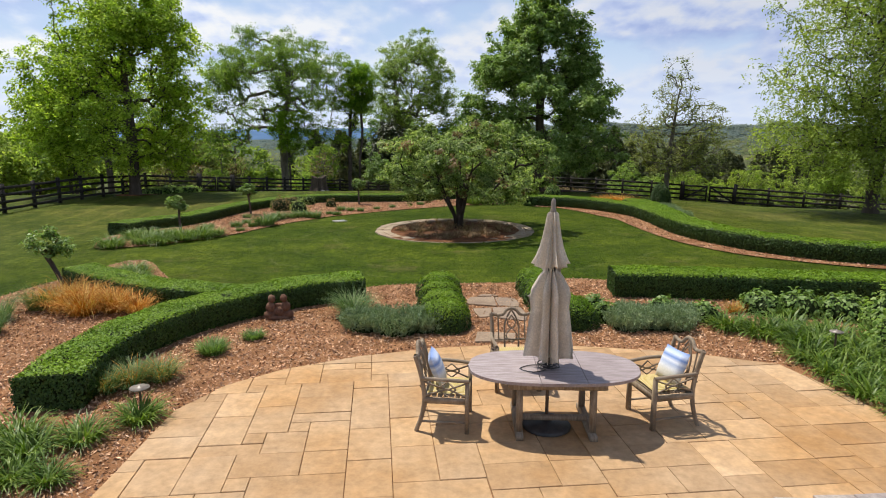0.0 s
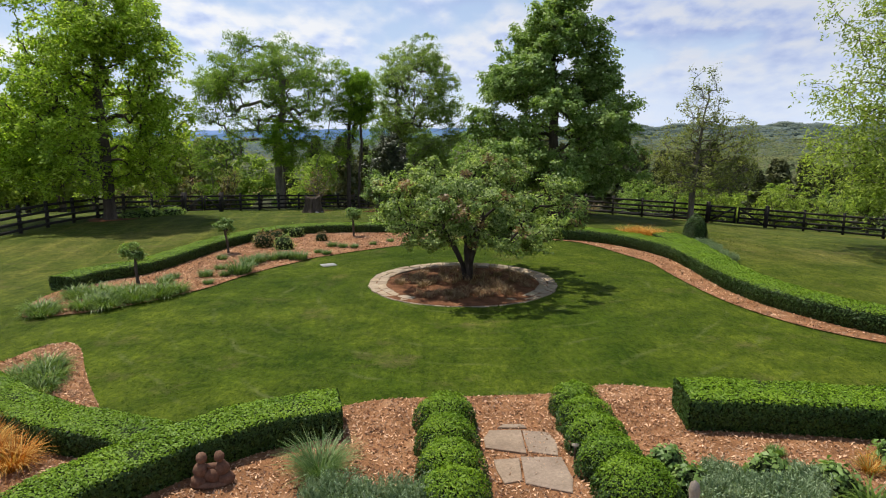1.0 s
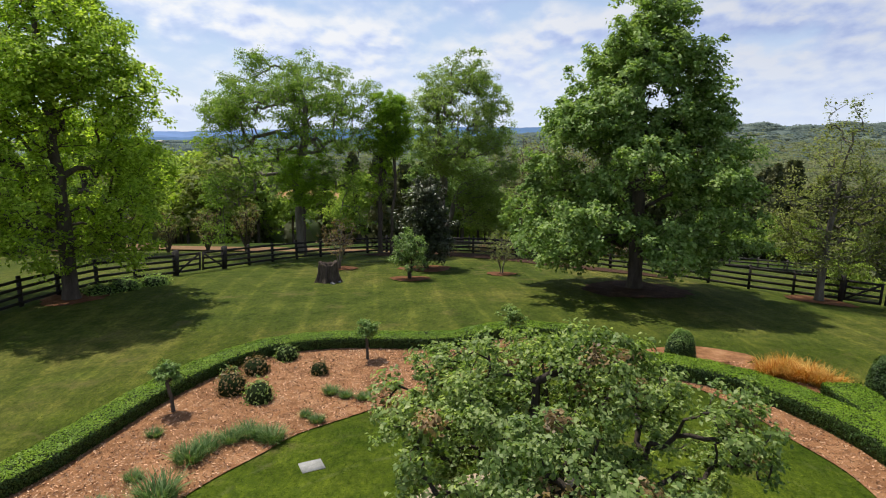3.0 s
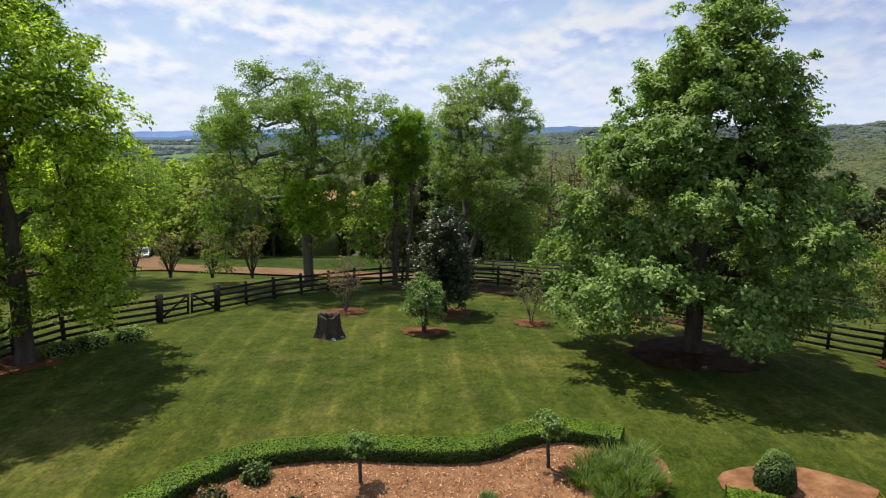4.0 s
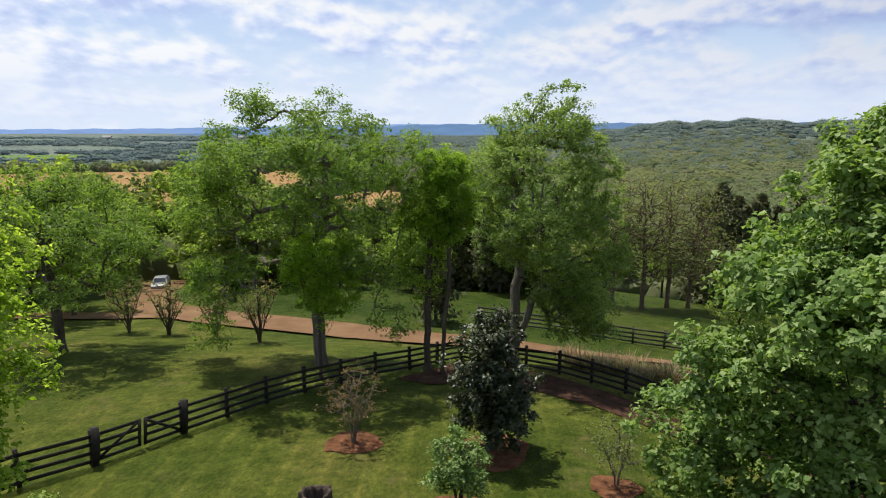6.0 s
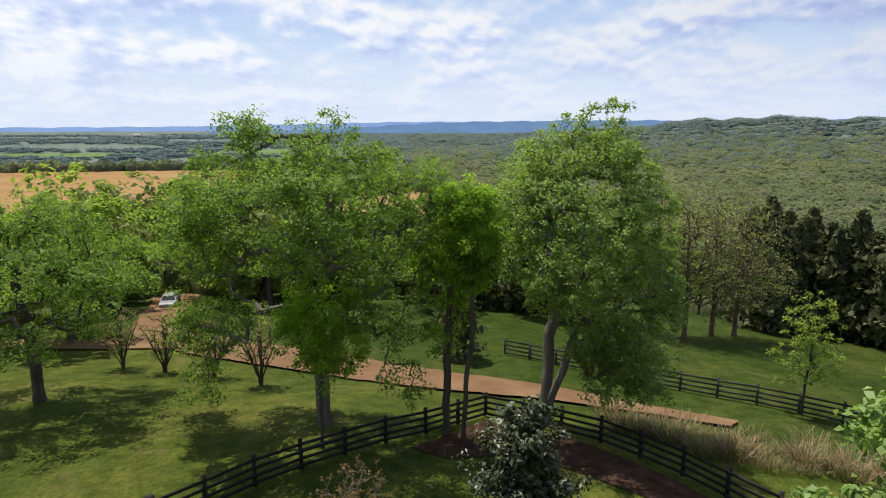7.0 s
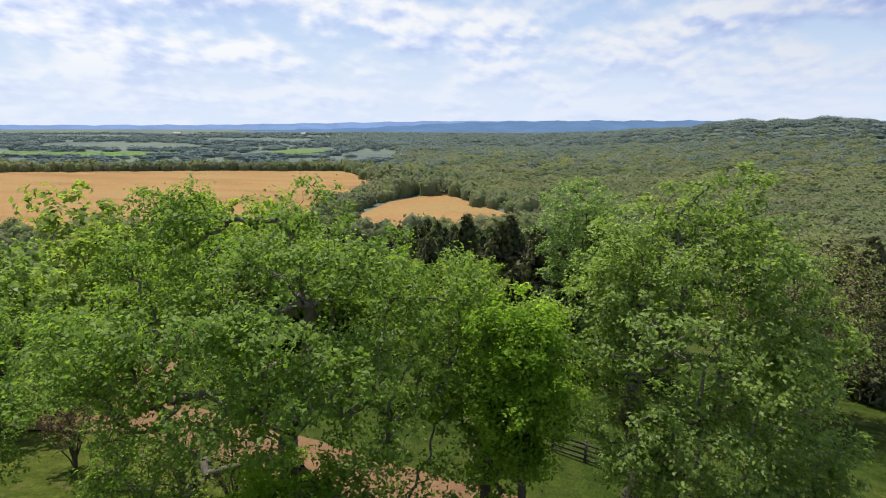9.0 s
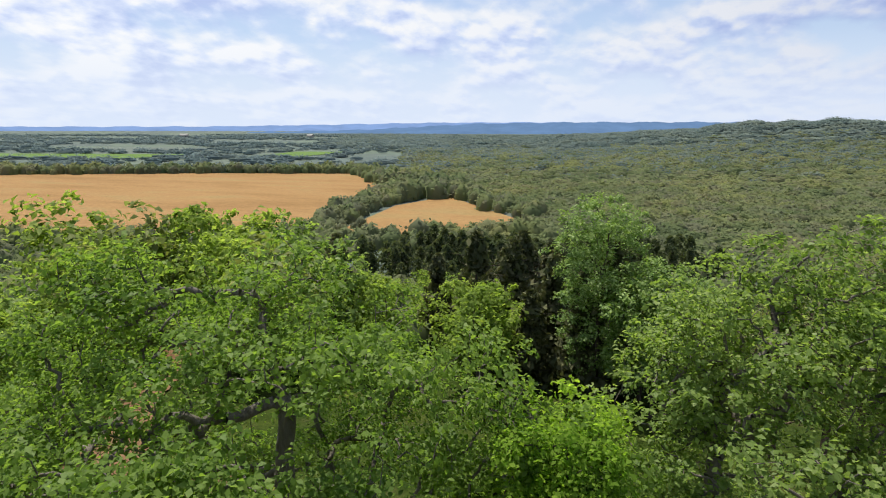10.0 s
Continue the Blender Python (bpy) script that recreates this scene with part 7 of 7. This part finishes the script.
def stone(parent, name, poly, z, thick, mat, rng, edge=0.012):
    """One flat stone with its own edges, from a polygon that runs counter-clockwise."""
    p = np.asarray(poly, float)
    c = p.mean(0)
    n = len(p)
    inner = c + (p - c) * (1 - edge / np.linalg.norm(p - c, axis=1, keepdims=True))
    dz = rng.normal(0, 0.003)
    tilt = rng.normal(0, 0.004, 2)
    h = lambda q: z + dz + (q - c) @ tilt
    v = np.concatenate([np.column_stack([p, np.full(n, z - thick)]), np.column_stack([p, h(p) - 0.006]), np.column_stack([inner, h(inner)])])
    faces = [(i, (i + 1) % n, n + (i + 1) % n, n + i) for i in range(n)] + [(n + i, n + (i + 1) % n, 2 * n + (i + 1) % n, 2 * n + i) for i in range(n)]
    me = bpy.data.meshes.new(name)
    me.from_pydata(v.tolist(), [], faces + [tuple(range(2 * n, 3 * n))])
    me.materials.append(mat)
    ob = new(name, me)
    ob.parent = parent
    return ob


def clip(poly, hull):
    """The part of a polygon inside a convex counter-clockwise hull."""
    out = [tuple(p) for p in poly]
    for (ax, ay), (bx, by) in zip(hull, hull[1:] + hull[:1]):
        src, out = out, []
        for (px, py), (qx, qy) in zip(src, src[1:] + src[:1]):
            sp = (bx - ax) * (py - ay) - (by - ay) * (px - ax)
            sq = (bx - ax) * (qy - ay) - (by - ay) * (qx - ax)
            if sp >= 0:
                out.append((px, py))
            if sp * sq < 0:
                t = sp / (sp - sq)
                out.append((px + (qx - px) * t, py + (qy - py) * t))
        if len(out) < 3:
            return []
    return out


PATIO = [(-3.4, 2.2), (6.4, 2.2), (6.1, 5.0), (5.5, 7.4), (5.38, 8.82), (4.76, 9.06), (3.8, 9.44), (2.6, 9.68), (1.1, 9.84), (-0.2, 9.63), (-1.3, 9.26), (-2.4, 8.7), (-3.03, 8.1), (-3.4, 7.32)]


def patio():
    rng = np.random.default_rng(21)
    bm = bmesh.new()
    vs = [bm.verts.new((x, y, 0.028)) for x, y in PATIO]
    bm.faces.new(vs)
    me = bpy.data.meshes.new("patio")
    bm.to_mesh(me)
    bm.free()
    me.materials.append(M_JOINT)
    base = tagged(new("pavement", me), "buff sandstone slab patio in a random pattern", "patio", kind="structure")
    u, ang = 0.24, radians(6)
    ca, sa = math.cos(ang), math.sin(ang)
    cols, rows = 52, 42
    used = np.zeros((rows, cols), bool)
    sizes = [(2, 2), (3, 2), (3, 2), (2, 3), (3, 2), (3, 1), (4, 2), (2, 3), (2, 1)]
    for r in range(rows):
        for c in range(cols):
            if used[r, c]:
                continue
            for w, h in [sizes[i] for i in rng.permutation(len(sizes))] + [(1, 1)]:
                if r + h <= rows and c + w <= cols and not used[r : r + h, c : c + w].any():
                    break
            used[r : r + h, c : c + w] = True
            g = 0.003
            x0, y0, x1, y1 = c * u + g, r * u + g, (c + w) * u - g, (r + h) * u - g
            quad = [(-4.4 + ca * px - sa * py, 1.4 + sa * px + ca * py) for px, py in ((x0, y0), (x1, y0), (x1, y1), (x0, y1))]
            poly = clip(quad, PATIO)
            if len(poly) >= 3 and np.ptp(np.array(poly), 0).min() > 0.03:
                stone(base, "slab", poly, FLOOR, 0.03, M_SLAB, rng, 0.006)
    # rough coping stones of the low house step
    step = thing("coping", "rough pale stone edging beside the patio slabs", "edging", kind="structure")
    x = 2.7
    while x < 6.3:
        w = rng.uniform(0.28, 0.5)
        y0 = 4.95 + 0.07 * (x - 2.7)
        j = rng.uniform(-0.025, 0.025, 8)
        stone(step, "coping_stone", [(x + 0.008, y0 + j[0]), (x + w, y0 + j[1]), (x + w + j[4] * 0.5, y0 + 0.2), (x + w, y0 + 0.4 + j[2]), (x + 0.008 + j[5] * 0.5, y0 + 0.4 + j[3])], FLOOR + 0.035, 0.05, M_COPING, rng, 0.02)
        x += w + 0.01


patio()


def stone_ring():
    rng = np.random.default_rng(9)
    ob = thing("stone_ring", "ring of irregular pale flat stones round the dogwood", "edging")
    cx, cy = 0.43, 23.15
    g = float(land(cx, cy))
    for r0, r1, n in ((2.4, 2.7, 34), (2.7, 2.98, 42)):
        cut = np.linspace(0, 2 * np.pi, n, endpoint=False) + rng.uniform(-0.05, 0.05, n)
        mid = rng.uniform(-0.07, 0.07, n)
        for k in range(n):
            a0, a1 = cut[k] + 0.006, cut[(k + 1) % n] - 0.006 + (2 * np.pi if k == n - 1 else 0)
            s0, s1 = mid[k] * 0.5, mid[(k + 1) % n] * 0.5
            j = rng.uniform(-0.035, 0.035, 6)
            pts = [(r0 + 0.012 + j[0], a0 - s0), (r1 - 0.012 + j[1], a0 + s0), (r1 - 0.008 + j[2], (a0 + a1) / 2), (r1 - 0.012 + j[3], a1 + s1), (r0 + 0.012 + j[4], a1 - s1), (r0 + 0.012 + j[5], (a0 + a1) / 2)]
            stone(ob, "ring_stone", [(cx + r * math.cos(a), cy + r * math.sin(a)) for r, a in pts], g + 0.055, 0.08, M_RING, rng, 0.015)
    a = np.linspace(0, 2 * np.pi, 60, endpoint=False)
    sheet("mulch_ring_8", np.stack([cx + 2.94 * np.cos(a), cy + 2.94 * np.sin(a)], 1), M_PINE_STRAW, "brown mulch inside the ring of stones", "mulch ring", 0.03, 1.0)
    v, f, at = [], [], 0
    for k in range(110):
        r, t = 2.3 * math.sqrt(rng.uniform()), rng.uniform(0, 2 * np.pi)
        bv, bf = blades(rng, 46, 0.12, rng.uniform(0.16, 0.36), 0.012, 0.6, 1.2, 2)
        v.append(bv + np.array([cx + r * math.cos(t), cy + r * math.sin(t), g + 0.02]))
        f.append(bf + at)
        at += len(bv)
    tagged(new("groundcover", mesh_np("groundcover", np.concatenate(v), np.concatenate(f), L_DRYSTEM)), "dry brown tufts of groundcover under the dogwood", "groundcover", kind="stuff")


stone_ring()
rng = np.random.default_rng(31)
path = thing("stepping_path", "flat stepping stones set in the mulch", "path")
for poly in ([(0.52, 12.3), (1.07, 12.16), (1.07, 12.84), (0.6, 12.82), (0.5, 12.6)], [(1.13, 12.2), (1.55, 12.1), (1.58, 12.5), (1.5, 12.8), (1.12, 12.84)], [(0.72, 11.38), (0.93, 11.44), (0.97, 12.0), (0.62, 11.95), (0.62, 11.7)], [(1.02, 11.4), (1.55, 11.16), (1.62, 11.5), (1.58, 12.04), (1.02, 12.02)], [(0.75, 12.93), (1.2, 12.93), (1.15, 13.05), (0.85, 13.06)], [(0.55, 9.95), (1.2, 9.98), (1.25, 10.4), (0.6, 10.45)]):
    p = np.array(poly)
    mid = p.mean(0)
    p = mid + (p - mid) * 1.04
    p = p + rng.normal(0, 0.012, p.shape)
    area = np.sum(p[:, 0] * np.roll(p[:, 1], -1) - np.roll(p[:, 0], -1) * p[:, 1])
    stone(path, "flagstone", p if area > 0 else p[::-1], 0.055, 0.05, M_FLAG, rng, 0.02)


# ---- loose chips and grass ----
def chips(name, poly, n, size, seed, label, avoid=None):
    rng = np.random.default_rng(seed)
    p = grow_scatter(poly, n, seed)
    if avoid is not None:
        p = p[~inside(avoid, p)]
    c = np.column_stack([p, land(p[:, 0], p[:, 1]) + rng.uniform(0.024, 0.05, len(p))])
    v, f = leaf_quads(rng, c, size, size * 0.36, 1.4, 0.0, None, 0.05)
    tagged(new(name, mesh_np(name, v, f, M_CHIP)), label, "mulch", kind="stuff")


chips("mulch_chips", np.array([q for q in BED_FRONT]), 160000, 0.066, 41, "loose bark chips round the patio", np.array(PATIO))
chips("mulch_chips", BED_BACK, 60000, 0.085, 42, "loose bark chips in the curved bed")
chips("mulch_chips", BED_RIGHT, 34000, 0.085, 43, "loose bark chips along the curved hedge")


def grass(name, box, n, size, seed, label, holes):
    rng = np.random.default_rng(seed)
    p = rng.uniform((box[0], box[1]), (box[2], box[3]), (n, 2))
    for h in holes:
        p = p[~inside(h, p)]
    p = p[np.hypot(p[:, 0] - 0.43, p[:, 1] - 23.15) > 3.2]
    m = len(p)
    a = rng.uniform(0, 2 * np.pi, m)
    s = size * rng.uniform(0.5, 1.3, m)
    side = np.stack([np.cos(a), np.sin(a), 0 * a], 1) * (s * 0.16)[:, None]
    tip = np.stack([rng.normal(0, 0.9, m), rng.normal(0, 0.9, m), np.full(m, 0.35)], 1) * (s * 0.75)[:, None]
    base = np.column_stack([p, land(p[:, 0], p[:, 1])])
    v = np.stack([base - side, base + side, base + tip], 1).reshape(-1, 3)
    tagged(new(name, mesh_np(name, v, np.arange(3 * m).reshape(-1, 3), L_LAWN)), label, "grass", kind="stuff")


L_LAWN = leaf_material("lawn_blades", (0.026, 0.045, 0.002), (0.05, 0.074, 0.004), (0.10, 0.118, 0.012), 0.2, 0.8, 0.9, 0.05, 1.15)
HOLES = [BED_FRONT, BED_BACK, BED_RIGHT, np.array(PATIO)]
grass("grass_blades", (-12, 13, 14, 36), 190000, 0.06, 51, "short mown grass of the garden lawn", HOLES)
grass("grass_blades", (-22, 24, 18, 56), 70000, 0.075, 52, "mown grass of the outer lawn", HOLES)


# ---- far barns ----
def barn(x, y, turn, w, d, h):
    z = float(land(x, y))
    ob = thing("barn", "white farm building far off on the plain", "building", (x, y, z), turn, "far barns")
    b = Build()
    b.box((w, d, h), Matrix.Translation((0, 0, h / 2)))
    part("wall", b.mesh("wall", M_CEMENT), None, ob)
    b = Build()
    e, r = 0.6, h * 0.55
    b.add([(-w / 2 - e, -d / 2 - e, h), (w / 2 + e, -d / 2 - e, h), (w / 2 + e, 0, h + r), (-w / 2 - e, 0, h + r), (w / 2 + e, d / 2 + e, h), (-w / 2 - e, d / 2 + e, h)], [(0, 1, 2, 3), (3, 2, 4, 5)])
    part("roof", b.mesh("roof", M_CEMENT), None, ob)
    for k in (-0.25, 0.25):
        b = Build()
        b.box((w * 0.16, 0.2, h * 0.6), Matrix.Translation((k * w, -d / 2 - 0.05, h * 0.3)))
        part("door", b.mesh("door", M_METAL), None, ob)


barn(-1480, 1840, 20, 26, 14, 9)
barn(-1120, 2060, -15, 24, 12, 8)
